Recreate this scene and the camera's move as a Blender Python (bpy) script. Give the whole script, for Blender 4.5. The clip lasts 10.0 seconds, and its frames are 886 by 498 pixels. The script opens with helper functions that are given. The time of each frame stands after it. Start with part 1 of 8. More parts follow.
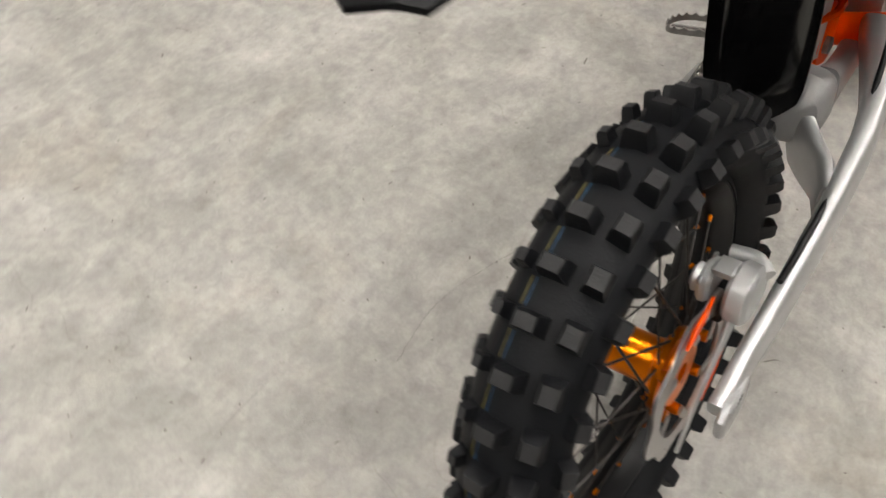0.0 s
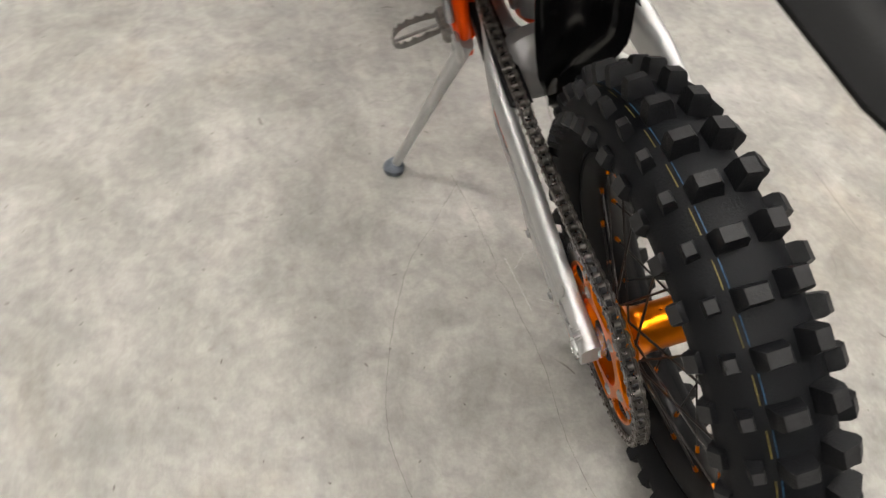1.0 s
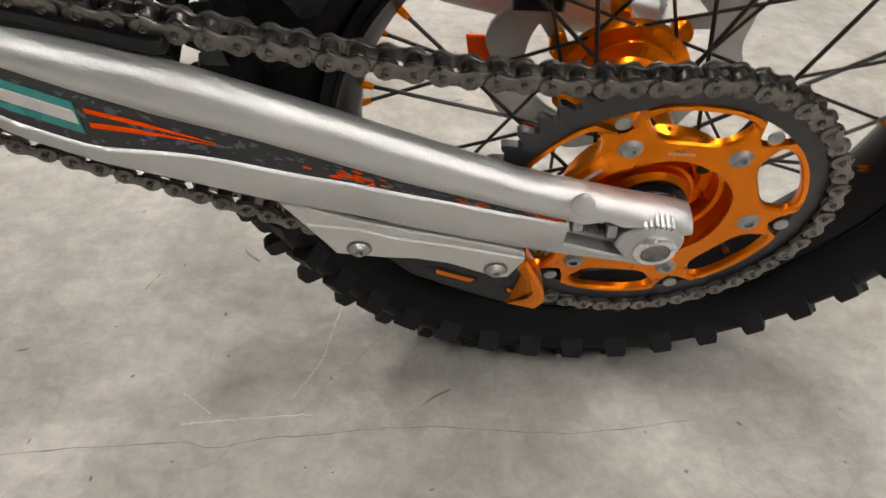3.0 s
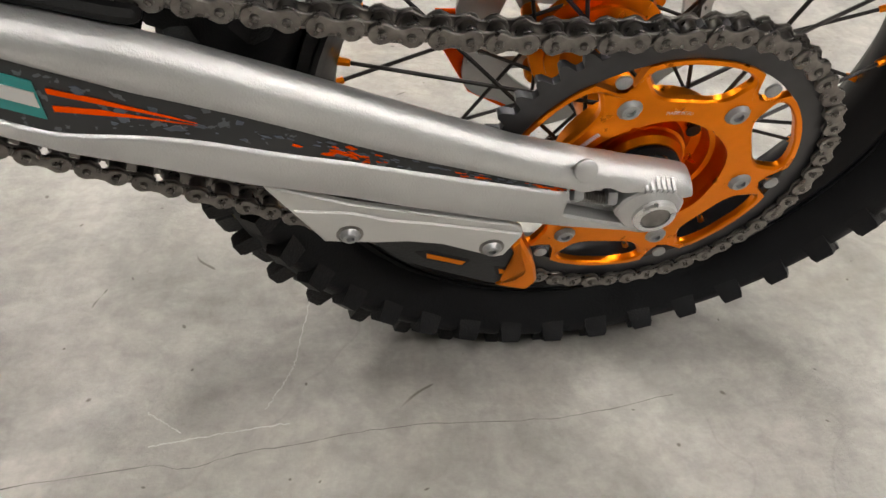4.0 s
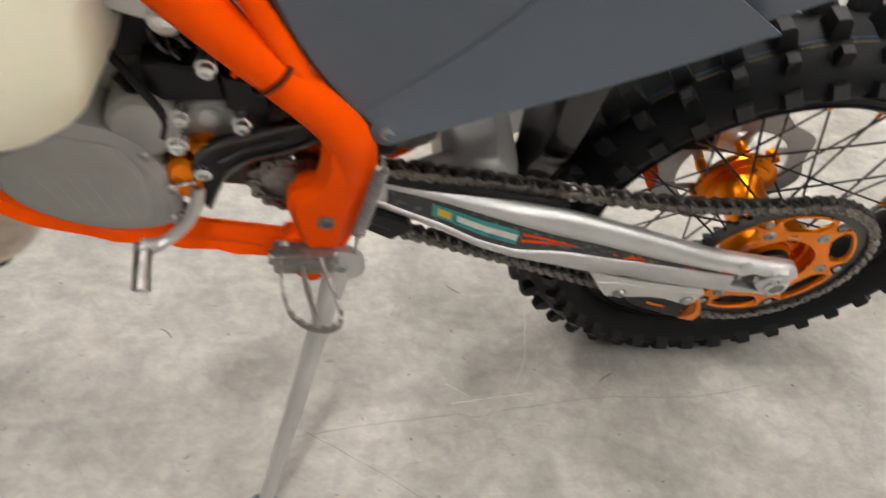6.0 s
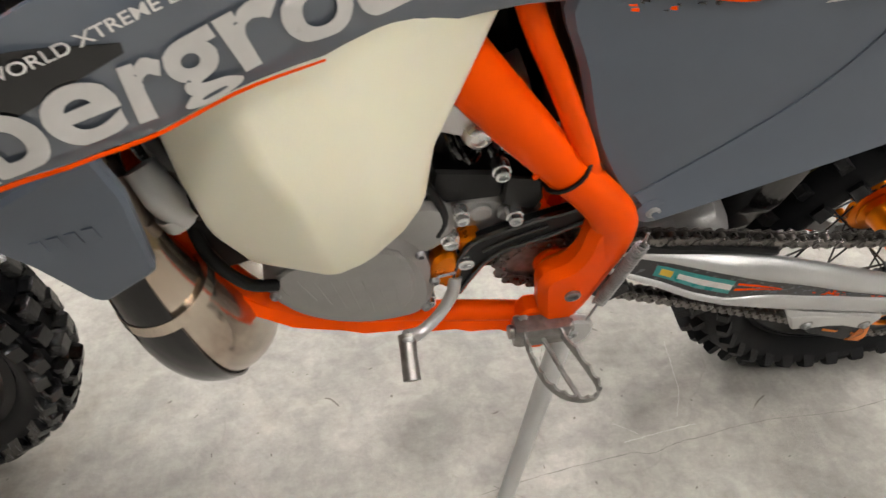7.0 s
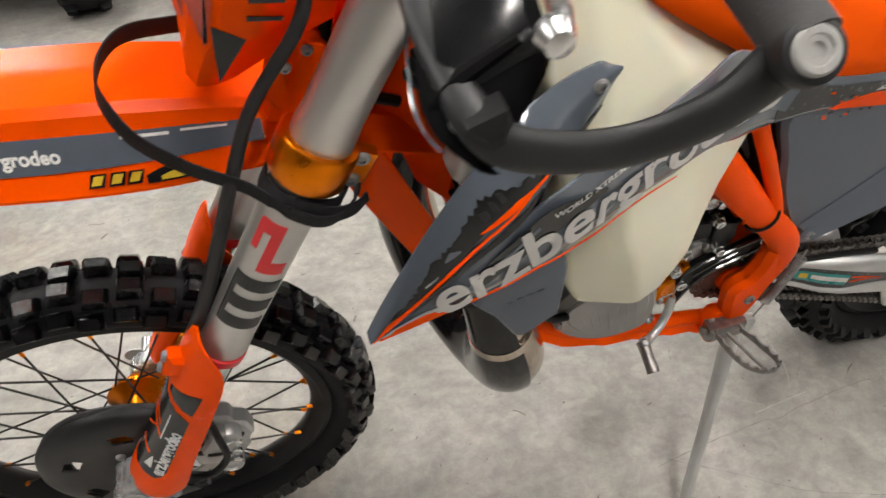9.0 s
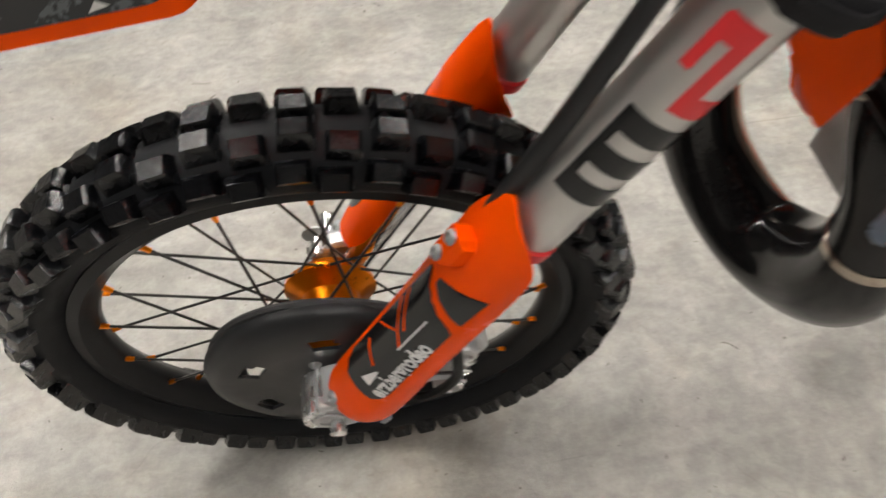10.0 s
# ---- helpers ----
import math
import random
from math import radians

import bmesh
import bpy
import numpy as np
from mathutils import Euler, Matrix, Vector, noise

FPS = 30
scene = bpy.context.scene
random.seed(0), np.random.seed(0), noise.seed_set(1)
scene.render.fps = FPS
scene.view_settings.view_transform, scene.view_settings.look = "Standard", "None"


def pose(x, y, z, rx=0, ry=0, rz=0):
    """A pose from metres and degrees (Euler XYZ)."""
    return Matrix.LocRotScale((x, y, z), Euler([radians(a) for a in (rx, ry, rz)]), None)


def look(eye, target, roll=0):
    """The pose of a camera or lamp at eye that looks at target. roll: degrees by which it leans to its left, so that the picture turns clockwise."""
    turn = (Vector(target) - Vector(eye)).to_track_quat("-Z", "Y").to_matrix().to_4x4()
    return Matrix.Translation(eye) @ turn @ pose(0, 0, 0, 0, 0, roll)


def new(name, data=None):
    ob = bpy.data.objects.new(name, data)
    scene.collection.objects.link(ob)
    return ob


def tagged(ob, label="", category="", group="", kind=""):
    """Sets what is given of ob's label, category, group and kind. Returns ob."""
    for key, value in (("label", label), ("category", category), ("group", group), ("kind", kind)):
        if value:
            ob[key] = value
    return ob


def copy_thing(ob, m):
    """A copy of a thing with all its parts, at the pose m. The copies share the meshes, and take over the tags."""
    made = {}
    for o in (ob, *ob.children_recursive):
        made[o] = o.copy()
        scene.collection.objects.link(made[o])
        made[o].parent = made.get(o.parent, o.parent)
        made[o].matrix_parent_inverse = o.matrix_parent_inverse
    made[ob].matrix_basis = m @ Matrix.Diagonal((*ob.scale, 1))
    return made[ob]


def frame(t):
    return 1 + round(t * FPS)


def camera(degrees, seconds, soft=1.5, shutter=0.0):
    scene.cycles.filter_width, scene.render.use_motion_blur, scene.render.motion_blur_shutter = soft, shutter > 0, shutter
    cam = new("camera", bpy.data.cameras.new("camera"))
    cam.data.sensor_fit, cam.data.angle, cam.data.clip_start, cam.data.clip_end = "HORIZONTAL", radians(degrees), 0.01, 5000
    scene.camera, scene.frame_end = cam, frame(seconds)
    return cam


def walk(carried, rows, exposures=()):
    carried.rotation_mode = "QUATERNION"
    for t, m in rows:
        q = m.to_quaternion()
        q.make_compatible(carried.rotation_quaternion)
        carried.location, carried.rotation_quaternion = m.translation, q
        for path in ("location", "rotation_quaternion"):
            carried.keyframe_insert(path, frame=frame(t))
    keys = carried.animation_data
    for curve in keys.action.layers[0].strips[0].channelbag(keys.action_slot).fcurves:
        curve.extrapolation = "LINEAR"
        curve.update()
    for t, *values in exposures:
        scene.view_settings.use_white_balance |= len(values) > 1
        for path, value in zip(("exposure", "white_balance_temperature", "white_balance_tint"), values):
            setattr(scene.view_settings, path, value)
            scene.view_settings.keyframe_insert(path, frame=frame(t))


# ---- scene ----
cam = camera(60.5, 10.0, shutter=0.25)
# seconds, place and turn of the camera
PATH = [
    (0, (-0.546, -0.142, 1.119), (0.49, 0.515, -0.461), 5.6),
    (0.2, (-0.571, -0.012, 1.125), (0.572, 0.516, -0.429), 4.7),
    (0.5, (-0.564, 0.183, 1.131), (0.694, 0.374, -0.412), 5.6),
    (1, (-0.464, 0.36, 1.088), (0.78, -0.016, -0.432), 5.1),
    (1.5, (-0.246, 0.567, 1.037), (0.741, -0.355, -0.438), 5.8),
    (2, (-0.042, 0.625, 0.919), (0.526, -0.668, -0.497), 4.9),
    (2.5, (0.138, 0.485, 0.746), (0.323, -0.967, -0.617), 3.7),
    (3, (0.18, 0.422, 0.629), (0.058, -1.067, -0.7), 4.6),
    (3.2, (0.187, 0.42, 0.621), (0.044, -1.051, -0.727), 3.8),
    (4.5, (0.24, 0.404, 0.583), (-0.176, -1.082, -0.689), 7.6),
    (5, (0.242, 0.405, 0.587), (-0.18, -1.061, -0.706), 8.6),
    (5.5, (0.327, 0.522, 0.728), (-0.068, -0.906, -0.615), 9.4),
    (6, (0.554, 0.668, 0.923), (0.274, -0.81, -0.395), 6.5),
    (6.2, (0.619, 0.657, 0.968), (0.361, -0.83, -0.344), 5.2),
    (7.3, (0.881, 0.606, 0.987), (0.532, -0.881, -0.304), 0.4),
    (7.5, (0.92, 0.65, 1.022), (0.57, -0.838, -0.268), -0.8),
    (8, (0.971, 0.709, 1.146), (0.63, -0.81, -0.109), -3.6),
    (8.5, (1.059, 0.745, 1.218), (0.7, -0.793, -0.009), -4.7),
    (9, (1.195, 0.761, 1.2), (0.798, -0.771, -0.022), -4.0),
    (9.5, (1.307, 0.702, 1.14), (0.923, -0.789, -0.136), -2.3),
    (10, (1.435, 0.498, 1.0), (1.154, -0.905, -0.398), -1.2),
]
walk(cam, [(t, look(eye, target, roll)) for t, eye, target, roll in PATH],
     exposures=[(0.0, -0.42), (1.0, -0.34), (1.6, -0.38), (2.5, -0.28), (3.0, -0.25), (4.5, -0.22), (5.5, -0.15), (7.5, -0.08), (8.5, -0.12), (9.0, -0.33), (9.4, -0.36), (10.0, -0.3)])

# ---- light ----
world = bpy.data.worlds.new("world")
scene.world = world
world.use_nodes = True
world.node_tree.nodes["Background"].inputs[0].default_value = (0.9, 0.95, 1.0, 1)
world.node_tree.nodes["Background"].inputs[1].default_value = 0.012
LAMP_POWER = 104.0


# ---- materials ----
def mat(name, col, rough=0.5, metal=0.0, var=0.12, scale=30.0, bump=0.0, bscale=300.0, coat=0.0, rvar=0.12, col2=None, alpha=1.0, trans=0.0, sub=0.0, thresh=None, spec=0.4):
    """A procedural surface: base colour with stains at one scale, gloss variation and fine relief at another."""
    m = bpy.data.materials.new(name)
    m.use_nodes = True
    nt = m.node_tree
    p = nt.nodes["Principled BSDF"]
    L = nt.links.new
    co = nt.nodes.new("ShaderNodeTexCoord")
    n1 = nt.nodes.new("ShaderNodeTexNoise")
    n1.inputs["Scale"].default_value, n1.inputs["Detail"].default_value = scale, 5
    L(co.outputs["Object"], n1.inputs["Vector"])
    ramp = nt.nodes.new("ShaderNodeValToRGB")
    lo, hi = thresh or (0.3, 0.7)
    ramp.color_ramp.elements[0].position, ramp.color_ramp.elements[1].position = lo, hi
    other = col2 or tuple(c * (1 - var) for c in col)
    ramp.color_ramp.elements[0].color, ramp.color_ramp.elements[1].color = (*other, 1), (*col, 1)
    L(n1.outputs["Fac"], ramp.inputs["Fac"])
    L(ramp.outputs["Color"], p.inputs["Base Color"])
    n2 = nt.nodes.new("ShaderNodeTexNoise")
    n2.inputs["Scale"].default_value, n2.inputs["Detail"].default_value = bscale, 4
    L(co.outputs["Object"], n2.inputs["Vector"])
    mr = nt.nodes.new("ShaderNodeMapRange")
    mr.inputs["To Min"].default_value, mr.inputs["To Max"].default_value = max(0.02, rough - rvar), min(1, rough + rvar)
    L(n1.outputs["Fac"], mr.inputs["Value"])
    L(mr.outputs["Result"], p.inputs["Roughness"])
    p.inputs["Metallic"].default_value = metal
    p.inputs["Specular IOR Level"].default_value = spec
    p.inputs["Coat Weight"].default_value = coat
    p.inputs["Coat Roughness"].default_value = 0.06
    p.inputs["Transmission Weight"].default_value = trans
    if sub:
        p.inputs["Subsurface Weight"].default_value = sub
        p.inputs["Subsurface Radius"].default_value = (0.03, 0.025, 0.015)
        p.inputs["Subsurface Scale"].default_value = 0.6
    if bump:
        b = nt.nodes.new("ShaderNodeBump")
        b.inputs["Strength"].default_value, b.inputs["Distance"].default_value = bump, 0.002
        L(n2.outputs["Fac"], b.inputs["Height"])
        L(b.outputs["Normal"], p.inputs["Normal"])
    return m


ORANGE = mat("orange plastic", (0.98, 0.086, 0.0003), 0.25, var=0.05, spec=0.07, bump=0.03, rvar=0.06)
ORANGE_FRAME = mat("orange powder coat", (0.96, 0.085, 0.0003), 0.38, var=0.07, scale=18, spec=0.06, bump=0.12, bscale=500, rvar=0.06)
ORANGE_ANO = mat("orange anodised aluminium", (0.90, 0.235, 0.004), 0.3, 0.94, var=0.12, scale=60, bump=0.05, rvar=0.08)
ORANGE_CLOTH = mat("orange seat cover", (0.96, 0.102, 0.0004), 0.62, spec=0.06, var=0.05, scale=12, bump=0.5, bscale=900)
GREY = mat("slate grey plastic", (0.097, 0.117, 0.150), 0.34, var=0.06, spec=0.35, bump=0.05, bscale=700, rvar=0.06)
GREY_GLOSS = mat("glossy grey decal", (0.094, 0.112, 0.140), 0.14, var=0.08, coat=0.8, rvar=0.04, bump=0.015, bscale=25)
BLACK = mat("black plastic", (0.006, 0.006, 0.0065), 0.42, spec=0.22, var=0.3, bump=0.1, bscale=600)
BLACK_GLOSS = mat("glossy black plastic", (0.009, 0.009, 0.0095), 0.2, var=0.3, scale=25, bump=0.05, bscale=40, coat=0.6)
RIM_BLACK = mat("black anodised rim", (0.010, 0.010, 0.011), 0.36, spec=0.2, var=0.2, bump=0.05)
BLACK_DECAL = mat("black decal", (0.008, 0.0085, 0.0095), 0.2, var=0.3, coat=0.15)
DARK_DECAL = mat("charcoal decal with grey flecks", (0.022, 0.0235, 0.026), 0.35, scale=120, col2=(0.10, 0.115, 0.125), thresh=(0.375, 0.382), coat=0.1)
RUBBER = mat("tyre rubber", (0.0060, 0.0067, 0.0085), 0.58, spec=0.20, var=0.35, scale=25, bump=0.25, bscale=450)
RUBBER_WORN = mat("scuffed knob rubber", (0.0075, 0.008, 0.0098), 0.5, spec=0.26, var=0.5, scale=60, bump=0.35, bscale=500)
RUBBER_NEW = mat("shiny front tyre rubber", (0.0042, 0.0045, 0.0058), 0.23, spec=0.5, var=0.4, scale=60, bump=0.4, bscale=220, rvar=0.22)
KNOB_TOP = mat("worn knob top", (0.032, 0.032, 0.034), 0.6, spec=0.3, var=0.5, scale=70, bump=0.3, bscale=500)
GRIP = mat("charcoal rubber", (0.048, 0.047, 0.048), 0.75, var=0.15, bump=0.4, bscale=700)
WEB = mat("black webbing", (0.017, 0.017, 0.02), 0.7, spec=0.25, var=0.3, bump=0.6, bscale=900)
ALU = mat("cast aluminium", (0.60, 0.602, 0.602), 0.42, 0.78, var=0.16, scale=14, bump=0.18, bscale=800)
ALU_BRIGHT = mat("machined aluminium", (0.82, 0.82, 0.82), 0.26, 0.95, var=0.12, scale=40, bump=0.08)
ALU_FLAT = mat("anodised silver plate", (0.62, 0.615, 0.6), 0.5, 0.5, var=0.07, scale=20, bump=0.08, bscale=900)
FORK = mat("hard anodised fork tube", (0.60, 0.585, 0.565), 0.34, 0.8, var=0.08, scale=10, bump=0.03)
DISC = mat("ground brake disc steel", (0.46, 0.45, 0.44), 0.32, 0.9, var=0.12, scale=60, bump=0.05)
CHROME = mat("chrome", (0.85, 0.85, 0.86), 0.08, 1.0, var=0.06, rvar=0.04)
STEEL = mat("dark steel", (0.30, 0.285, 0.27), 0.36, 0.9, var=0.45, scale=90, bump=0.1)
SHELL = mat("matt black shell plastic", (0.0045, 0.0045, 0.005), 0.75, spec=0.06, var=0.3, scale=20, bump=0.1, bscale=300)
SPOKE = mat("black spoke steel", (0.055, 0.05, 0.048), 0.35, 0.7, var=0.3)
TAIL_BLACK = mat("smooth black mudguard plastic", (0.004, 0.004, 0.0045), 0.42, spec=0.09, var=0.3, scale=12, bump=0.05, bscale=500)
GUARD_GREY = mat("dark grey guard plastic", (0.020, 0.0205, 0.022), 0.42, spec=0.3, var=0.15, bump=0.08, bscale=500)
PEG = mat("worn steel foot peg", (0.27, 0.262, 0.25), 0.5, 0.7, var=0.3, scale=90, bump=0.2, bscale=600)
ZINC = mat("zinc plated bolt", (0.42, 0.425, 0.43), 0.46, 0.85, var=0.2, scale=120)
CHAIN_STEEL = mat("oiled chain steel", (0.22, 0.203, 0.188), 0.3, 0.92, var=0.45, scale=140, bump=0.08)
TOOTH = mat("grey sprocket ring", (0.065, 0.065, 0.068), 0.4, 0.55, var=0.25, scale=60)
CRANKCASE = mat("grey painted engine case", (0.36, 0.355, 0.345), 0.55, 0.2, var=0.12, scale=35, bump=0.25, bscale=500)
TANK = mat("translucent cream fuel tank plastic", (0.82, 0.79, 0.63), 0.36, var=0.06, scale=5, bump=0.05, bscale=500, sub=0.3)
NICKEL = mat("heat tinted nickel exhaust", (0.56, 0.50, 0.43), 0.16, 0.95, col2=(0.40, 0.31, 0.24), scale=9, bump=0.04, bscale=200)
CARBON = mat("glossy carbon shield", (0.012, 0.0115, 0.012), 0.2, 0.0, var=0.4, scale=200, coat=0.25, rvar=0.05, spec=0.25)
WHITE = mat("white decal", (0.72, 0.71, 0.70), 0.3, var=0.06, coat=0.3)
SILVER_INK = mat("silver grey lettering", (0.60, 0.59, 0.58), 0.32, var=0.12, scale=50, coat=0.3)
TEAL = mat("teal decal", (0.02, 0.30, 0.29), 0.3, var=0.1, coat=0.3)
TREAD_YELLOW = mat("faded yellow line", (0.16, 0.13, 0.025), 0.6, var=0.5, scale=200)
TREAD_BLUE = mat("faded blue line", (0.015, 0.07, 0.15), 0.6, var=0.5, scale=200)
YELLOW = mat("yellow mark", (0.75, 0.50, 0.03), 0.4, var=0.15)
RED = mat("red decal", (0.70, 0.035, 0.04), 0.35, var=0.1)
LENS = mat("clear lamp lens", (0.85, 0.87, 0.88), 0.05, trans=0.9)
YOKE = mat("grey casting", (0.37, 0.365, 0.36), 0.48, 0.45, var=0.15, scale=20, bump=0.2)
STAND_FOOT = mat("grey stand foot", (0.16, 0.18, 0.21), 0.6, 0.3, var=0.3, scale=80)


def concrete():
    m = bpy.data.materials.new("trowelled concrete")
    m.use_nodes = True
    nt = m.node_tree
    L = nt.links.new
    p = nt.nodes["Principled BSDF"]
    co = nt.nodes.new("ShaderNodeTexCoord")

    def noise_tex(scale, detail, rough=0.5, distort=0.0):
        n = nt.nodes.new("ShaderNodeTexNoise")
        n.inputs["Scale"].default_value, n.inputs["Detail"].default_value = scale, detail
        n.inputs["Roughness"].default_value, n.inputs["Distortion"].default_value = rough, distort
        L(co.outputs["Object"], n.inputs["Vector"])
        return n

    def ramp(src, a, b, ca, cb):
        r = nt.nodes.new("ShaderNodeValToRGB")
        r.color_ramp.elements[0].position, r.color_ramp.elements[1].position = a, b
        r.color_ramp.elements[0].color, r.color_ramp.elements[1].color = (*ca, 1), (*cb, 1)
        L(src, r.inputs["Fac"])
        return r.outputs["Color"]

    def mix(kind, fac, a, b):
        x = nt.nodes.new("ShaderNodeMix")
        x.data_type, x.blend_type = "RGBA", kind
        x.inputs["Factor"].default_value = fac
        L(a, x.inputs["A"])
        L(b, x.inputs["B"])
        return x.outputs["Result"]

    big = noise_tex(3.2, 7, 0.65, 0.8)
    mid = noise_tex(11, 5, 0.58, 0.7)
    small = noise_tex(48, 4, 0.55, 0.5)
    fine = noise_tex(160, 6, 0.7)
    speck = noise_tex(45, 3, 0.5)
    base = ramp(big.outputs["Fac"], 0.3, 0.7, (0.272, 0.260, 0.242), (0.428, 0.411, 0.389))
    m1 = ramp(mid.outputs["Fac"], 0.36, 0.64, (0.81, 0.81, 0.812), (1.09, 1.085, 1.075))
    f1 = ramp(fine.outputs["Fac"], 0.32, 0.68, (0.78, 0.78, 0.78), (1.12, 1.12, 1.12))
    s1 = ramp(speck.outputs["Fac"], 0.24, 0.29, (0.72, 0.70, 0.66), (1, 1, 1))
    c = mix("MULTIPLY", 1.0, base, m1)
    c = mix("MULTIPLY", 0.75, c, ramp(small.outputs["Fac"], 0.34, 0.62, (0.84, 0.84, 0.84), (1.06, 1.06, 1.055)))
    c = mix("MULTIPLY", 0.4, c, f1)
    stain = noise_tex(1.1, 5, 0.7, 1.0)
    c = mix("MULTIPLY", 0.8, c, ramp(stain.outputs["Fac"], 0.52, 0.72, (1, 1, 1), (0.90, 0.82, 0.74)))
    c = mix("MULTIPLY", 0.7, c, s1)
    # hairline cracks and trowel scratches
    v = nt.nodes.new("ShaderNodeTexVoronoi")
    v.feature = "DISTANCE_TO_EDGE"
    v.inputs["Scale"].default_value = 1.3
    warp = nt.nodes.new("ShaderNodeMix")
    warp.data_type, warp.blend_type = "RGBA", "ADD"
    warp.inputs["Factor"].default_value = 0.5
    L(co.outputs["Object"], warp.inputs["A"])
    L(noise_tex(2.6, 3, 0.55).outputs["Color"], warp.inputs["B"])
    L(warp.outputs["Result"], v.inputs["Vector"])
    crack = ramp(v.outputs["Distance"], 0.0, 0.0026, (0.45, 0.43, 0.41), (1, 1, 1))
    # cracks show only here and there
    worn = nt.nodes.new("ShaderNodeMix")
    worn.data_type, worn.blend_type = "RGBA", "LIGHTEN"
    worn.inputs["Factor"].default_value = 1.0
    L(crack, worn.inputs["A"])
    L(ramp(noise_tex(4.0, 4, 0.6).outputs["Fac"], 0.50, 0.60, (1, 1, 1), (0, 0, 0)), worn.inputs["B"])
    c = mix("MULTIPLY", 0.2, c, worn.outputs["Result"])
    # thin trowel scratches, pale and dark
    for turn, sc, tone in ((25, 7, 0.78), (118, 5, 0.76)):
        mp = nt.nodes.new("ShaderNodeMapping")
        mp.inputs["Rotation"].default_value = (0, 0, radians(turn))
        mp.inputs["Scale"].default_value = (0.35, 9.0, 1)
        L(co.outputs["Object"], mp.inputs["Vector"])
        n = nt.nodes.new("ShaderNodeTexNoise")
        n.inputs["Scale"].default_value, n.inputs["Detail"].default_value = sc * 0.4, 3
        L(mp.outputs["Vector"], n.inputs["Vector"])
        c = mix("MULTIPLY", 0.8, c, ramp(n.outputs["Fac"], 0.735, 0.75, (1, 1, 1), (tone, tone, tone)))
    # short streaks left by the trowel
    for turn, wide, low in ((14, 46.0, 0.88), (-22, 30.0, 0.90)):
        mp = nt.nodes.new("ShaderNodeMapping")
        mp.inputs["Rotation"].default_value = (0, 0, radians(turn))
        mp.inputs["Scale"].default_value = (11.0, wide, 1)
        L(co.outputs["Object"], mp.inputs["Vector"])
        n = nt.nodes.new("ShaderNodeTexNoise")
        n.inputs["Scale"].default_value, n.inputs["Detail"].default_value, n.inputs["Roughness"].default_value = 1.0, 5, 0.62
        L(mp.outputs["Vector"], n.inputs["Vector"])
        c = mix("MULTIPLY", 0.4, c, ramp(n.outputs["Fac"], 0.36, 0.64, (low, low, low * 0.99), (1.08, 1.08, 1.075)))
    # small dark flecks of dirt
    dirt = nt.nodes.new("ShaderNodeTexVoronoi")
    dirt.voronoi_dimensions = "2D"
    dirt.inputs["Scale"].default_value, dirt.inputs["Randomness"].default_value = 9.0, 1.0
    L(warp.outputs["Result"], dirt.inputs["Vector"])
    c = mix("MULTIPLY", 1.0, c, ramp(dirt.outputs["Distance"], 0.012, 0.026, (0.42, 0.40, 0.37), (1, 1, 1)))
    L(c, p.inputs["Base Color"])
    mr = nt.nodes.new("ShaderNodeMapRange")
    mr.inputs["To Min"].default_value, mr.inputs["To Max"].default_value = 0.38, 0.68
    L(mid.outputs["Fac"], mr.inputs["Value"])
    L(mr.outputs["Result"], p.inputs["Roughness"])
    b = nt.nodes.new("ShaderNodeBump")
    b.inputs["Strength"].default_value, b.inputs["Distance"].default_value = 0.4, 0.003
    L(fine.outputs["Fac"], b.inputs["Height"])
    L(b.outputs["Normal"], p.inputs["Normal"])
    return m


CONCRETE = concrete()
PLASTER = mat("painted wall", (0.30, 0.295, 0.28), 0.75, var=0.08, scale=3, bump=0.2, bscale=120)
CEILING = mat("dark ceiling paint", (0.07, 0.07, 0.072), 0.85, var=0.06, scale=2)
GLOW = bpy.data.materials.new("lamp diffuser")
GLOW.use_nodes = True
GLOW.node_tree.nodes["Principled BSDF"].inputs["Emission Color"].default_value = (1.0, 0.955, 0.89, 1)
GLOW.node_tree.nodes["Principled BSDF"].inputs["Emission Strength"].default_value = LAMP_POWER


# ---- mesh tools ----
def V(*a):
    return Vector(a)


def part(name, bm, material, parent=None, label="", m=None, sharp=38, kind=""):
    """Links a bmesh as one mesh object, under a thing or a part."""
    bmesh.ops.recalc_face_normals(bm, faces=bm.faces[:])
    me = bpy.data.meshes.new(name)
    bm.to_mesh(me)
    bm.free()
    me.materials.append(material)
    me.shade_smooth()
    me.set_sharp_from_angle(angle=radians(sharp))
    return place(name, me, parent, label, m, kind)


def place(name, me, parent=None, label="", m=None, kind=""):
    ob = new(name, me)
    if parent is not None:
        ob.parent = parent
    if m is not None:
        ob.matrix_basis = m
    return tagged(ob, label=label, kind=kind)


def curve_pts(pts, n):
    """Catmull-Rom through points of any dimension, n points in all."""
    P = [np.array(p, float) for p in pts]
    P = [2 * P[0] - P[1], *P, 2 * P[-1] - P[-2]]
    out = []
    for i in range(n):
        u = i / (n - 1) * (len(P) - 3)
        k = min(int(u), len(P) - 4)
        t = u - k
        a, b, c, d = P[k:k + 4]
        out.append(0.5 * (2 * b + (c - a) * t + (2 * a - 5 * b + 4 * c - d) * t * t + (3 * b - a - 3 * c + d) * t ** 3))
    return out


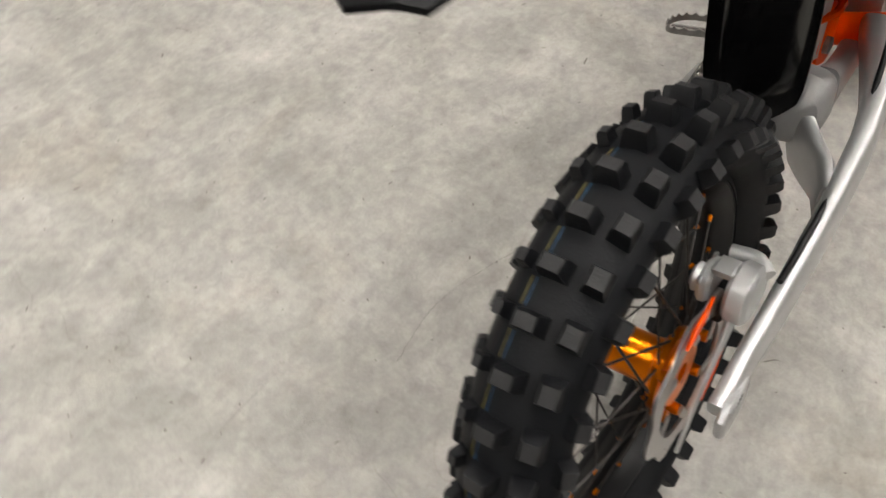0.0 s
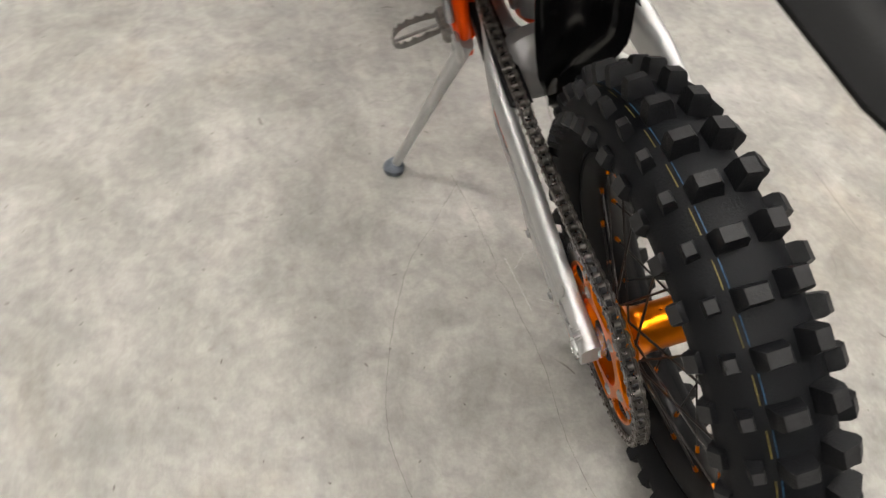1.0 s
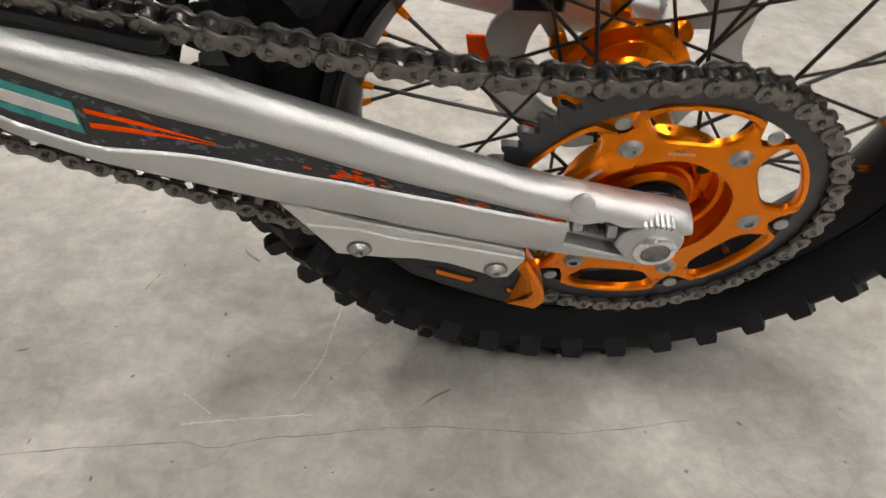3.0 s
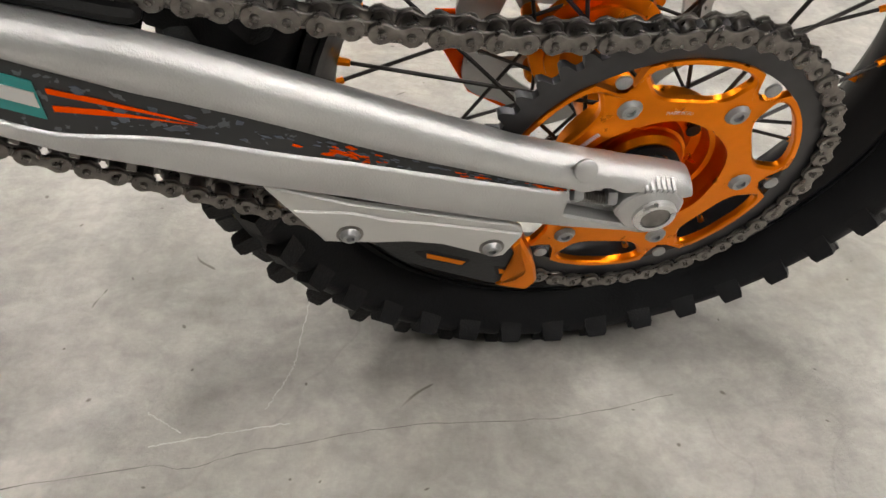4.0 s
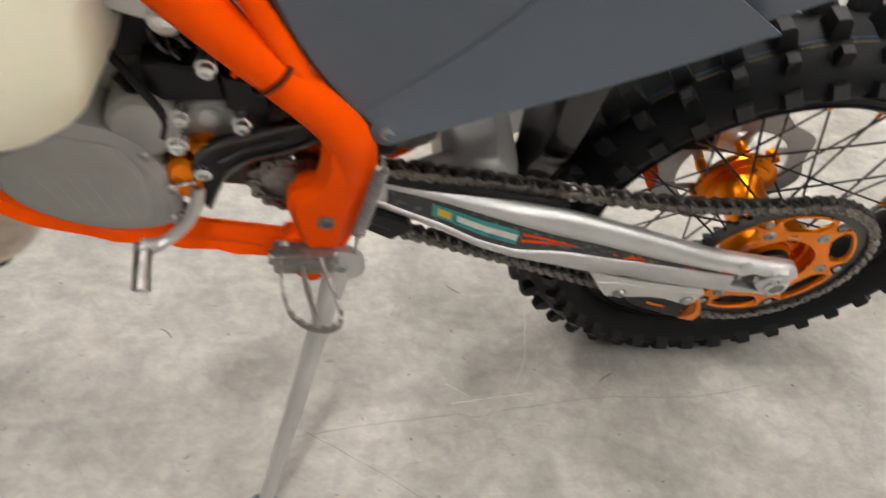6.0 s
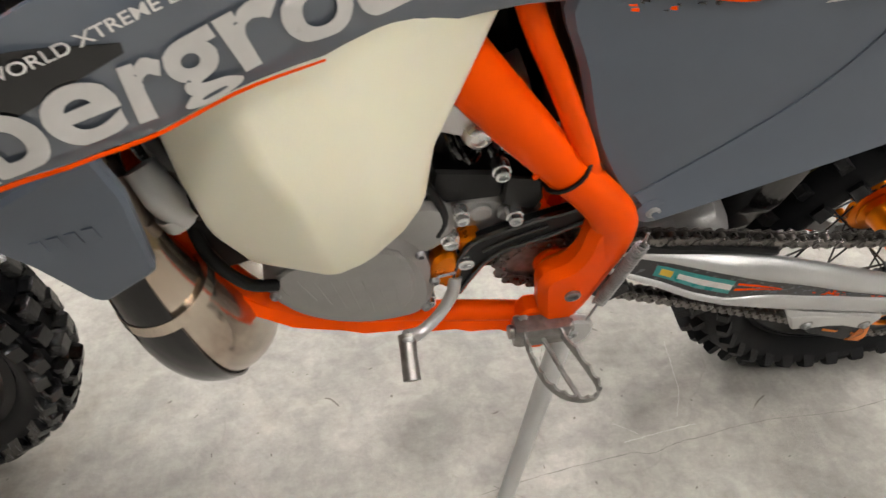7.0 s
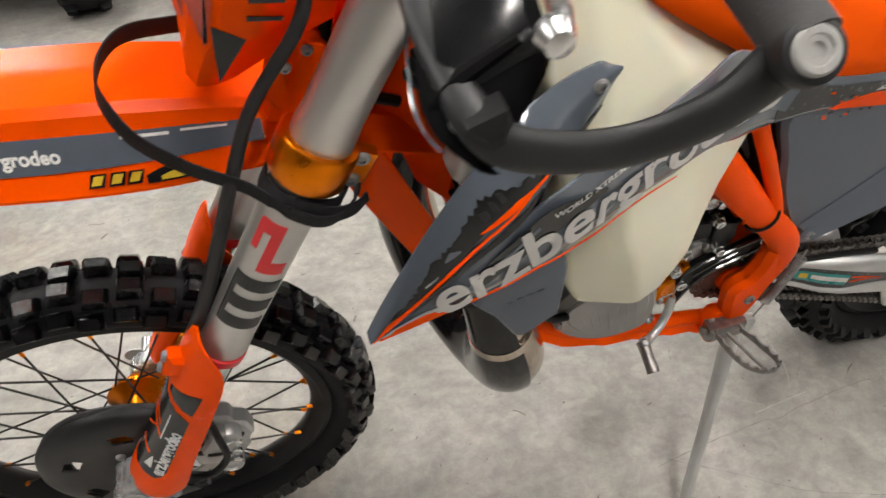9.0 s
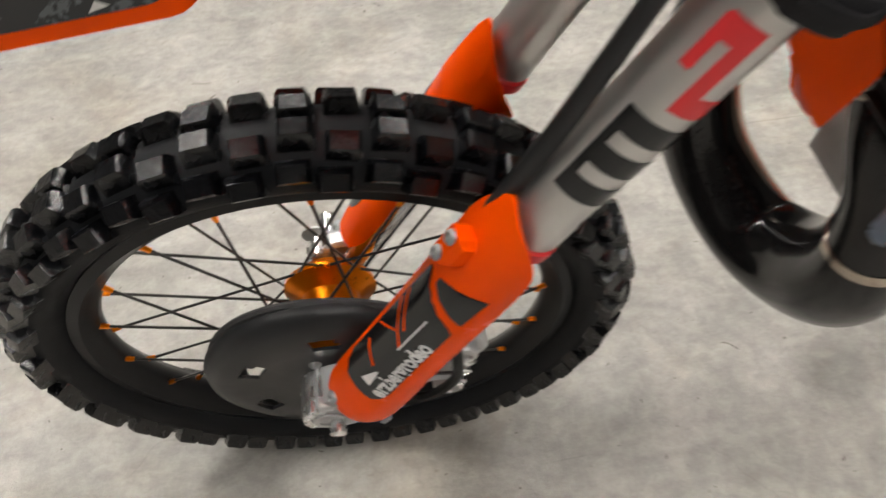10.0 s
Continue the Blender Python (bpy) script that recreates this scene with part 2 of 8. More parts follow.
def closed_curve(pts, per=4):
    P = [np.array(p, float) for p in pts]
    n = len(P)
    out = []
    for k in range(n):
        a, b, c, d = P[k - 1], P[k], P[(k + 1) % n], P[(k + 2) % n]
        for j in range(per):
            t = j / per
            out.append(0.5 * (2 * b + (c - a) * t + (2 * a - 5 * b + 4 * c - d) * t * t + (3 * b - a - 3 * c + d) * t ** 3))
    return out


def bridge(bm, rings, closed_ring=True, caps=True, closed_path=False):
    n = len(rings[0])
    pairs = list(zip(rings, rings[1:])) + ([(rings[-1], rings[0])] if closed_path else [])
    for a, b in pairs:
        for i in range(n if closed_ring else n - 1):
            j = (i + 1) % n
            bm.faces.new((a[i], a[j], b[j], b[i]))
    if caps and not closed_path and closed_ring:
        bm.faces.new(rings[0])
        bm.faces.new(rings[-1][::-1])


def tube(bm, pts, r, n=12, smooth=0, closed_path=False, caps=True, flat=1.0, up=None):
    """A swept round (or flattened) section; r: one radius or one for each point."""
    rr = list(r) if isinstance(r, (list, tuple)) else [r] * len(pts)
    if smooth:
        both = curve_pts([(*p, q) for p, q in zip(pts, rr)], smooth)
        pts, rr = [b[:3] for b in both], [b[3] for b in both]
    P = [Vector(p) for p in pts]
    rings, ref = [], None
    for i, p in enumerate(P):
        a = P[i - 1] if i or closed_path else p
        b = P[(i + 1) % len(P)] if i < len(P) - 1 or closed_path else p
        t = (b - a).normalized()
        if up is not None:
            ref = Vector(up)
        elif ref is None:
            ref = V(0, 1, 0) if abs(t.y) < 0.8 else V(0, 0, 1)
        u = (ref - t * ref.dot(t)).normalized()
        ref = u
        w = t.cross(u)
        rings.append([bm.verts.new(p + (u * math.cos(k) * flat + w * math.sin(k)) * rr[i]) for k in [2 * math.pi * j / n for j in range(n)]])
    bridge(bm, rings, caps=caps, closed_path=closed_path)
    return bm


def lathe(bm, prof, n=48, m=None, closed=False):
    """Turns a profile of (radius, place along y) round the y axis."""
    m = m or Matrix()
    rings = []
    for r, h in prof:
        rings.append([bm.verts.new(m @ V(r * math.cos(a), h, r * math.sin(a))) for a in [2 * math.pi * j / n for j in range(n)]])
    bridge(bm, rings, caps=not closed, closed_path=closed)
    return bm


def prism(bm, outline, y0, y1, bev=0.0, m=None):
    """An outline in x, z drawn out along y, with chamfered rims."""
    m = m or Matrix()
    P = [np.array(p, float) for p in outline]
    n = len(P)
    if sum(P[i][0] * P[(i + 1) % n][1] - P[(i + 1) % n][0] * P[i][1] for i in range(n)) < 0:
        P = P[::-1]

    def inset(d):
        out = []
        for i in range(n):
            a, b, c = P[i - 1], P[i], P[(i + 1) % n]
            e, f = (b - a) / (np.linalg.norm(b - a) + 1e-9), (c - b) / (np.linalg.norm(c - b) + 1e-9)
            k = np.array([-e[1], e[0]]) + np.array([-f[1], f[0]])
            out.append(b + d * k / max(0.6, k @ k / 2))
        return out

    lo, hi = min(y0, y1), max(y0, y1)
    levels = [(lo, bev), (lo + bev, 0), (hi - bev, 0), (hi, bev)] if bev else [(lo, 0), (hi, 0)]
    rings = [[bm.verts.new(m @ V(q[0], y, q[1])) for q in (inset(d) if d else P)] for y, d in levels]
    bridge(bm, rings)
    return bm


def rounded(pts, r):
    """An outline with each corner cut round by about r."""
    P = [np.array(p, float) for p in pts]
    out = []
    for i, b in enumerate(P):
        a, c = P[i - 1], P[(i + 1) % len(P)]
        da, dc = (a - b) / np.linalg.norm(a - b), (c - b) / np.linalg.norm(c - b)
        ra, rc = min(r, np.linalg.norm(a - b) * 0.4), min(r, np.linalg.norm(c - b) * 0.4)
        p, q = b + da * ra, b + dc * rc
        out += [p, 0.25 * p + 0.5 * b + 0.25 * q, q]
    return out


def box(bm, size, m=None, bev=0.0):
    x, y, z = (s / 2 for s in size)
    return prism(bm, [(-x, -z), (x, -z), (x, z), (-x, z)], -y, y, bev, m)


def sheet(bm, grid, thick, outward):
    """A grid of points as a thin shell; outward(p) gives the way of its thickness."""
    nu, nv = len(grid), len(grid[0])
    A = [[bm.verts.new(Vector(p)) for p in row] for row in grid]
    B = [[bm.verts.new(Vector(p) - Vector(outward(p)) * thick) for p in row] for row in grid]
    for i in range(nu - 1):
        for j in range(nv - 1):
            bm.faces.new((A[i][j], A[i + 1][j], A[i + 1][j + 1], A[i][j + 1]))
            bm.faces.new((B[i][j], B[i][j + 1], B[i + 1][j + 1], B[i + 1][j]))
    rim = [(i, 0) for i in range(nu)] + [(nu - 1, j) for j in range(1, nv)] + [(i, nv - 1) for i in range(nu - 2, -1, -1)] + [(0, j) for j in range(nv - 2, 0, -1)]
    for (a, b), (c, d) in zip(rim, rim[1:] + rim[:1]):
        bm.faces.new((A[a][b], B[a][b], B[c][d], A[c][d]))
    return bm


def ribbon(bm, pts, width, thick, across, n=60, closed_path=False):
    """Flat webbing along points; across: the way of its width, one or one for each point."""
    P = [Vector(p[:3]) for p in (pts if closed_path else curve_pts(pts, n))]
    rings = []
    for i, p in enumerate(P):
        a, b = P[i - 1] if i or closed_path else p, P[(i + 1) % len(P)] if i < len(P) - 1 or closed_path else p
        t = (b - a).normalized()
        w = Vector(across) - t * Vector(across).dot(t)
        w.normalize()
        u = t.cross(w)
        rings.append([bm.verts.new(p + w * j * width / 2 + u * k * thick / 2) for j, k in ((-1, -0.6), (-0.94, -1), (0.94, -1), (1, -0.6), (1, 0.6), (0.94, 1), (-0.94, 1), (-1, 0.6))])
    bridge(bm, rings, closed_path=closed_path)
    return bm


def loft(bm, sections, n=20, power=2.6):
    """Rounded-box sections: (centre, half width along y, half height along a given way, up way)."""
    rings = []
    for c, hy, hz, up in sections:
        c, up = Vector(c), Vector(up).normalized()
        ring = []
        for k in range(n):
            a = 2 * math.pi * k / n
            ca, sa = math.cos(a), math.sin(a)
            ring.append(bm.verts.new(c + V(0, 1, 0) * hy * math.copysign(abs(ca) ** (2 / power), ca) + up * hz * math.copysign(abs(sa) ** (2 / power), sa)))
        rings.append(ring)
    bridge(bm, rings)
    return bm


def bolt_mesh(name, r=0.006, h=0.004, socket=True, material=None):
    """A dished screw head along y with a recessed socket."""
    bm = bmesh.new()
    prof = [(r * 1.15, 0), (r * 1.15, h * 0.25), (r, h * 0.6), (r * 0.8, h)]
    prof += [(r * 0.48, h), (r * 0.44, h * 0.35), (0.0004, h * 0.3)] if socket else [(0.0004, h * 1.05)]
    lathe(bm, prof, 12)
    bmesh.ops.recalc_face_normals(bm, faces=bm.faces[:])
    me = bpy.data.meshes.new(name)
    bm.to_mesh(me)
    bm.free()
    me.materials.append(material or ZINC)
    me.shade_smooth()
    me.set_sharp_from_angle(angle=radians(35))
    return me


def mesh_of(name, bm, material, sharp=38):
    bmesh.ops.recalc_face_normals(bm, faces=bm.faces[:])
    me = bpy.data.meshes.new(name)
    bm.to_mesh(me)
    bm.free()
    me.materials.append(material)
    me.shade_smooth()
    me.set_sharp_from_angle(angle=radians(sharp))
    return me


def lettering(text, bold=0.0):
    """Flat letter faces of the built-in font, scaled to a length of 1, as plain (verts, faces)."""
    cu = bpy.data.curves.new("lettering", "FONT")
    cu.body, cu.offset, cu.resolution_u = text, bold, 7
    ob = bpy.data.objects.new("lettering", cu)
    me = bpy.data.meshes.new_from_object(ob)
    vs = [v.co.copy() for v in me.vertices]
    fs = [tuple(f.vertices) for f in me.polygons]
    bpy.data.objects.remove(ob)
    bpy.data.meshes.remove(me)
    x0, x1 = min(v.x for v in vs), max(v.x for v in vs)
    return [((v.x - x0) / (x1 - x0), v.y / (x1 - x0)) for v in vs], fs


def decal_letters(name, text, mapping, material, parent, label="", bold=0.0, cuts=0):
    vs, fs = lettering(text, bold)
    bm = bmesh.new()
    bv = [bm.verts.new(mapping(*p)) for p in vs]
    for f in fs:
        try:
            bm.faces.new([bv[i] for i in f])
        except ValueError:
            pass
    return part(name, bm, material, parent, label)


# ---- setting ----
def slab(name, size, at, material, label, category):
    bm = bmesh.new()
    box(bm, size, pose(*at))
    return tagged(part(name, bm, material, None, label), category=category, kind="structure")


floor = slab("floor", (14, 14, 0.2), (1, 0, -0.1), CONCRETE, "trowelled grey concrete floor with mottling and hairline cracks", "floor")


def floor_line(name, pts, wide, material, label):
    """A thin line lying on the floor, uneven in width."""
    P = curve_pts([(*p, 0.0) for p in pts], 60)
    bm = bmesh.new()
    tube(bm, [(p[0] + random.uniform(-0.001, 0.001), p[1] + random.uniform(-0.001, 0.001), 0.0002) for p in P], [wide * random.uniform(0.3, 1.0) for p in P], 4)
    for v in bm.verts:
        v.co.z = max(-0.001, min(0.0004, v.co.z))
    part(name, bm, material, floor, label)


CRACK = mat("dirt in a crack", (0.205, 0.195, 0.178), 0.9, var=0.3)
SCUFF = mat("pale scuffed concrete", (0.56, 0.545, 0.52), 0.8, var=0.2)
floor_line("crack", [(0.62, 0.03), (0.50, 0.012), (0.381, 0.002), (0.348, 0.008), (0.302, -0.004), (0.253, -0.008), (0.201, -0.015), (0.137, -0.019), (0.039, -0.014), (-0.02, -0.015), (-0.12, -0.03)], 0.0007, CRACK, "hairline crack")
floor_line("crack", [(0.60, 0.02), (0.50, 0.09), (0.404, 0.160), (0.299, 0.205), (0.188, 0.24), (0.1, 0.257), (0.038, 0.257), (-0.05, 0.24)], 0.0006, CRACK, "curved hairline crack")
floor_line("scratch", [(0.236, -0.206), (0.252, -0.117), (0.263, -0.085), (0.282, -0.05)], 0.0008, SCUFF, "pale scratch")
floor_line("scratch", [(0.384, -0.018), (0.332, -0.025), (0.26, -0.032)], 0.0009, SCUFF, "pale scratch")
floor_line("scratch", [(0.389, -0.056), (0.357, -0.031)], 0.0006, SCUFF, "pale scratch")
slab("wall_north", (14, 0.2, 3.6), (1, -7.1, 1.8), PLASTER, "plain painted workshop wall", "wall")
slab("wall_south", (14, 0.2, 3.6), (1, 7.1, 1.8), PLASTER, "plain painted workshop wall", "wall")
slab("wall_east", (0.2, 14.4, 3.6), (8.1, 0, 1.8), PLASTER, "plain painted workshop wall", "wall")
slab("wall_west", (0.2, 14.4, 3.6), (-6.1, 0, 1.8), PLASTER, "plain painted workshop wall", "wall")
slab("ceiling", (14.4, 14.4, 0.2), (1, 0, 3.7), CEILING, "plain dark ceiling", "ceiling")


def ceiling_lamp():
    lamp = tagged(new("ceiling_lamp"), label="long white ceiling lamp panel, switched on", category="lamp", group="ceiling lamps")
    bm = bmesh.new()
    box(bm, (0.65, 0.34, 0.06), pose(0, 0, 0.03), 0.004)
    part("housing", bm, PLASTER, lamp)
    bm = bmesh.new()
    box(bm, (0.6, 0.29, 0.012), pose(0, 0, -0.008))
    part("diffuser", bm, GLOW, lamp, "glowing white diffuser")
    return lamp


lamp = ceiling_lamp()
# three rows of panels, running across the parked motorcycle
ROW, ACROSS = V(0.46, 0.888, 0), V(0.888, -0.46, 0)
spots = [V(0.31, 0.55, 3.5) + ROW * (1.35 * k + 0.3) + ACROSS * (3.1 * j) for j in (-1, 0, 1) for k in (-2, -1, 0, 1)]
lamp.matrix_basis = Matrix.Translation(spots[0]) @ pose(0, 0, 0, 0, 0, 62.6)
for spot in spots[1:]:
    copy_thing(lamp, Matrix.Translation(spot) @ pose(0, 0, 0, 0, 0, 62.6))

# ---- motorcycle: x ahead, y to its left, z up in its own leaning plane, from the rear axle ----
LEAN = 14.0
bike = tagged(new("motorcycle"), label="orange, grey and silver enduro motorcycle leaning on its side stand", category="motorcycle")
bike.matrix_basis = pose(0, -0.0825, 0.3171, -LEAN, 0, 0)
REAR_R, FRONT_R = 0.330, 0.345
RAKE, STEER = 26.8, -3.0
HEAD = pose(1.1264, 0, 0.5751, 0, -RAKE, 0)
TURN = HEAD @ pose(0, 0, 0, 0, 0, STEER) @ pose(0, 0, 0, -1.4, 0, 0) @ HEAD.inverted()
AXLE_F = V(1.462, 0, 0.022)
WHEEL = HEAD @ pose(0, 0, 0, 0, 0, -4.3) @ pose(0, 0, 0, -2.3, 0, 0) @ pose(-0.013, 0.0174, 0.0019) @ HEAD.inverted()
YCH = 0.085
M_BOLT = bolt_mesh("bolt")
M_BOLT_BIG = bolt_mesh("bolt_big", 0.0072, 0.0035)
M_HEX = bolt_mesh("hex_bolt", 0.0048, 0.004)


def bolt(parent, x, y, z, big=False, side=1, mesh=None, m=None):
    k = pose(x, y, z, 0, 0, 0 if side > 0 else 180)
    return place("bolt", mesh or (M_BOLT_BIG if big else M_BOLT), parent, "", k if m is None else m @ k)


# -- wheels --
def tyre(name, R, half, rim_r, material, label, m, power=1.15):
    """A carcass with a rounded tread, side walls and beads."""
    bm = bmesh.new()
    prof = []
    crown = R - 0.015
    for k in range(17):
        a = math.pi * (k / 16 - 0.5) * 2 * 0.93
        mid = (crown + rim_r) / 2
        h = (crown - rim_r) / 2
        c, s = math.cos(a), math.sin(a)
        prof.append((mid + h * math.copysign(abs(c) ** power, c), half * math.copysign(abs(s) ** 0.9, s)))
    prof.append((rim_r - 0.004, 0.6 * half))
    prof.append((rim_r - 0.004, -0.6 * half))
    lathe(bm, prof, 120, closed=True)
    return part(name, bm, material, bike, label, m)


def knob_mesh(w, l, h, material, taper=0.82, top_mat=None):
    """A tapered tread block, base at z = 0: w across, l along the rolling way."""
    bm = bmesh.new()
    rings = []
    for z, k in ((-0.006, 1.08), (h * 0.78, (1 + taper) / 2), (h, taper - 0.08)):
        rings.append([bm.verts.new((sx * l / 2 * k, sy * w / 2 * k, z)) for sx, sy in ((-1, -1), (1, -1), (1, 1), (-1, 1))])
    bridge(bm, rings)
    me = mesh_of("knob", bm, material, 30)
    if top_mat:
        me.materials.append(top_mat)
        max(me.polygons, key=lambda f: f.center.z).material_index = 1
    return me


def knobs(parent, rows, R, layout, material):
    """Rows of blocks round a tyre: layout gives (phase, y, tilt, mesh, drop) for every row."""
    for i in range(rows):
        for every, off, phase, y, tilt, mesh, drop in layout:
            if i % every != off:
                continue
            a = 360.0 / rows * (i + phase)
            place("knob", mesh, parent, "", pose(0, 0, 0, 0, a, 0) @ pose(0, y, R - drop, 0, 0, 0) @ pose(0, 0, 0, -tilt, 0, random.uniform(-2, 2)))


def rim(name, r, width, material, m):
    bm = bmesh.new()
    w = width / 2
    prof = [(r + 0.006, w), (r - 0.006, w + 0.002), (r - 0.012, w * 0.8), (r - 0.022, w * 0.45), (r - 0.025, 0), (r - 0.022, -w * 0.45), (r - 0.012, -w * 0.8),
            (r - 0.006, -w - 0.002), (r + 0.006, -w), (r + 0.004, -w * 0.85), (r - 0.004, 0), (r + 0.004, w * 0.85)]
    lathe(bm, prof, 96, closed=True)
    return part(name, bm, material, bike, "black aluminium rim with orange nipples", m)


def spokes(parent, n, rim_r, flanges):
    """n crossed spokes with coloured nipples; flanges: (place along y, radius) of the two hub sides."""
    bm = bmesh.new()
    tube(bm, [(0, 0, 0), (0, 0, 1)], 0.0016, 6)
    sm = mesh_of("spoke", bm, SPOKE)
    bm = bmesh.new()
    tube(bm, [(0, 0, -0.012), (0, 0, -0.004), (0, 0, 0.008)], [0.0026, 0.0032, 0.004], 6)
    nm = mesh_of("nipple", bm, ORANGE_ANO)
    for i in range(n):
        side = i % 2
        y, fr = flanges[side]
        a = 2 * math.pi * i / n
        turn = radians(62) * (1 if (i // 2) % 2 else -1)
        top = V(rim_r * math.sin(a), (0.008 if y > 0 else -0.008), rim_r * math.cos(a))
        foot = V(fr * math.sin(a + turn), y, fr * math.cos(a + turn))
        q = (top - foot).to_track_quat("Z", "Y").to_matrix().to_4x4()
        place("spoke", sm, parent, "", Matrix.Translation(foot) @ q @ Matrix.Diagonal((1, 1, (top - foot).length, 1)))
        place("nipple", nm, parent, "", Matrix.Translation(top) @ q)


# rear wheel
rear_tyre = tyre("rear_tyre", REAR_R, 0.0575, 0.236, RUBBER, "black knobbly rear tyre with worn blocks", pose(0, 0, 0), 1.35)
KB = {k: knob_mesh(*v, RUBBER_WORN, top_mat=KNOB_TOP) for k, v in dict(centre=(0.028, 0.019, 0.017), small=(0.014, 0.016, 0.016), side=(0.022, 0.024, 0.018), edge=(0.020, 0.024, 0.022), left=(0.019, 0.022, 0.021)).items()}
ROWS = 38
knobs(rear_tyre, ROWS, REAR_R - 0.0125, [
    (1, 0, 0.0, 0.004, 0, KB["centre"], 0.0), (1, 0, 0.02, 0.036, 14, KB["small"], 0.0135), (1, 0, 0.06, -0.034, -16, KB["side"], 0.006),
    (1, 0, 0.08, 0.0462, 55, KB["left"], 0.0460), (1, 0, 0.5, -0.0505, -52, KB["edge"], 0.0385)], RUBBER_WORN)
for y, c in ((0.018, TREAD_BLUE), (0.023, TREAD_YELLOW)):
    bm = bmesh.new()
    for i in range(ROWS):
        a0 = 2 * math.pi * (i + 0.22) / ROWS
        ring = []
        for k in range(5):
            a = a0 + 0.09 * k / 4
            r = REAR_R - 0.0143 - 40 * y * y * 0.16
            ring.append([bm.verts.new((r * math.sin(a), y + d, r * math.cos(a))) for d in (-0.0006, 0.0006)])
        bridge(bm, ring, closed_ring=False, caps=False)
    part("tread_line", bm, c, rear_tyre, "thin painted tread line", kind="stuff")

rear_rim = rim("rear_rim", 0.234, 0.062, RIM_BLACK, pose(0, 0, 0))
spokes(rear_rim, 36, 0.214, ((0.056, 0.037), (-0.0525, 0.048)))
bm = bmesh.new()
lathe(bm, [(0.015, 0.072), (0.034, 0.072), (0.036, 0.063), (0.042, 0.060), (0.042, 0.053), (0.036, 0.048), (0.0325, 0.042), (0.0308, 0.03), (0.0305, 0.0), (0.0308, -0.028), (0.0330, -0.037), (0.040, -0.0405), (0.0435, -0.0415), (0.0440, -0.0445), (0.050, -0.0455), (0.0545, -0.047), (0.055, -0.049),
           (0.055, -0.056), (0.047, -0.058), (0.042, -0.066), (0.015, -0.066)], 48, closed=True)
rear_hub = part("rear_hub", bm, ORANGE_ANO, bike, "orange anodised rear hub")
for i in range(6):
    a = 2 * math.pi * i / 6 + 0.3
    bm = bmesh.new()
    lathe(bm, [(0.0075, -0.0735), (0.0085, -0.060), (0.0065, -0.0555), (0.0005, -0.0555)], 14, pose(0.056 * math.cos(a), 0, 0.056 * math.sin(a)))
    part("disc_lug", bm, ORANGE_ANO, rear_hub)
for i in range(18):
    a = 2 * math.pi * i / 18
    bm = bmesh.new()
    lathe(bm, [(0.0040, -0.056), (0.0040, -0.0465)], 8, pose(0.0500 * math.cos(a), 0, 0.0505 * math.sin(a)))
    part("spoke_boss", bm, ORANGE_ANO, rear_hub)


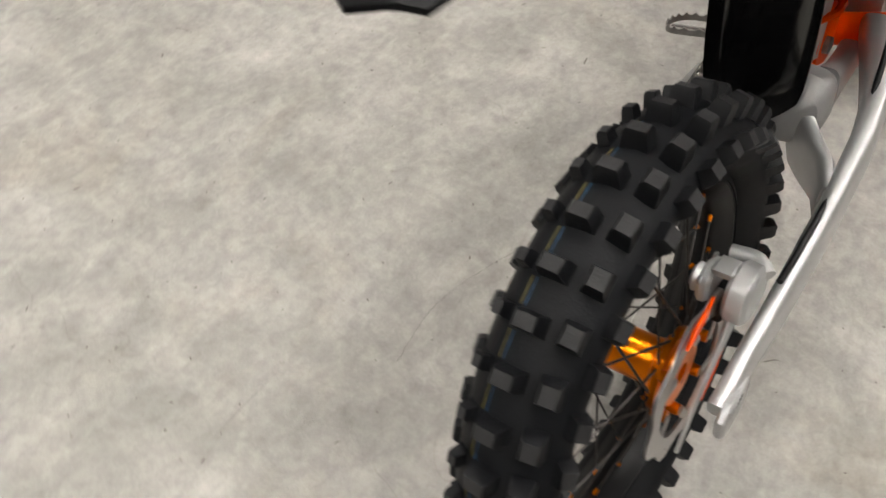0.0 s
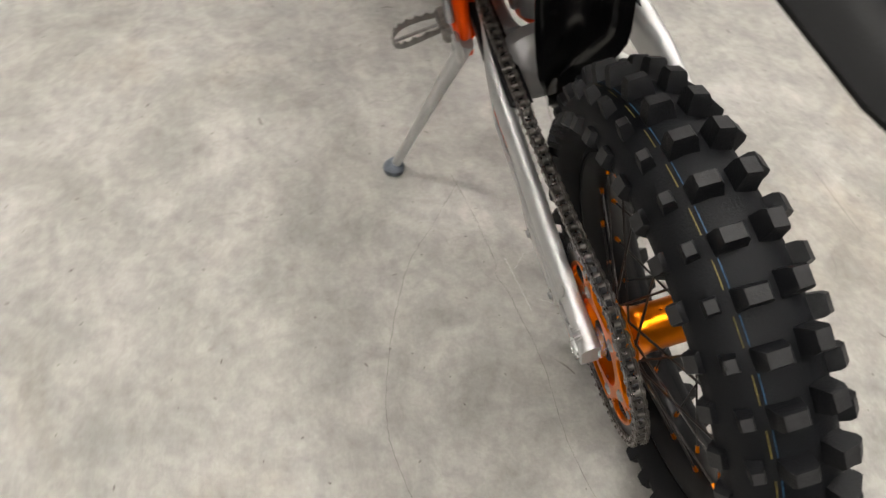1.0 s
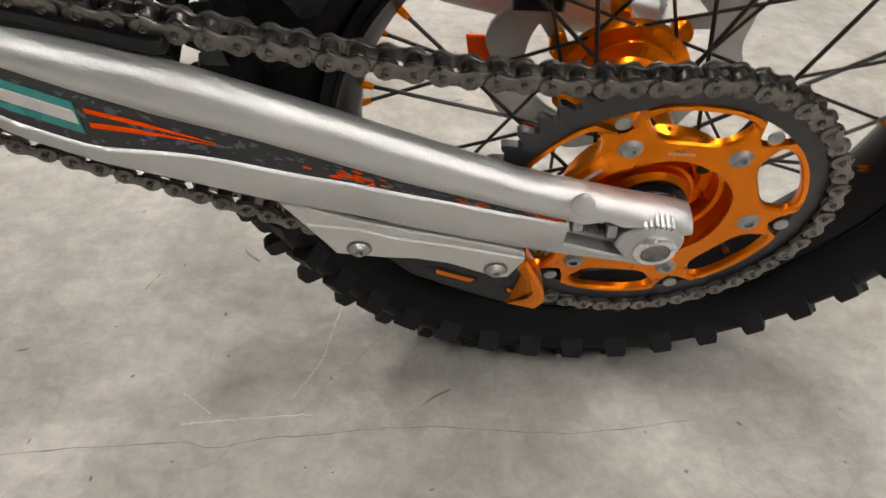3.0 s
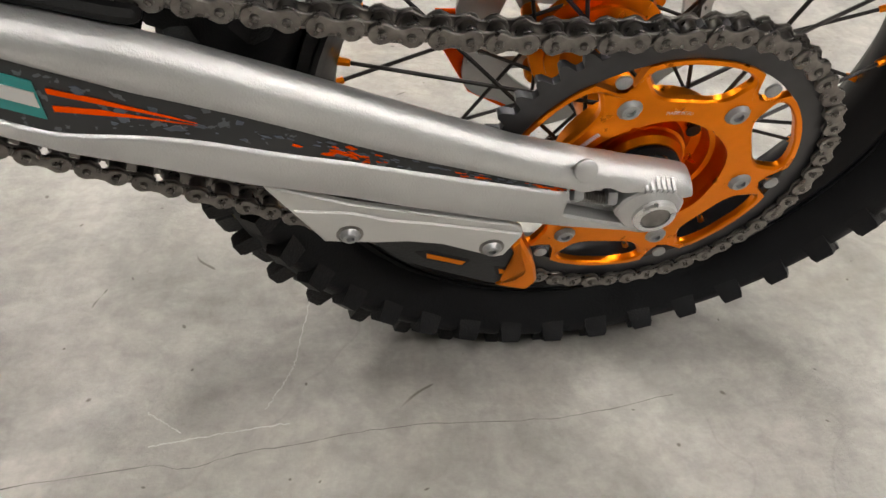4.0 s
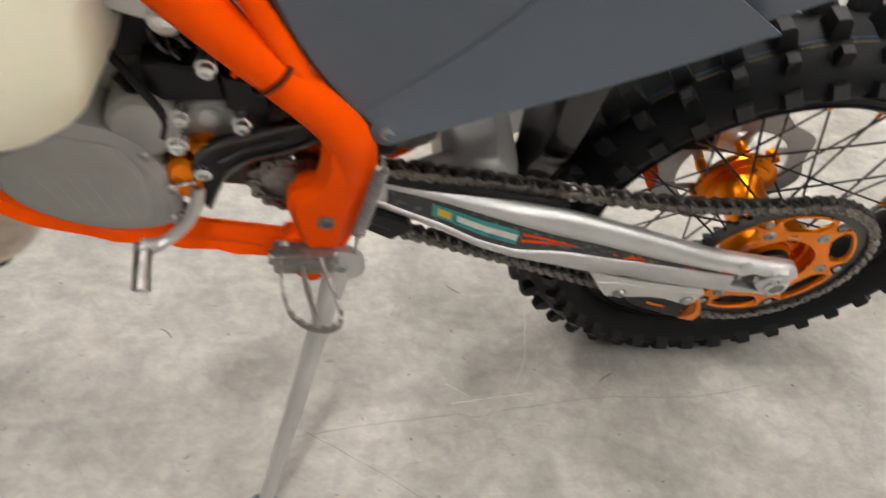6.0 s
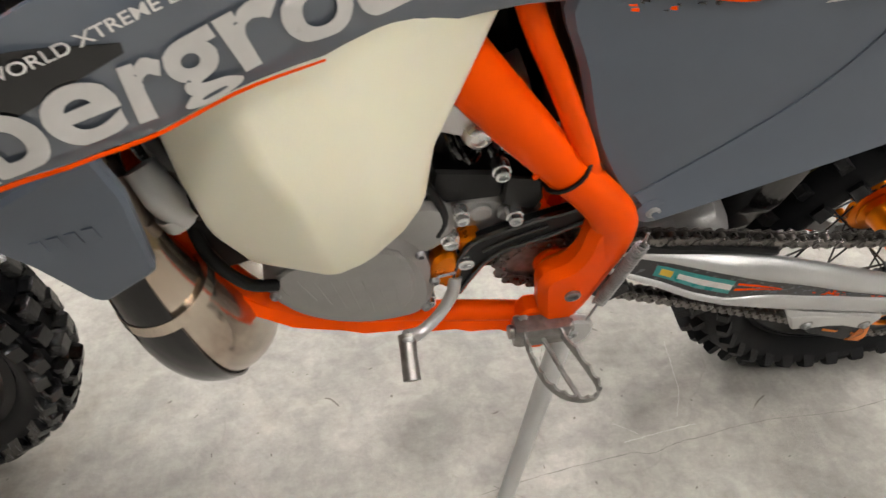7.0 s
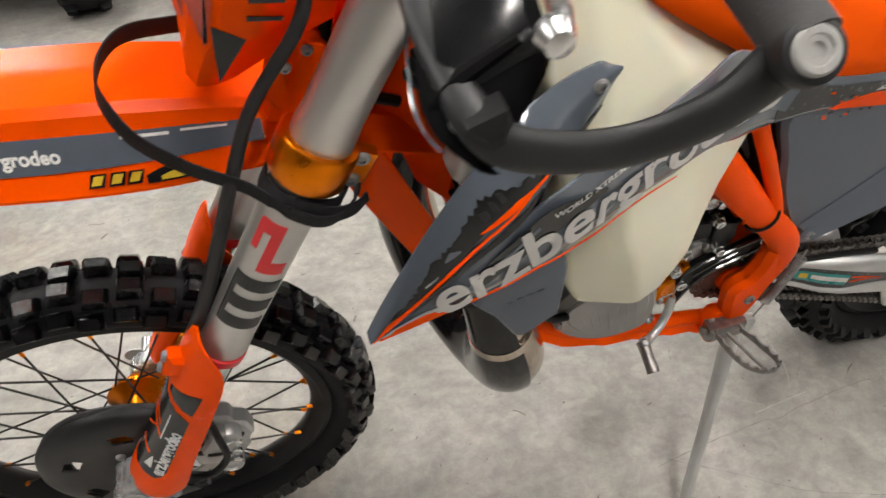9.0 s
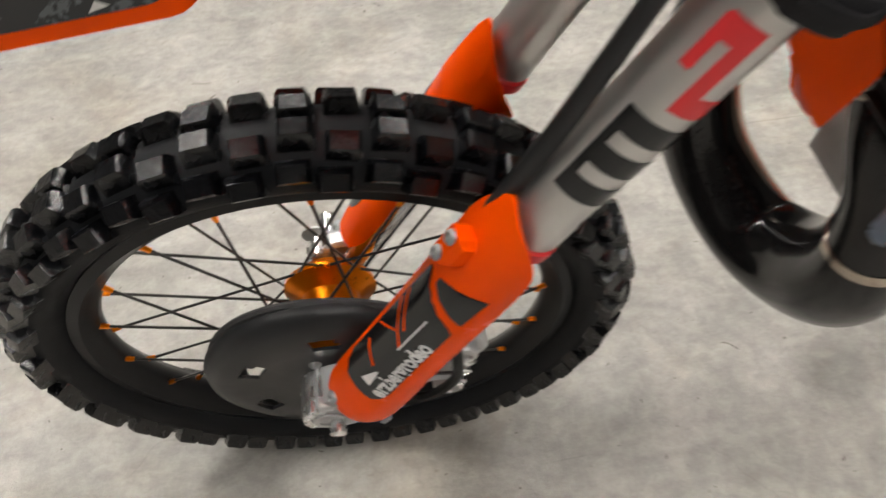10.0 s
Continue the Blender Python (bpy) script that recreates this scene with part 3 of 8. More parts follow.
# sprocket: toothed grey ring, orange carrier with windows, bolts and rivets
def sprocket():
    n = 50
    bm = bmesh.new()
    outer = []
    for i in range(n):
        for f, r in ((-0.5, 0.1213), (-0.34, 0.1218), (-0.16, 0.1292), (0.0, 0.1312), (0.16, 0.1292), (0.34, 0.1218)):
            a = 2 * math.pi * (i + f) / n
            outer.append((r * math.cos(a), r * math.sin(a)))
    m = len(outer)
    inner = []
    for i in range(m):
        a = math.atan2(outer[i][1], outer[i][0])
        inner.append((0.106 * math.cos(a), 0.106 * math.sin(a)))
    rings = [[bm.verts.new((p[0] * k, y, p[1] * k)) for p in o] for o, y, k in ((inner, YCH - 0.003, 1), (outer, YCH - 0.003, 1), (outer, YCH + 0.003, 1), (inner, YCH + 0.003, 1))]
    bridge(bm, rings, closed_path=True)
    ring = part("rear_sprocket", bm, TOOTH, bike, "orange and grey fifty tooth rear sprocket")
    # carrier: six equal sectors, each a plate round a rounded window
    bm = bmesh.new()
    first = radians(64.5)
    K = 56

    def polar(mid, th, r, y):
        return bm.verts.new((r * math.cos(mid + th), y, r * math.sin(mid + th)))

    for i in range(6):
        mid = first + math.pi / 6 + 2 * math.pi * i / 6
        win, edge = [], []
        for k in range(K):
            t = 2 * math.pi * (k + 0.5) / K
            c, s = math.cos(t), math.sin(t)
            m_ = max(abs(c), abs(s))
            u, v = c / m_, s / m_
            th = u * radians(30)
            wob = min(1.0, max(0.0, (abs(th) - radians(20.5)) / radians(5.5)))
            r_out = 0.1068 - 0.0145 * wob * wob * (3 - 2 * wob)
            r_in = 0.0575 - 0.002 * abs(u)
            r = r_in + (r_out - r_in) * (v + 1) / 2
            edge.append((th, r, abs(v) > 0.999))
            p = 2 / 4.2
            wu, wv = math.copysign(abs(c) ** p, c), math.copysign(abs(s) ** p, s)
            rw = 0.0885 + 0.0142 * wv - 0.0032 * (1 - wv) * 0.5 * (wu * wu) * -1
            win.append((wu * radians(19.8 + 2.4 * wv), rw))
        cen_r = 0.0885

        def ring_of(pts, y, grow=1.0):
            return [polar(mid, th * grow, cen_r + (r - cen_r) * grow, y) for th, r in pts]
        E = [(a, b) for a, b, c in edge]
        yt, yb = YCH + 0.0048, YCH - 0.0012
        rr = [ring_of(E, yb), ring_of(win, yb), ring_of(win, yt - 0.0014), ring_of(win, yt, 1.075), ring_of(E, yt)]
        bridge(bm, rr, caps=False)
        for k in range(K):
            j = (k + 1) % K
            if edge[k][2] and edge[j][2]:
                bm.faces.new((rr[4][k], rr[4][j], rr[0][j], rr[0][k]))
    bmesh.ops.remove_doubles(bm, verts=bm.verts[:], dist=0.0002)
    part("carrier", bm, ORANGE_ANO, ring, "orange anodised carrier with six windows", sharp=25)
    for i in range(6):
        a = first + 2 * math.pi * i / 6
        bolt(ring, 0.075 * math.cos(a), YCH + 0.0044, 0.075 * math.sin(a), True)
        bm = bmesh.new()
        lathe(bm, [(0.0052, 0), (0.0052, 0.0016), (0.004, 0.002)], 16, pose(0.1005 * math.cos(a), YCH + 0.0044, 0.1005 * math.sin(a)))
        part("rivet", bm, ZINC, ring)
    # dished centre
    bm = bmesh.new()
    lathe(bm, [(0.0605, YCH + 0.001), (0.0575, YCH + 0.001), (0.0555, YCH - 0.006), (0.0545, YCH - 0.011), (0.051, YCH - 0.012), (0.049, YCH - 0.024), (0.033, YCH - 0.026), (0.031, YCH - 0.008), (0.027, YCH - 0.004), (0.018, YCH - 0.004), (0.018, 0.05), (0.0605, 0.06)], 48, closed=True)
    part("hub_dish", bm, ORANGE_ANO, ring)
    for i in range(6):
        a = first + 2 * math.pi * (i + 0.5) / 6
        bm = bmesh.new()
        lathe(bm, [(0.0055, YCH - 0.027), (0.0055, YCH - 0.0225), (0.003, YCH - 0.0225)], 12, pose(0.043 * math.cos(a), 0, 0.043 * math.sin(a)))
        part("dish_hole", bm, BLACK, ring)
    bm = bmesh.new()
    lathe(bm, [(0.0268, YCH - 0.003), (0.0268, YCH - 0.0005), (0.0215, YCH + 0.0005), (0.02, YCH - 0.003)], 32, closed=True)
    part("bearing_seal", bm, BLACK, ring, "dark bearing seal")
    bm = bmesh.new()
    lathe(bm, [(0.0195, YCH - 0.004), (0.0195, 0.094), (0.0175, 0.096), (0.0105, 0.096), (0.0105, YCH - 0.004)], 28, closed=True)
    part("wheel_spacer", bm, ALU_BRIGHT, ring, "bright wheel spacer")

    def ink(tx, ty):
        a = radians(84) + tx * 0.28
        r = 0.0632 + ty * 0.021
        return V(r * math.cos(a), YCH + 0.005, r * math.sin(a))

    decal_letters("lettering", "MADE IN EU", ink, WHITE, ring, "small white words")
    bm = bmesh.new()
    for i in range(14):
        a = radians(28) + i * 0.022
        for r0, r1 in ((0.0635, 0.067),):
            vs = [bm.verts.new((r * math.cos(b), YCH + 0.005, r * math.sin(b))) for r, b in ((r0, a), (r0, a + 0.014), (r1, a + 0.014), (r1, a))]
            bm.faces.new(vs)
    part("number_bars", bm, WHITE, ring, "row of small pale marks")
    return ring


sprocket()


# drive chain
def chain():
    pitch = 0.015875
    c1, r1, c2, r2 = V(0, YCH, 0), 0.1264, V(0.60, YCH, 0.168), 0.0332
    d = c2 - c1
    D, base = math.hypot(d.x, d.z), math.atan2(d.z, d.x)
    off = math.acos((r1 - r2) / D)
    up, dn = base + off, base - off
    t1, t2 = c1 + r1 * V(math.cos(up), 0, math.sin(up)), c2 + r2 * V(math.cos(up), 0, math.sin(up))
    b1, b2 = c1 + r1 * V(math.cos(dn), 0, math.sin(dn)), c2 + r2 * V(math.cos(dn), 0, math.sin(dn))
    line = (t2 - t1).length
    arc1, arc2 = (2 * math.pi - 2 * off) * r1, 2 * off * r2
    total = 2 * line + arc1 + arc2
    count = int(round(total / pitch / 2)) * 2
    step = total / count

    def at(s):
        s %= total
        if s < arc1:
            a = dn - s / r1
            return c1 + r1 * V(math.cos(a), 0, math.sin(a))
        s -= arc1
        if s < line:
            u = s / line
            return t1.lerp(t2, u) + V(0, 0, -0.0225 * math.sin(math.pi * u ** 0.6) ** 2)
        s -= line
        if s < arc2:
            a = up - s / r2
            return c2 + r2 * V(math.cos(a), 0, math.sin(a))
        u = (s - arc2) / line
        return b2.lerp(b1, u) + V(0, 0, 0.0045 * math.sin(math.pi * u))

    pts = [at(i * step) for i in range(count)]
    bm = bmesh.new()
    for p in pts:
        lathe(bm, [(0.0040, -0.0066), (0.0040, -0.0038), (0.0053, -0.0038), (0.0053, 0.0038), (0.0040, 0.0038), (0.0040, 0.0066)], 12, Matrix.Translation(p))
    ch = part("drive_chain", bm, CHAIN_STEEL, bike, "oiled steel drive chain")

    def plate(y, t, wide):
        bm = bmesh.new()
        o = []
        for s in (1, -1):
            for k in range(7):
                a = math.pi * (k / 6 - 0.5)
                o.append((s * (pitch / 2 + wide * math.cos(a)), s * wide * math.sin(a)))
            o += [(s * 0.0022, s * wide * 0.66), (-s * 0.0022, s * wide * 0.66)]
        for side in (1, -1):
            prism(bm, o, side * y, side * (y + t), 0.0006)
        return bm

    bm = plate(0.0064, 0.0022, 0.0075)
    for x in (-pitch / 2, pitch / 2):
        lathe(bm, [(0.0026, -0.0102), (0.0026, 0.0096), (0.0017, 0.0104), (0.0004, 0.0102)], 10, pose(x, 0, 0))
    outer = mesh_of("outer_link", bm, CHAIN_STEEL)
    inner = mesh_of("inner_link", plate(0.0038, 0.0022, 0.0075), CHAIN_STEEL)
    for i in range(count):
        a, b = pts[i], pts[(i + 1) % count]
        q = math.degrees(math.atan2(b.z - a.z, b.x - a.x))
        mid = (a + b) / 2
        place("outer_link" if i % 2 else "inner_link", outer if i % 2 else inner, ch, "", pose(*mid, 0, -q, 0))
    bm = bmesh.new()
    o = []
    for i in range(13):
        for f, r in ((-0.35, 0.028), (0, 0.036), (0.35, 0.028)):
            a = 2 * math.pi * (i + f) / 13
            o.append((0.60 + r * math.cos(a), 0.168 + r * math.sin(a)))
    prism(bm, o, YCH - 0.003, YCH + 0.003)
    part("front_sprocket", bm, STEEL, bike, "small steel front sprocket")


chain()

# rear brake: waved disc, shark fin guard and calliper
bm = bmesh.new()
N = 120
wave = [0.108 + 0.006 * math.sin(8 * 2 * math.pi * i / N) for i in range(N)]
rings = []
for r, y in ((None, -0.073), (None, -0.077), (0.078, -0.077), (0.078, -0.073)):
    rings.append([bm.verts.new(((r or wave[i]) * math.cos(2 * math.pi * i / N), y, (r or wave[i]) * math.sin(2 * math.pi * i / N))) for i in range(N)])
bridge(bm, rings, closed_path=True)
rear_disc = part("rear_brake_disc", bm, DISC, bike, "waved steel rear brake disc")
for i in range(6):
    a = 2 * math.pi * i / 6 + 0.3
    bm = bmesh.new()
    tube(bm, [(0.055 * math.cos(a), -0.075, 0.055 * math.sin(a)), (0.082 * math.cos(a + 0.25), -0.075, 0.082 * math.sin(a + 0.25))], 0.007, 8, flat=0.3, up=(0, 1, 0))
    part("disc_arm", bm, DISC, rear_disc)
bm = bmesh.new()
o = [(0.128, 0.012), (0.122, -0.02), (0.09, -0.075), (0.045, -0.10), (0.042, -0.086), (0.078, -0.066), (0.10, -0.02), (0.106, 0.012)]
prism(bm, o, -0.0815, -0.078, 0.001)
fin = part("disc_guard", bm, ORANGE, bike, "orange brake disc guard")
bm = bmesh.new()
prism(bm, [(0.03, 0.116), (-0.02, 0.106), (-0.035, 0.09), (-0.02, 0.086), (0.02, 0.094)], -0.0815, -0.078, 0.001)
part("upper_fin", bm, ORANGE, fin)
bm = bmesh.new()
prism(bm, rounded([(0.102, 0.078), (0.098, 0.122), (0.07, 0.138), (0.04, 0.132), (0.026, 0.108), (0.03, 0.082), (0.06, 0.07)], 0.006), -0.116, -0.088, 0.005)
prism(bm, rounded([(0.094, 0.082), (0.09, 0.118), (0.066, 0.13), (0.04, 0.122), (0.036, 0.09)], 0.006), -0.07, -0.055, 0.004)
prism(bm, rounded([(0.085, 0.115), (0.05, 0.125), (0.046, 0.138), (0.08, 0.132)], 0.003), -0.092, -0.066, 0.003)
tube(bm, [(0.085, -0.118, 0.118), (0.10, -0.10, 0.122), (0.10, -0.07, 0.12)], 0.009, 10, 8)
tube(bm, [(0.04, -0.10, 0.08), (0.01, -0.098, 0.04), (-0.03, -0.096, -0.004), (-0.07, -0.096, -0.05)], [0.012, 0.008, 0.007, 0.005], 10, 10, flat=0.5, up=(0, 1, 0))
caliper = part("rear_caliper", bm, ALU, bike, "silver rear brake calliper")
bm = bmesh.new()
lathe(bm, [(0.016, 0), (0.018, 0.012), (0.012, 0.016)], 20, pose(0.06, -0.06, 0.105))
part("piston_cap", bm, ALU, caliper)
bm = bmesh.new()
box(bm, (0.04, 0.02, 0.03), pose(0.075, -0.075, 0.062), 0.003)
part("brake_pad", bm, BLACK, caliper)
for x, z in ((0.085, 0.12), (0.04, 0.122)):
    bolt(caliper, x, -0.06, z, mesh=M_HEX)
bm = bmesh.new()
tube(bm, [(0.09, -0.13, 0.11), (0.16, -0.130, 0.104), (0.28, -0.130, 0.122), (0.42, -0.122, 0.172), (0.5, -0.11, 0.26)], 0.004, 8, 24)
part("rear_brake_hose", bm, BLACK, bike)


# swing arm: (x, top, lower edge of the round upper tube, upper edge of the lower flange, bottom, outer face)
ARM = [(0.066, 0.0470, 0.0265, 0.0215, -0.0125, 0.119), (0.105, 0.0580, 0.0378, 0.0300, -0.0040, 0.119), (0.142, 0.0725, 0.0500, 0.0395, 0.0060, 0.119), (0.176, 0.0860, 0.0610, 0.0480, 0.0155, 0.119),
       (0.207, 0.0990, 0.0730, 0.0562, 0.0255, 0.119), (0.236, 0.1105, 0.0850, 0.0625, 0.0330, 0.119), (0.264, 0.1210, 0.0960, 0.0700, 0.0400, 0.119), (0.290, 0.1310, 0.1050, 0.0770, 0.0490, 0.119),
       (0.314, 0.1390, 0.1130, 0.0805, 0.0570, 0.119), (0.355, 0.1495, 0.1295, 0.0825, 0.0695, 0.1185), (0.397, 0.1565, 0.1410, 0.0935, 0.0815, 0.112), (0.440, 0.1620, 0.1495, 0.1110, 0.1000, 0.102), (0.478, 0.1665, 0.1545, 0.1230, 0.1140, 0.094),
       (0.505, 0.1720, 0.1580, 0.1330, 0.1220, 0.089), (0.570, 0.1850, 0.1650, 0.1480, 0.1350, 0.084)]
ARM_XS = [a[0] for a in ARM]


def arm_at(x):
    return [float(np.interp(x, ARM_XS, [a[i] for a in ARM])) for i in range(1, 6)]


def arm():
    """The left leg: a round tube above, a sunk band for the sticker, a flat flange below."""
    bm = bmesh.new()
    rings = []
    for x, *_ in curve_pts([(a[0], 0) for a in ARM], 70):
        top, lip, low, bot, yo = arm_at(x)
        h = top - lip
        ring = [(yo - 0.004, bot), (yo - 0.0008, bot + 0.0012), (yo, bot + 0.0035), (yo, low - 0.0016), (yo - 0.0007, low - 0.0004), (yo - 0.0028, low + 0.0006), (yo - 0.0028, lip - 0.0008), (yo - 0.0006, lip + 0.0004), (yo + 0.0002, lip + 0.0014),
                (yo - 0.0002, lip + 0.36 * h), (yo - 0.0022, lip + 0.60 * h), (yo - 0.0062, lip + 0.82 * h), (yo - 0.0115, lip + 0.96 * h), (yo - 0.017, top), (yo - 0.0225, lip + 0.9 * h), (yo - 0.0255, lip + 0.55 * h), (yo - 0.026, lip), (yo - 0.026, bot + 0.004), (yo - 0.022, bot)]
        rings.append([bm.verts.new((x, y, z)) for y, z in ring])
    bridge(bm, rings)
    return bm


swing = part("swingarm", arm(), ALU, bike, "silver cast aluminium swingarm", sharp=50)
# forked end that holds the axle block
bm = bmesh.new()
rings = []
for x, top, lip in curve_pts([(0.070, 0.0481, 0.0277), (0.056, 0.0442, 0.0225), (0.042, 0.0405, 0.0262), (0.030, 0.0375, 0.0205), (0.016, 0.0343, 0.0205), (-0.004, 0.0300, 0.0140), (-0.014, 0.0270, 0.0130), (-0.0195, 0.0235, 0.0145)], 24):
    h, yo = top - lip, 0.1188
    rings.append([bm.verts.new((x, y, z)) for y, z in ((yo - 0.002, lip), (yo, lip + 0.0016), (yo - 0.0002, lip + 0.36 * h), (yo - 0.0022, lip + 0.60 * h), (yo - 0.0062, lip + 0.82 * h), (yo - 0.0115, lip + 0.96 * h), (yo - 0.017, top), (yo - 0.0225, lip + 0.9 * h), (yo - 0.0255, lip + 0.55 * h), (yo - 0.0255, lip))])
bridge(bm, rings)
part("upper_prong", bm, ALU, swing, sharp=50)
for name, o, y0, y1 in (("lower_prong", [(0.0675, -0.0122), (0.017, -0.0205), (0.003, -0.0245), (-0.013, -0.0225), (-0.013, -0.017), (0.02, -0.0135), (0.043, -0.0065), (0.0675, 0.0015)], 0.094, 0.1188),
                        ("slot_floor", [(0.0675, -0.0115), (0.0675, 0.026), (-0.017, 0.016), (-0.014, -0.019)], 0.095, 0.1075)):
    bm = bmesh.new()
    prism(bm, rounded(o, 0.003), y0, y1, 0.0016)
    part(name, bm, ALU, swing)
bm = bmesh.new()
loft(bm, [((x, y, z), w, h, (-0.25, 0, 1)) for x, y, z, w, h in ((-0.033, -0.120, 0.008, 0.010, 0.016), (0.0, -0.122, 0.008, 0.0115, 0.022), (0.04, -0.123, 0.018, 0.0115, 0.028), (0.12, -0.129, 0.040, 0.0125, 0.037), (0.24, -0.134, 0.074, 0.0135, 0.042),
                                                                 (0.36, -0.134, 0.112, 0.015, 0.040), (0.42, -0.127, 0.133, 0.017, 0.038), (0.47, -0.112, 0.150, 0.019, 0.034), (0.55, -0.085, 0.172, 0.022, 0.030))], 24, 3.4)
part("swingarm_right_leg", bm, ALU, swing)
bm = bmesh.new()
prism(bm, [(-0.05, -0.016), (-0.03, -0.026), (0.0, -0.026), (0.022, -0.012), (0.02, 0.02), (-0.03, 0.026), (-0.05, 0.012)], -0.138, -0.126, 0.003)
rax = part("right_axle_block", bm, ALU, swing, "bright right axle block")
for i in range(6):
    bm = bmesh.new()
    box(bm, (0.002, 0.004, 0.012), pose(-0.035 + i * 0.006, -0.138, 0.014), 0.0004)
    part("index_mark", bm, ALU, rax)
bm = bmesh.new()
loft(bm, [((x, 0.0, z), w, h, (0, 0, 1)) for x, z, w, h in ((0.352, 0.122, 0.045, 0.022), (0.362, 0.130, 0.074, 0.040), (0.385, 0.139, 0.080, 0.050), (0.415, 0.138, 0.080, 0.046), (0.440, 0.132, 0.072, 0.032))], 28, 4.0)
part("swingarm_bridge", bm, YOKE, swing, "grey cast swingarm yoke")
for s in (1, -1):
    bm = bmesh.new()
    loft(bm, [((x, s * y, z), w, h, (0, 0, 1)) for x, y, z, w, h in ((0.430, 0.058, 0.138, 0.020, 0.036), (0.48, 0.058, 0.126, 0.016, 0.028), (0.53, 0.058, 0.124, 0.016, 0.026), (0.58, 0.058, 0.130, 0.018, 0.028))], 20, 3.4)
    part("yoke_arm", bm, YOKE, swing)
bm = bmesh.new()
prism(bm, rounded([(0.57, 0.128), (0.56, 0.215), (0.515, 0.228), (0.468, 0.208), (0.452, 0.172), (0.466, 0.138), (0.52, 0.115)], 0.012), -0.034, 0.030, 0.010)
link = part("linkage_cup", bm, ORANGE_FRAME, swing, "orange linkage rocker")
bm = bmesh.new()
lathe(bm, [(0.012, -0.042), (0.012, 0.040), (0.008, 0.043), (0.0005, 0.043)], 18, pose(0.50, 0, 0.165))
part("linkage_pin", bm, STEEL, link)
# inner flare that ties the yoke to the right leg
bm = bmesh.new()
loft(bm, [((x, y, z), w, h, (0, 0, 1)) for x, y, z, w, h in ((0.385, -0.050, 0.120, 0.020, 0.040), (0.362, -0.062, 0.098, 0.016, 0.046), (0.340, -0.080, 0.092, 0.014, 0.044), (0.305, -0.108, 0.090, 0.012, 0.040), (0.26, -0.126, 0.082, 0.010, 0.036))], 20, 3.0)
part("leg_flare", bm, ALU, swing)
# axle block, adjuster and axle end
bm = bmesh.new()
prism(bm, rounded([(0.031, 0.001), (0.0275, 0.0135), (0.0172, 0.0225), (0.006, 0.0245), (-0.0047, 0.0235), (-0.0165, 0.011), (-0.0175, 0.002), (-0.0155, -0.0141), (0.0004, -0.0212), (0.0169, -0.0166)], 0.003), 0.106, 0.1195, 0.0015)
ax = part("axle_block", bm, ALU, swing, "bright axle block with serrations")
for i in range(6):
    bm = bmesh.new()
    box(bm, (0.0019, 0.010, 0.0075), pose(-0.004 + i * 0.0038, 0.1155, 0.0255 - 0.0007 * abs(i - 3), -18, 8, 0), 0.0005)
    part("index_mark", bm, ALU, ax)
bm = bmesh.new()
lathe(bm, [(0.0152, 0.1185), (0.0152, 0.1222), (0.0138, 0.1238), (0.0104, 0.1238), (0.0101, 0.1215), (0.0005, 0.1215)], 32, pose(0.0015, 0, -0.001))
part("axle_end", bm, ALU_BRIGHT, ax)
bm = bmesh.new()
lathe(bm, [(0.0098, 0.119), (0.0098, 0.1226), (0.0090, 0.1232), (0.0005, 0.1230)], 28, pose(0.0015, 0, -0.001))
part("axle_core", bm, STEEL, ax, "dark steel axle")
bm = bmesh.new()
for k in range(14):
    lathe(bm, [(0.0037, 0), (0.0046, 0.0008), (0.0037, 0.0016)], 14, Matrix.Translation((0.030 + 0.0019 * k, 0.1125, 0.0075 + 0.0005 * k)) @ pose(0, 0, 0, 0, 0, -90))
adjuster = part("chain_adjuster", bm, STEEL, swing, "dark threaded chain adjuster")
for x in (0.032, 0.0565):
    bm = bmesh.new()
    lathe(bm, [(0.0078, 0), (0.0084, 0.001), (0.0084, 0.0055), (0.0078, 0.0065)], 6, Matrix.Translation((x, 0.1125, 0.0045 + 0.26 * x)) @ pose(0, 0, 0, 0, 0, -90))
    part("lock_nut", bm, ZINC, adjuster)
bm = bmesh.new()
lathe(bm, [(0.0076, 0), (0.0076, 0.0022), (0.0066, 0.003), (0.0005, 0.0032)], 24, pose(0.0605, 0.1155, 0.0425, 24, 0, 0))
part("plug", bm, ALU, swing, "flush round plug")


# face of the arm: decal strips that follow it
def arm_face(x, z, out=0.0012):
    """A place on the outer face of the left leg."""
    return V(x, arm_at(x)[4] - 0.0034 + out, z)


def strip(name, lo, hi, material, label, parent, out=0.0012, n=24, rows=3, at=arm_face):
    """A thin sticker between two edges, each a run of (x, z)."""
    bm = bmesh.new()
    g = [[at(*(p + (q - p) * j / rows), out) for j in range(rows + 1)] for p, q in zip(curve_pts(lo, n), curve_pts(hi, n))]
    sheet(bm, g, 0.0006, lambda p: (0, 1, 0))
    return part(name, bm, material, parent, label)


def on_decal(x, f):
    """f from the lower (0) to the upper (1) edge of the long sticker."""
    _, hi, lo, _, _ = arm_at(x)
    lo, hi = lo + 0.0009, hi - 0.0011
    return x, lo + (hi - lo) * f


def arm_strip(x0, x1, f0, f1, material, label, out, n=10, rows=2):
    xs = [x0 + (x1 - x0) * i / n for i in range(n + 1)]
    strip("decal", [on_decal(x, f0) for x in xs], [on_decal(x, f1) for x in xs], material, label, swing, out, 2 * n, rows)


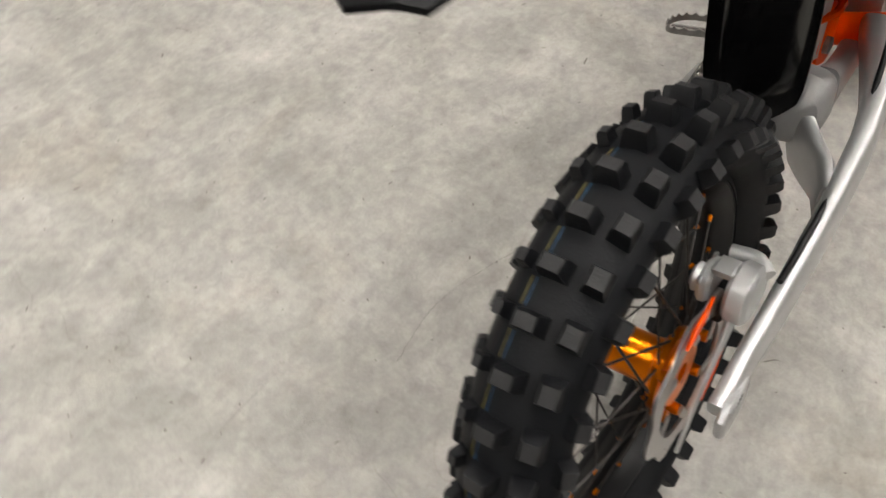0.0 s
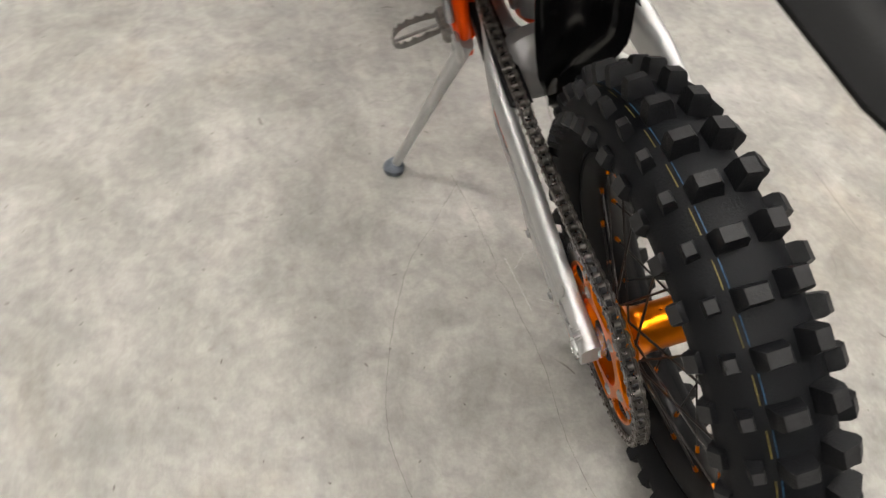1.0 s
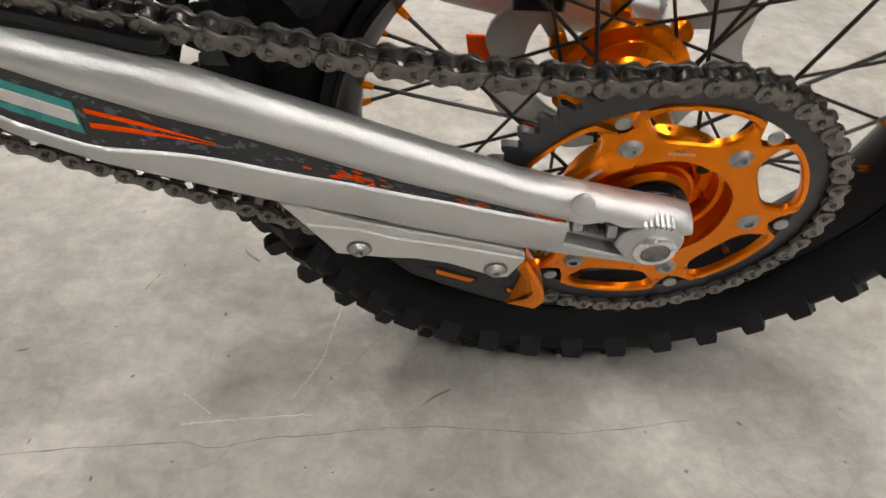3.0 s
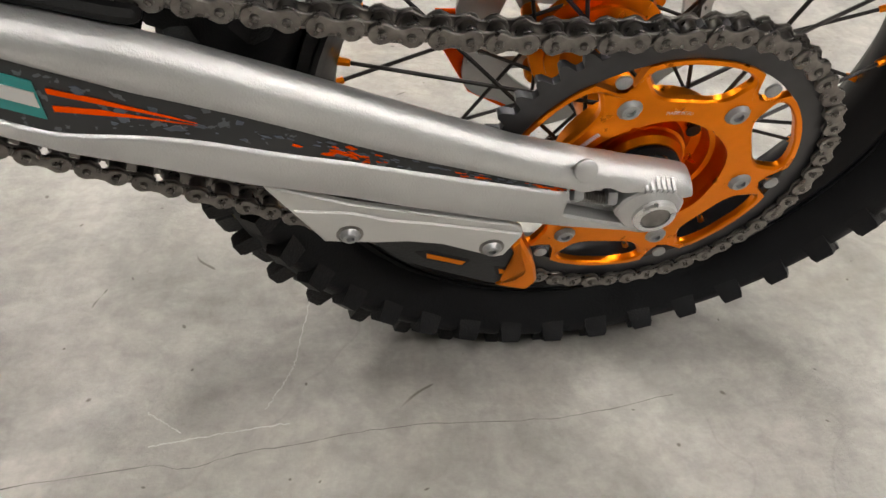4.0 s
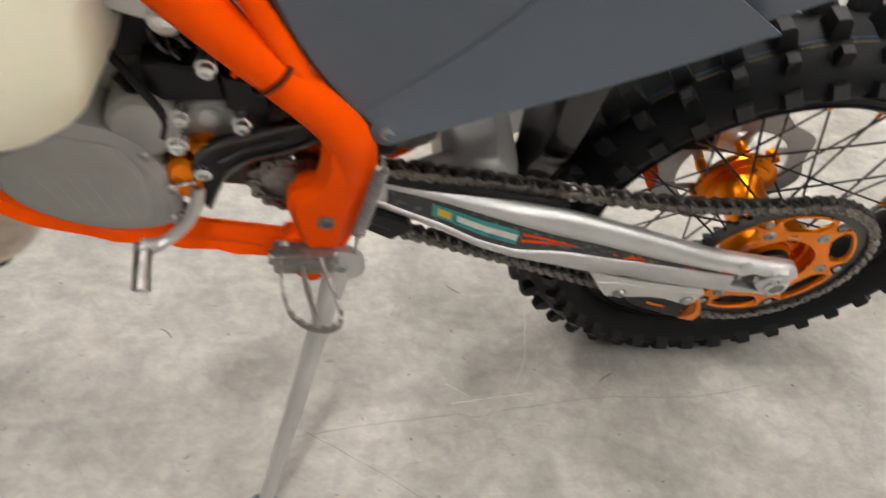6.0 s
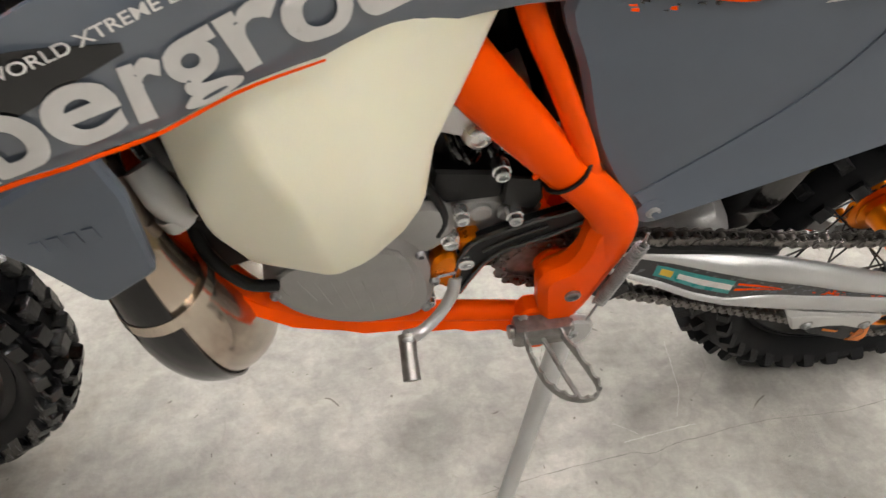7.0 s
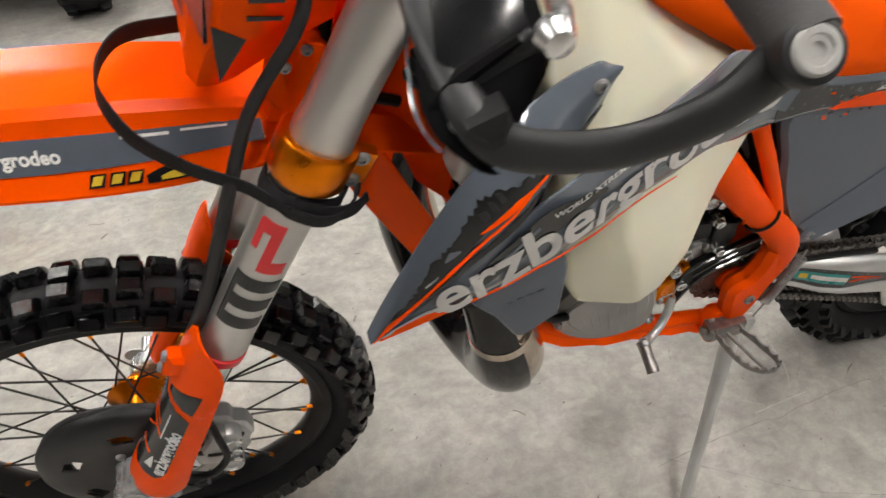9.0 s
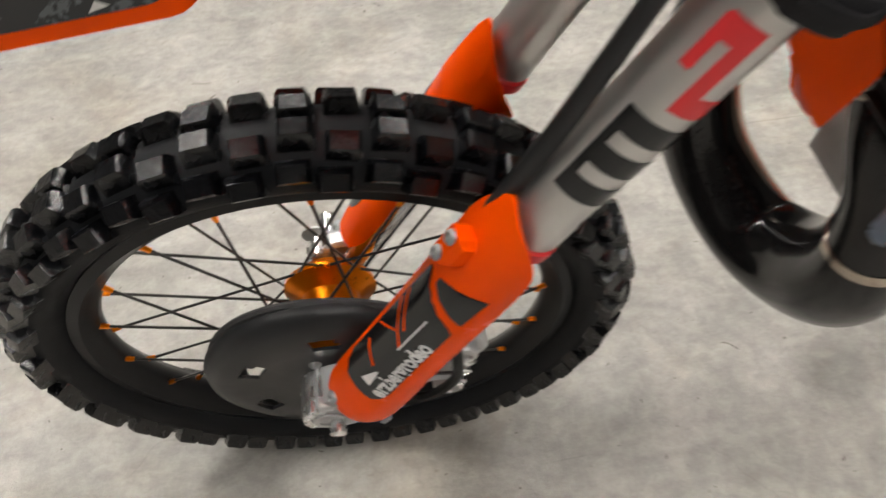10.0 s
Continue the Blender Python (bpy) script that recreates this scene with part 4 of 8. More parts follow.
arm_strip(0.068, 0.50, 0.0, 1.0, DARK_DECAL, "charcoal sticker with grey flecks", 0.0010, 22, 4)
arm_strip(0.357, 0.452, 0.22, 0.78, TEAL, "teal sticker block", 0.0018)
arm_strip(0.358, 0.425, 0.4, 0.62, WHITE, "plain white bar", 0.0024, 6)
arm_strip(0.432, 0.446, 0.36, 0.66, YELLOW, "yellow spot", 0.0024, 3)


def arm_patch(pts, material, label, out=0.0018):
    """A small flat sticker on the arm from (x, share of the decal's height) corners."""
    bm = bmesh.new()
    lo = [bm.verts.new(arm_face(*on_decal(x, f), out - 0.0005)) for x, f in pts]
    hi = [bm.verts.new(arm_face(*on_decal(x, f), out)) for x, f in pts]
    bm.faces.new(hi)
    for i in range(len(pts)):
        j = (i + 1) % len(pts)
        bm.faces.new((lo[i], lo[j], hi[j], hi[i]))
    part("decal", bm, material, swing, label)


arm_patch([(0.352, 0.72), (0.33, 0.71), (0.30, 0.60), (0.285, 0.52), (0.31, 0.58), (0.352, 0.64)], ORANGE, "orange slash")
arm_patch([(0.352, 0.46), (0.33, 0.50), (0.285, 0.46), (0.31, 0.44), (0.352, 0.37)], ORANGE, "orange slash")
for i in range(70):
    x0 = random.choice((0.188, 0.196, 0.204, 0.208, 0.214, 0.13, 0.136, 0.078, 0.082)) + random.gauss(0, 0.008)
    f0 = min(0.85, max(0.08, random.gauss(0.45, 0.2)))
    w = random.choice((0.0012, 0.002, 0.003, 0.004))
    k = random.randint(3, 6)
    turn = random.uniform(0, 6)
    arm_patch([(x0 + w * random.uniform(0.5, 1.4) * math.cos(turn + 2 * math.pi * j / k), f0 + w * 22 * random.uniform(0.4, 1.2) * math.sin(turn + 2 * math.pi * j / k)) for j in range(k)], random.choice((ORANGE, ORANGE, ORANGE, GREY)), "torn fleck")
for i in range(60):
    x0, f0, w, turn = random.uniform(0.10, 0.34), random.uniform(0.1, 0.9), random.uniform(0.001, 0.005), random.uniform(0, 6)
    arm_patch([(x0 + w * random.uniform(0.4, 1.3) * math.cos(turn + 1.5 * j), f0 + w * 20 * random.uniform(0.4, 1.2) * math.sin(turn + 1.5 * j)) for j in range(4)], GREY, "grey fleck", 0.0016)
# chain guide under the arm
bm = bmesh.new()
prism(bm, rounded([(0.2575, 0.0377), (0.2216, -0.020), (0.189, -0.0235), (0.1668, -0.0239), (0.1435, -0.0287), (0.1051, -0.0469), (0.0972, -0.0454), (0.0879, -0.023), (0.0898, -0.0146), (0.0967, -0.0099), (0.205, 0.0174), (0.2316, 0.0281)], 0.004), 0.1125, 0.1172, 0.001)
guide = part("chain_guide", bm, ALU_FLAT, bike, "flat silver chain guide plate with a dark slider")
bm = bmesh.new()
prism(bm, [(0.2400, 0.0150), (0.2216, -0.0185), (0.189, -0.0222), (0.1668, -0.0226), (0.1435, -0.0274), (0.1051, -0.0453), (0.0980, -0.0440), (0.0892, -0.0225), (0.0905, -0.0180), (0.150, -0.0040), (0.180, 0.0020), (0.205, 0.0110)], 0.1165, 0.1188, 0.0012)
part("raised_face", bm, ALU_FLAT, guide)
for x, z in ((0.2055, -0.0105), (0.1085, -0.0325)):
    bm = bmesh.new()
    lathe(bm, [(0.0088, 0), (0.0088, 0.0008), (0.0062, 0.001)], 24, pose(x, 0.1187, z))
    part("washer", bm, STEEL, guide)
    bolt(guide, x, 0.1193, z, mesh=M_BOLT)
SLIDER = mat("dark grey slider plastic", (0.026, 0.027, 0.029), 0.55, spec=0.3, var=0.25, scale=60, bump=0.25, bscale=500)
bm = bmesh.new()
prism(bm, rounded([(0.20, -0.018), (0.1885, -0.0428), (0.1693, -0.0652), (0.1431, -0.0796), (0.0988, -0.1013), (0.0672, -0.1116), (0.0601, -0.1026), (0.0656, -0.0826), (0.0846, -0.0480), (0.10, -0.02)], 0.004), 0.074, 0.105, 0.002)
slider = part("slider", bm, SLIDER, guide, "dark plastic slider")
bm = bmesh.new()
prism(bm, rounded([(0.0830, -0.0420), (0.0900, -0.0520), (0.0730, -0.0860), (0.0790, -0.0950), (0.0935, -0.1000), (0.0920, -0.1036), (0.0655, -0.1130), (0.0590, -0.1010), (0.0645, -0.0800)], 0.003), 0.088, 0.1066, 0.0022)
part("edge_strip", bm, ORANGE_ANO, slider, "orange edge strip")
for o, inner in (([(0.1591, -0.0536), (0.1483, -0.0530), (0.1163, -0.0674), (0.1206, -0.0750), (0.1490, -0.0647)], [(0.1500, -0.0560), (0.1200, -0.0690), (0.1225, -0.0730), (0.1495, -0.0615)]),
                 ([(0.0975, -0.0775), (0.0850, -0.0800), (0.0790, -0.0915), (0.0930, -0.0900)], [(0.0930, -0.0810), (0.0835, -0.0850), (0.0815, -0.0885), (0.0915, -0.0870)])):
    bm = bmesh.new()
    prism(bm, rounded(o, 0.002), 0.1046, 0.1053)
    part("slot", bm, BLACK, slider)
    bm = bmesh.new()
    prism(bm, inner, 0.1050, 0.1057)
    part("slot_insert", bm, ORANGE_ANO, slider, "orange insert in a slot")
# rubbing strip between the upper chain run and the arm, and the shoe that leads the lower run
bm = bmesh.new()
rings = []
for x, yo, lo, hi in curve_pts([(0.304, 0.098, 0.1400, 0.1435), (0.308, 0.1005, 0.1385, 0.1465), (0.318, 0.101, 0.1395, 0.1485), (0.355, 0.1005, 0.1490, 0.1565), (0.397, 0.099, 0.1540, 0.1650), (0.44, 0.0965, 0.1580, 0.1715), (0.478, 0.0925, 0.1610, 0.1780), (0.505, 0.0895, 0.1650, 0.1825), (0.57, 0.0855, 0.1740, 0.1935)], 30):
    rings.append([bm.verts.new((x, y, z)) for y, z in ((yo - 0.002, lo), (yo, lo + 0.002), (yo, hi - 0.003), (yo - 0.003, hi), (0.070, hi), (0.068, lo))])
bridge(bm, rings)
slipper = part("chain_slipper", bm, BLACK, bike, "black rubber chain slipper")
bm = bmesh.new()
prism(bm, rounded([(0.575, 0.150), (0.545, 0.112), (0.516, 0.094), (0.4925, 0.0775), (0.483, 0.086), (0.470, 0.096), (0.478, 0.112), (0.52, 0.132)], 0.003), 0.066, 0.0985, 0.002)
part("lower_shoe", bm, BLACK, slipper)
bm = bmesh.new()
prism(bm, [(0.58, 0.150), (0.50, 0.112), (0.42, 0.080), (0.34, 0.048), (0.29, 0.028), (0.27, 0.042), (0.34, 0.070), (0.42, 0.10), (0.50, 0.135)], 0.058, 0.0685, 0.002)
part("inner_rail", bm, BLACK, slipper)
# inner mud guard, shock linkage
bm = bmesh.new()
g = []
for x, z, w in curve_pts([(0.352, 0.06, 0.008), (0.340, 0.10, 0.014), (0.329, 0.14, 0.030), (0.323, 0.175, 0.056), (0.317, 0.22, 0.070), (0.298, 0.36, 0.07), (0.265, 0.46, 0.068), (0.205, 0.555, 0.062)], 22):
    row = []
    for j in range(17):
        f = j / 8 - 1
        bow = 0.018 * (1 - f * f) - (0.022 * max(0, abs(f) - 0.86) / 0.14) + 0.0025 * math.cos(f * 5 + z * 9)
        row.append((x + bow, 0.9 * w * f - 0.012 * min(1, max(0, (z - 0.15) / 0.3)) + 0.030 * min(1, max(0, (0.20 - z) / 0.09)), z))
    g.append(row)
sheet(bm, g, 0.004, lambda p: (-1, 0, 0))
part("inner_mudguard", bm, BLACK_GLOSS, bike, "glossy black inner mudguard")
bm = bmesh.new()
tube(bm, [(0.47, 0.0, 0.16), (0.5, 0, 0.3), (0.53, 0, 0.45)], [0.035, 0.036, 0.036], 16)
shock = part("rear_shock", bm, ALU, bike, "rear shock absorber")
bm = bmesh.new()
tube(bm, [(0.495 + 0.045 * math.cos(k * 0.55) + 0.0006 * k, 0.045 * math.sin(k * 0.55), 0.2 + 0.0026 * k) for k in range(80)], 0.006, 6)
part("spring", bm, ORANGE, shock, "orange coil spring")

# -- frame --
bm = bmesh.new()
tube(bm, [(0.76, 0.085, 0.52), (0.697, 0.104, 0.446), (0.65, 0.110, 0.391), (0.61, 0.114, 0.345), (0.564, 0.117, 0.297), (0.541, 0.117, 0.262), (0.536, 0.116, 0.226), (0.54, 0.112, 0.172), (0.55, 0.112, 0.125), (0.56, 0.112, 0.09)],
     [0.027, 0.0255, 0.0235, 0.0205, 0.0215, 0.0225, 0.021, 0.018, 0.017, 0.015], 20, 50, flat=0.75, up=(0, 1, 0))
chassis = part("frame", bm, ORANGE_FRAME, bike, "orange powder-coated steel frame")
bm = bmesh.new()
tube(bm, [(0.80, -0.085, 0.55), (0.655, -0.11, 0.388), (0.558, -0.12, 0.285), (0.548, -0.12, 0.235), (0.565, -0.118, 0.15), (0.558, -0.116, 0.095)], 0.031, 14, 24, flat=0.55, up=(0, 1, 0))
part("frame_beam", bm, ORANGE_FRAME, chassis)
bm = bmesh.new()
tube(bm, [(0.675, 0.098, 0.545), (0.656, 0.102, 0.49), (0.628, 0.108, 0.435), (0.594, 0.112, 0.365), (0.58, 0.114, 0.33)], 0.0102, 14, 16)
part("upper_tube", bm, ORANGE_FRAME, chassis)
bm = bmesh.new()
tube(bm, [(0.632, 0.119, 0.338), (0.628, 0.124, 0.352), (0.618, 0.122, 0.368)], 0.003, 8)
part("weld_seam", bm, ORANGE_FRAME, chassis)
# cable tie round the beam
bm = bmesh.new()
ring = []
for k in range(20):
    a = 2 * math.pi * k / 20
    ring.append((0.602 - 0.017 * math.cos(a), 0.114 + 0.0185 * math.sin(a), 0.336 + 0.0155 * math.cos(a)))
tube(bm, ring, 0.0022, 6, closed_path=True)
part("cable_tie", bm, BLACK, chassis, "thin black cable tie")
for s in (1, -1):
    bm = bmesh.new()
    tube(bm, [(1.03, s * 0.02, 0.52), (0.99, s * 0.045, 0.40), (0.945, s * 0.075, 0.30), (0.90, s * 0.09, 0.205), (0.86, s * 0.096, 0.158), (0.80, s * 0.098, 0.128), (0.72, s * 0.098, 0.110), (0.64, s * 0.10, 0.096), (0.56, s * 0.105, 0.085)],
         0.012, 14, 36)
    part("lower_rail", bm, ORANGE_FRAME, chassis)
    bm = bmesh.new()
    lo = curve_pts([(0.925, 0.235), (0.88, 0.158), (0.80, 0.112), (0.72, 0.094), (0.66, 0.080), (0.605, 0.062), (0.582, 0.028)], 22)
    g = []
    for i, p in enumerate(lo):
        u = i / 21
        rip = 0.003 * math.sin(i * 2.1)
        g.append([(p[0], s * (0.108 + 0.006 * (1 - j / 2)), p[1] + rip * (1 - j / 2) + 0.008 * j) for j in range(3)])
    sheet(bm, g, 0.004, lambda p: (0, s, 0))
    part("frame_guard", bm, ORANGE, chassis, "orange plastic frame guard")
bm = bmesh.new()
prism(bm, rounded([(0.606, 0.122), (0.616, 0.085), (0.592, 0.036), (0.572, 0.032), (0.555, 0.075), (0.56, 0.12)], 0.008), 0.100, 0.123, 0.003)
bracket = part("peg_bracket", bm, ORANGE_FRAME, chassis)
bm = bmesh.new()
prism(bm, rounded([(0.520, 0.262), (0.520, 0.228), (0.531, 0.175), (0.540, 0.130), (0.556, 0.088), (0.585, 0.092), (0.594, 0.135), (0.602, 0.178), (0.594, 0.194), (0.574, 0.202), (0.566, 0.228), (0.566, 0.262), (0.54, 0.28)], 0.010), 0.098, 0.130, 0.009)
part("gusset_plate", bm, ORANGE_FRAME, chassis)
bolt(bracket, 0.607, 0.124, 0.112, True, mesh=M_HEX)
for x, y, z in ((0.563, 0.131, 0.157),):
    bm = bmesh.new()
    lathe(bm, [(0.0085, 0), (0.0085, 0.003), (0.006, 0.004), (0.005, 0.0005), (0.0004, 0.0004)], 16, pose(x, y - 0.001, z))
    part("plug", bm, STEEL, chassis, "dark threaded boss")
# head tube and front triangle plates
bm = bmesh.new()
tube(bm, [HEAD @ V(0, 0, 0.02), HEAD @ V(0, 0, 0.2)], 0.03, 18)
tube(bm, [(1.06, 0, 0.68), (0.95, 0.05, 0.64), (0.85, 0.075, 0.58)], 0.02, 10, 8)
tube(bm, [(1.06, 0, 0.68), (0.95, -0.05, 0.64), (0.85, -0.075, 0.58)], 0.02, 10, 8)
part("head_tube", bm, ORANGE_FRAME, chassis)

bm = bmesh.new()
tube(bm, [(0.572, 0.096, 0.165), (0.572, 0.0, 0.15), (0.572, -0.10, 0.165)], 0.024, 14, 8)
part("cross_tube", bm, ORANGE_FRAME, chassis)
# return spring and side stand
bm = bmesh.new()
top, low = V(0.511, 0.133, 0.240), V(0.531, 0.133, 0.140)
coil = []
for k in range(200):
    u = k / 199
    a = 2 * math.pi * 24 * u
    c = top.lerp(low, u)
    coil.append(c + V(0.0062 * math.cos(a), 0.0062 * math.sin(a), 0))
tube(bm, coil, 0.0013, 5)
tube(bm, [top + V(0, 0, 0.018), top], 0.0015, 6)
tube(bm, [low, low - V(-0.006, 0.004, 0.06)], 0.0015, 6)
spring = part("stand_spring", bm, ZINC, bike, "steel return spring")
foot = V(0.650, 0.2935, -0.2435)
bm = bmesh.new()
head = V(0.545, 0.112, 0.083)
tube(bm, [head, head.lerp(foot, 0.06), head.lerp(foot, 0.2), head.lerp(foot, 0.45), foot + (head - foot) * 0.02], [0.0135, 0.014, 0.0125, 0.0105, 0.009], 16)
stand = part("side_stand", bm, ALU, bike, "silver side stand with a grey foot")
bm = bmesh.new()
Lm = pose(0, 0, 0, LEAN, 0, 0)
lathe(bm, [(0.021, -0.006), (0.022, 0.004), (0.015, 0.014), (0.009, 0.02)], 18, Matrix.Translation(foot) @ Lm @ pose(0, 0, 0, 90, 0, 0))
part("stand_foot", bm, STAND_FOOT, stand, "worn blue-grey foot")
bm = bmesh.new()
prism(bm, closed_curve([(0.575, 0.10), (0.57, 0.06), (0.545, 0.05), (0.525, 0.065), (0.53, 0.10)], 3), 0.122, 0.134, 0.003)
pivot = part("stand_bracket", bm, ALU, stand)
bolt(pivot, 0.548, 0.133, 0.078, True)

# foot peg: a serrated open tray
bm = bmesh.new()
path = [(0.612, 0.142, 0.105), (0.619, 0.175, 0.108), (0.617, 0.205, 0.11), (0.600, 0.222, 0.111), (0.575, 0.226, 0.111), (0.557, 0.216, 0.11), (0.556, 0.19, 0.108), (0.562, 0.142, 0.104)]
path = [(0.590 + 0.8 * (x - 0.588) - 0.22 * (y - 0.142), y, z) for x, y, z in path]
pts = curve_pts(path, 40)
rings = []
for i, p in enumerate(pts):
    t = (Vector(pts[min(i + 1, 39)]) - Vector(pts[max(i - 1, 0)])).normalized()
    nrm = t.cross(V(0, 0, 1)).normalized()
    hgt = 0.0105 + (0.0045 if i % 3 == 0 else 0)
    rings.append([bm.verts.new(Vector(p) + nrm * sx * 0.0015 + V(0, 0, z)) for sx, z in ((-1, -0.0045), (1, -0.0045), (1, hgt - 0.006), (-1, hgt - 0.006))])
bridge(bm, rings)
peg = part("foot_peg", bm, PEG, bike, "serrated steel foot peg")
bm = bmesh.new()
tube(bm, [(0.589, 0.145, 0.101), (0.579, 0.19, 0.104), (0.571, 0.222, 0.107)], 0.003, 8)
part("cross_bar", bm, PEG, peg)
bm = bmesh.new()
box(bm, (0.062, 0.03, 0.028), pose(0.587, 0.132, 0.098), 0.005)
lathe(bm, [(0.008, -0.036), (0.008, 0.036)], 12, pose(0.587, 0.132, 0.098, 0, 0, 90))
part("peg_hinge", bm, STEEL, peg)

# -- engine --
bm = bmesh.new()
o = closed_curve([(0.868, 0.215), (0.858, 0.165), (0.82, 0.13), (0.77, 0.114), (0.718, 0.122), (0.704, 0.152), (0.71, 0.20), (0.735, 0.245), (0.79, 0.268), (0.84, 0.256)], 4)
prism(bm, o, 0.045, 0.112, 0.009)
engine = part("engine_case", bm, CRANKCASE, bike, "grey cast engine case with bolted covers")
bm = bmesh.new()
prism(bm, rounded([(0.858, 0.228), (0.852, 0.195), (0.822, 0.156), (0.787, 0.136), (0.738, 0.139), (0.726, 0.165), (0.726, 0.2), (0.742, 0.245), (0.80, 0.262)], 0.012), 0.108, 0.1165, 0.003)
part("ignition_cover", bm, CRANKCASE, engine)
bm = bmesh.new()
for k in range(7):
    tube(bm, [(0.738 + 0.014 * k, 0.1165, 0.146 + 0.001 * k * k), (0.748 + 0.015 * k, 0.1165, 0.20 + 0.003 * k)], 0.0007, 5)
part("cover_rib", bm, CRANKCASE, engine)
bm = bmesh.new()
prism(bm, closed_curve([(0.720 + 0.031 * math.cos(a), 0.256 + 0.037 * math.sin(a)) for a in [2 * math.pi * k / 10 for k in range(10)]], 3), 0.05, 0.103, 0.006)
part("clutch_cover", bm, CRANKCASE, engine)
bm = bmesh.new()
box(bm, (0.25, 0.15, 0.16), pose(0.74, -0.02, 0.20), 0.02)
part("crankcase", bm, CRANKCASE, engine)
bm = bmesh.new()
tube(bm, [(0.83, 0, 0.28), (0.87, 0, 0.40)], 0.062, 20)
tube(bm, [(0.875, 0, 0.405), (0.885, 0, 0.44)], 0.055, 20)
part("cylinder", bm, ALU, engine)
for x, z in ((0.712, 0.138), (0.706, 0.185), (0.722, 0.232), (0.86, 0.19)):
    bolt(engine, x, 0.111, z, mesh=M_HEX)
# orange clutch slave cylinder with its bolts and hose
bm = bmesh.new()
prism(bm, rounded([(0.7115, 0.176), (0.7075, 0.212), (0.697, 0.222), (0.6865, 0.219), (0.677, 0.190), (0.678, 0.172), (0.689, 0.160)], 0.005), 0.085, 0.108, 0.004)
slave = part("clutch_cylinder", bm, ORANGE_ANO, engine, "orange anodised clutch cylinder")
bm = bmesh.new()
prism(bm, rounded([(0.6855, 0.238), (0.6645, 0.2385), (0.658, 0.222), (0.662, 0.212), (0.682, 0.214)], 0.004), 0.082, 0.104, 0.003)
part("bleed_block", bm, ORANGE_ANO, slave)
bm = bmesh.new()
box(bm, (0.020, 0.002, 0.005), pose(0.694, 0.109, 0.190, 0, 14, 0), 0.0008)
part("raised_mark", bm, ALU_BRIGHT, slave)
for x, z, r in ((0.6755, 0.2035, 0.0082), (0.6935, 0.2385, 0.0075), (0.6855, 0.2735, 0.0062), (0.6345, 0.2655, 0.0066), (0.656, 0.3305, 0.0068), (0.7075, 0.1375, 0.0062)):
    bm = bmesh.new()
    lathe(bm, [(r * 1.25, -0.012), (r * 1.25, -0.002), (r, -0.0015), (r, 0.004), (0.85 * r, 0.0048), (0.62 * r, 0.0048), (0.58 * r, 0.002), (0.0003, 0.002)], 18, pose(x, 0.106, z))
    part("flange_bolt", bm, ALU_BRIGHT, engine, "bright flange bolt")
# black sprocket cover: a ridged bar that turns down to the gear lever
bm = bmesh.new()
prism(bm, rounded([(0.6845, 0.150), (0.6872, 0.187), (0.6815, 0.219), (0.668, 0.2395), (0.620, 0.259), (0.5705, 0.2745), (0.562, 0.250), (0.596, 0.232), (0.632, 0.2185), (0.6545, 0.2000), (0.668, 0.172), (0.676, 0.148)], 0.006), 0.094, 0.105, 0.003)
cover = part("sprocket_cover", bm, BLACK, engine, "black plastic sprocket cover")
for pts, r in (([(0.571, 0.2725), (0.620, 0.2570), (0.667, 0.2375), (0.680, 0.218), (0.6855, 0.187), (0.684, 0.152)], 0.0032), ([(0.563, 0.252), (0.596, 0.234), (0.632, 0.2205), (0.655, 0.2015), (0.669, 0.172), (0.677, 0.150)], 0.0032), ([(0.600, 0.2495), (0.634, 0.235), (0.660, 0.2185)], 0.0022)):
    bm = bmesh.new()
    tube(bm, [(x, 0.1055, z) for x, z in pts], r, 8, 24)
    part("cover_ridge", bm, BLACK_GLOSS, cover)
bm = bmesh.new()
box(bm, (0.12, 0.05, 0.055), pose(0.66, 0.050, 0.165, 0, -8, 0), 0.012)
box(bm, (0.13, 0.05, 0.06), pose(0.65, 0.03, 0.235, 0, -8, 0), 0.012)
part("sprocket_housing", bm, SPOKE, engine, "oily dark sprocket housing")
# cast gearbox cover with a raised boss and webs
bm = bmesh.new()
prism(bm, rounded([(0.700, 0.262), (0.680, 0.2785), (0.656, 0.2790), (0.640, 0.2685), (0.618, 0.2660), (0.600, 0.2540), (0.604, 0.242), (0.640, 0.235), (0.660, 0.222), (0.690, 0.228)], 0.006), 0.060, 0.088, 0.005)
box_cover = part("gearbox_cover", bm, YOKE, engine, "grey cast gearbox cover")
for x, z, r in ((0.664, 0.2615, 0.011), (0.640, 0.257, 0.008), (0.684, 0.262, 0.008)):
    bm = bmesh.new()
    lathe(bm, [(r, -0.004), (r, 0.006), (0.8 * r, 0.008), (0.0005, 0.008)], 18, pose(x, 0.087, z))
    part("boss", bm, YOKE, box_cover)
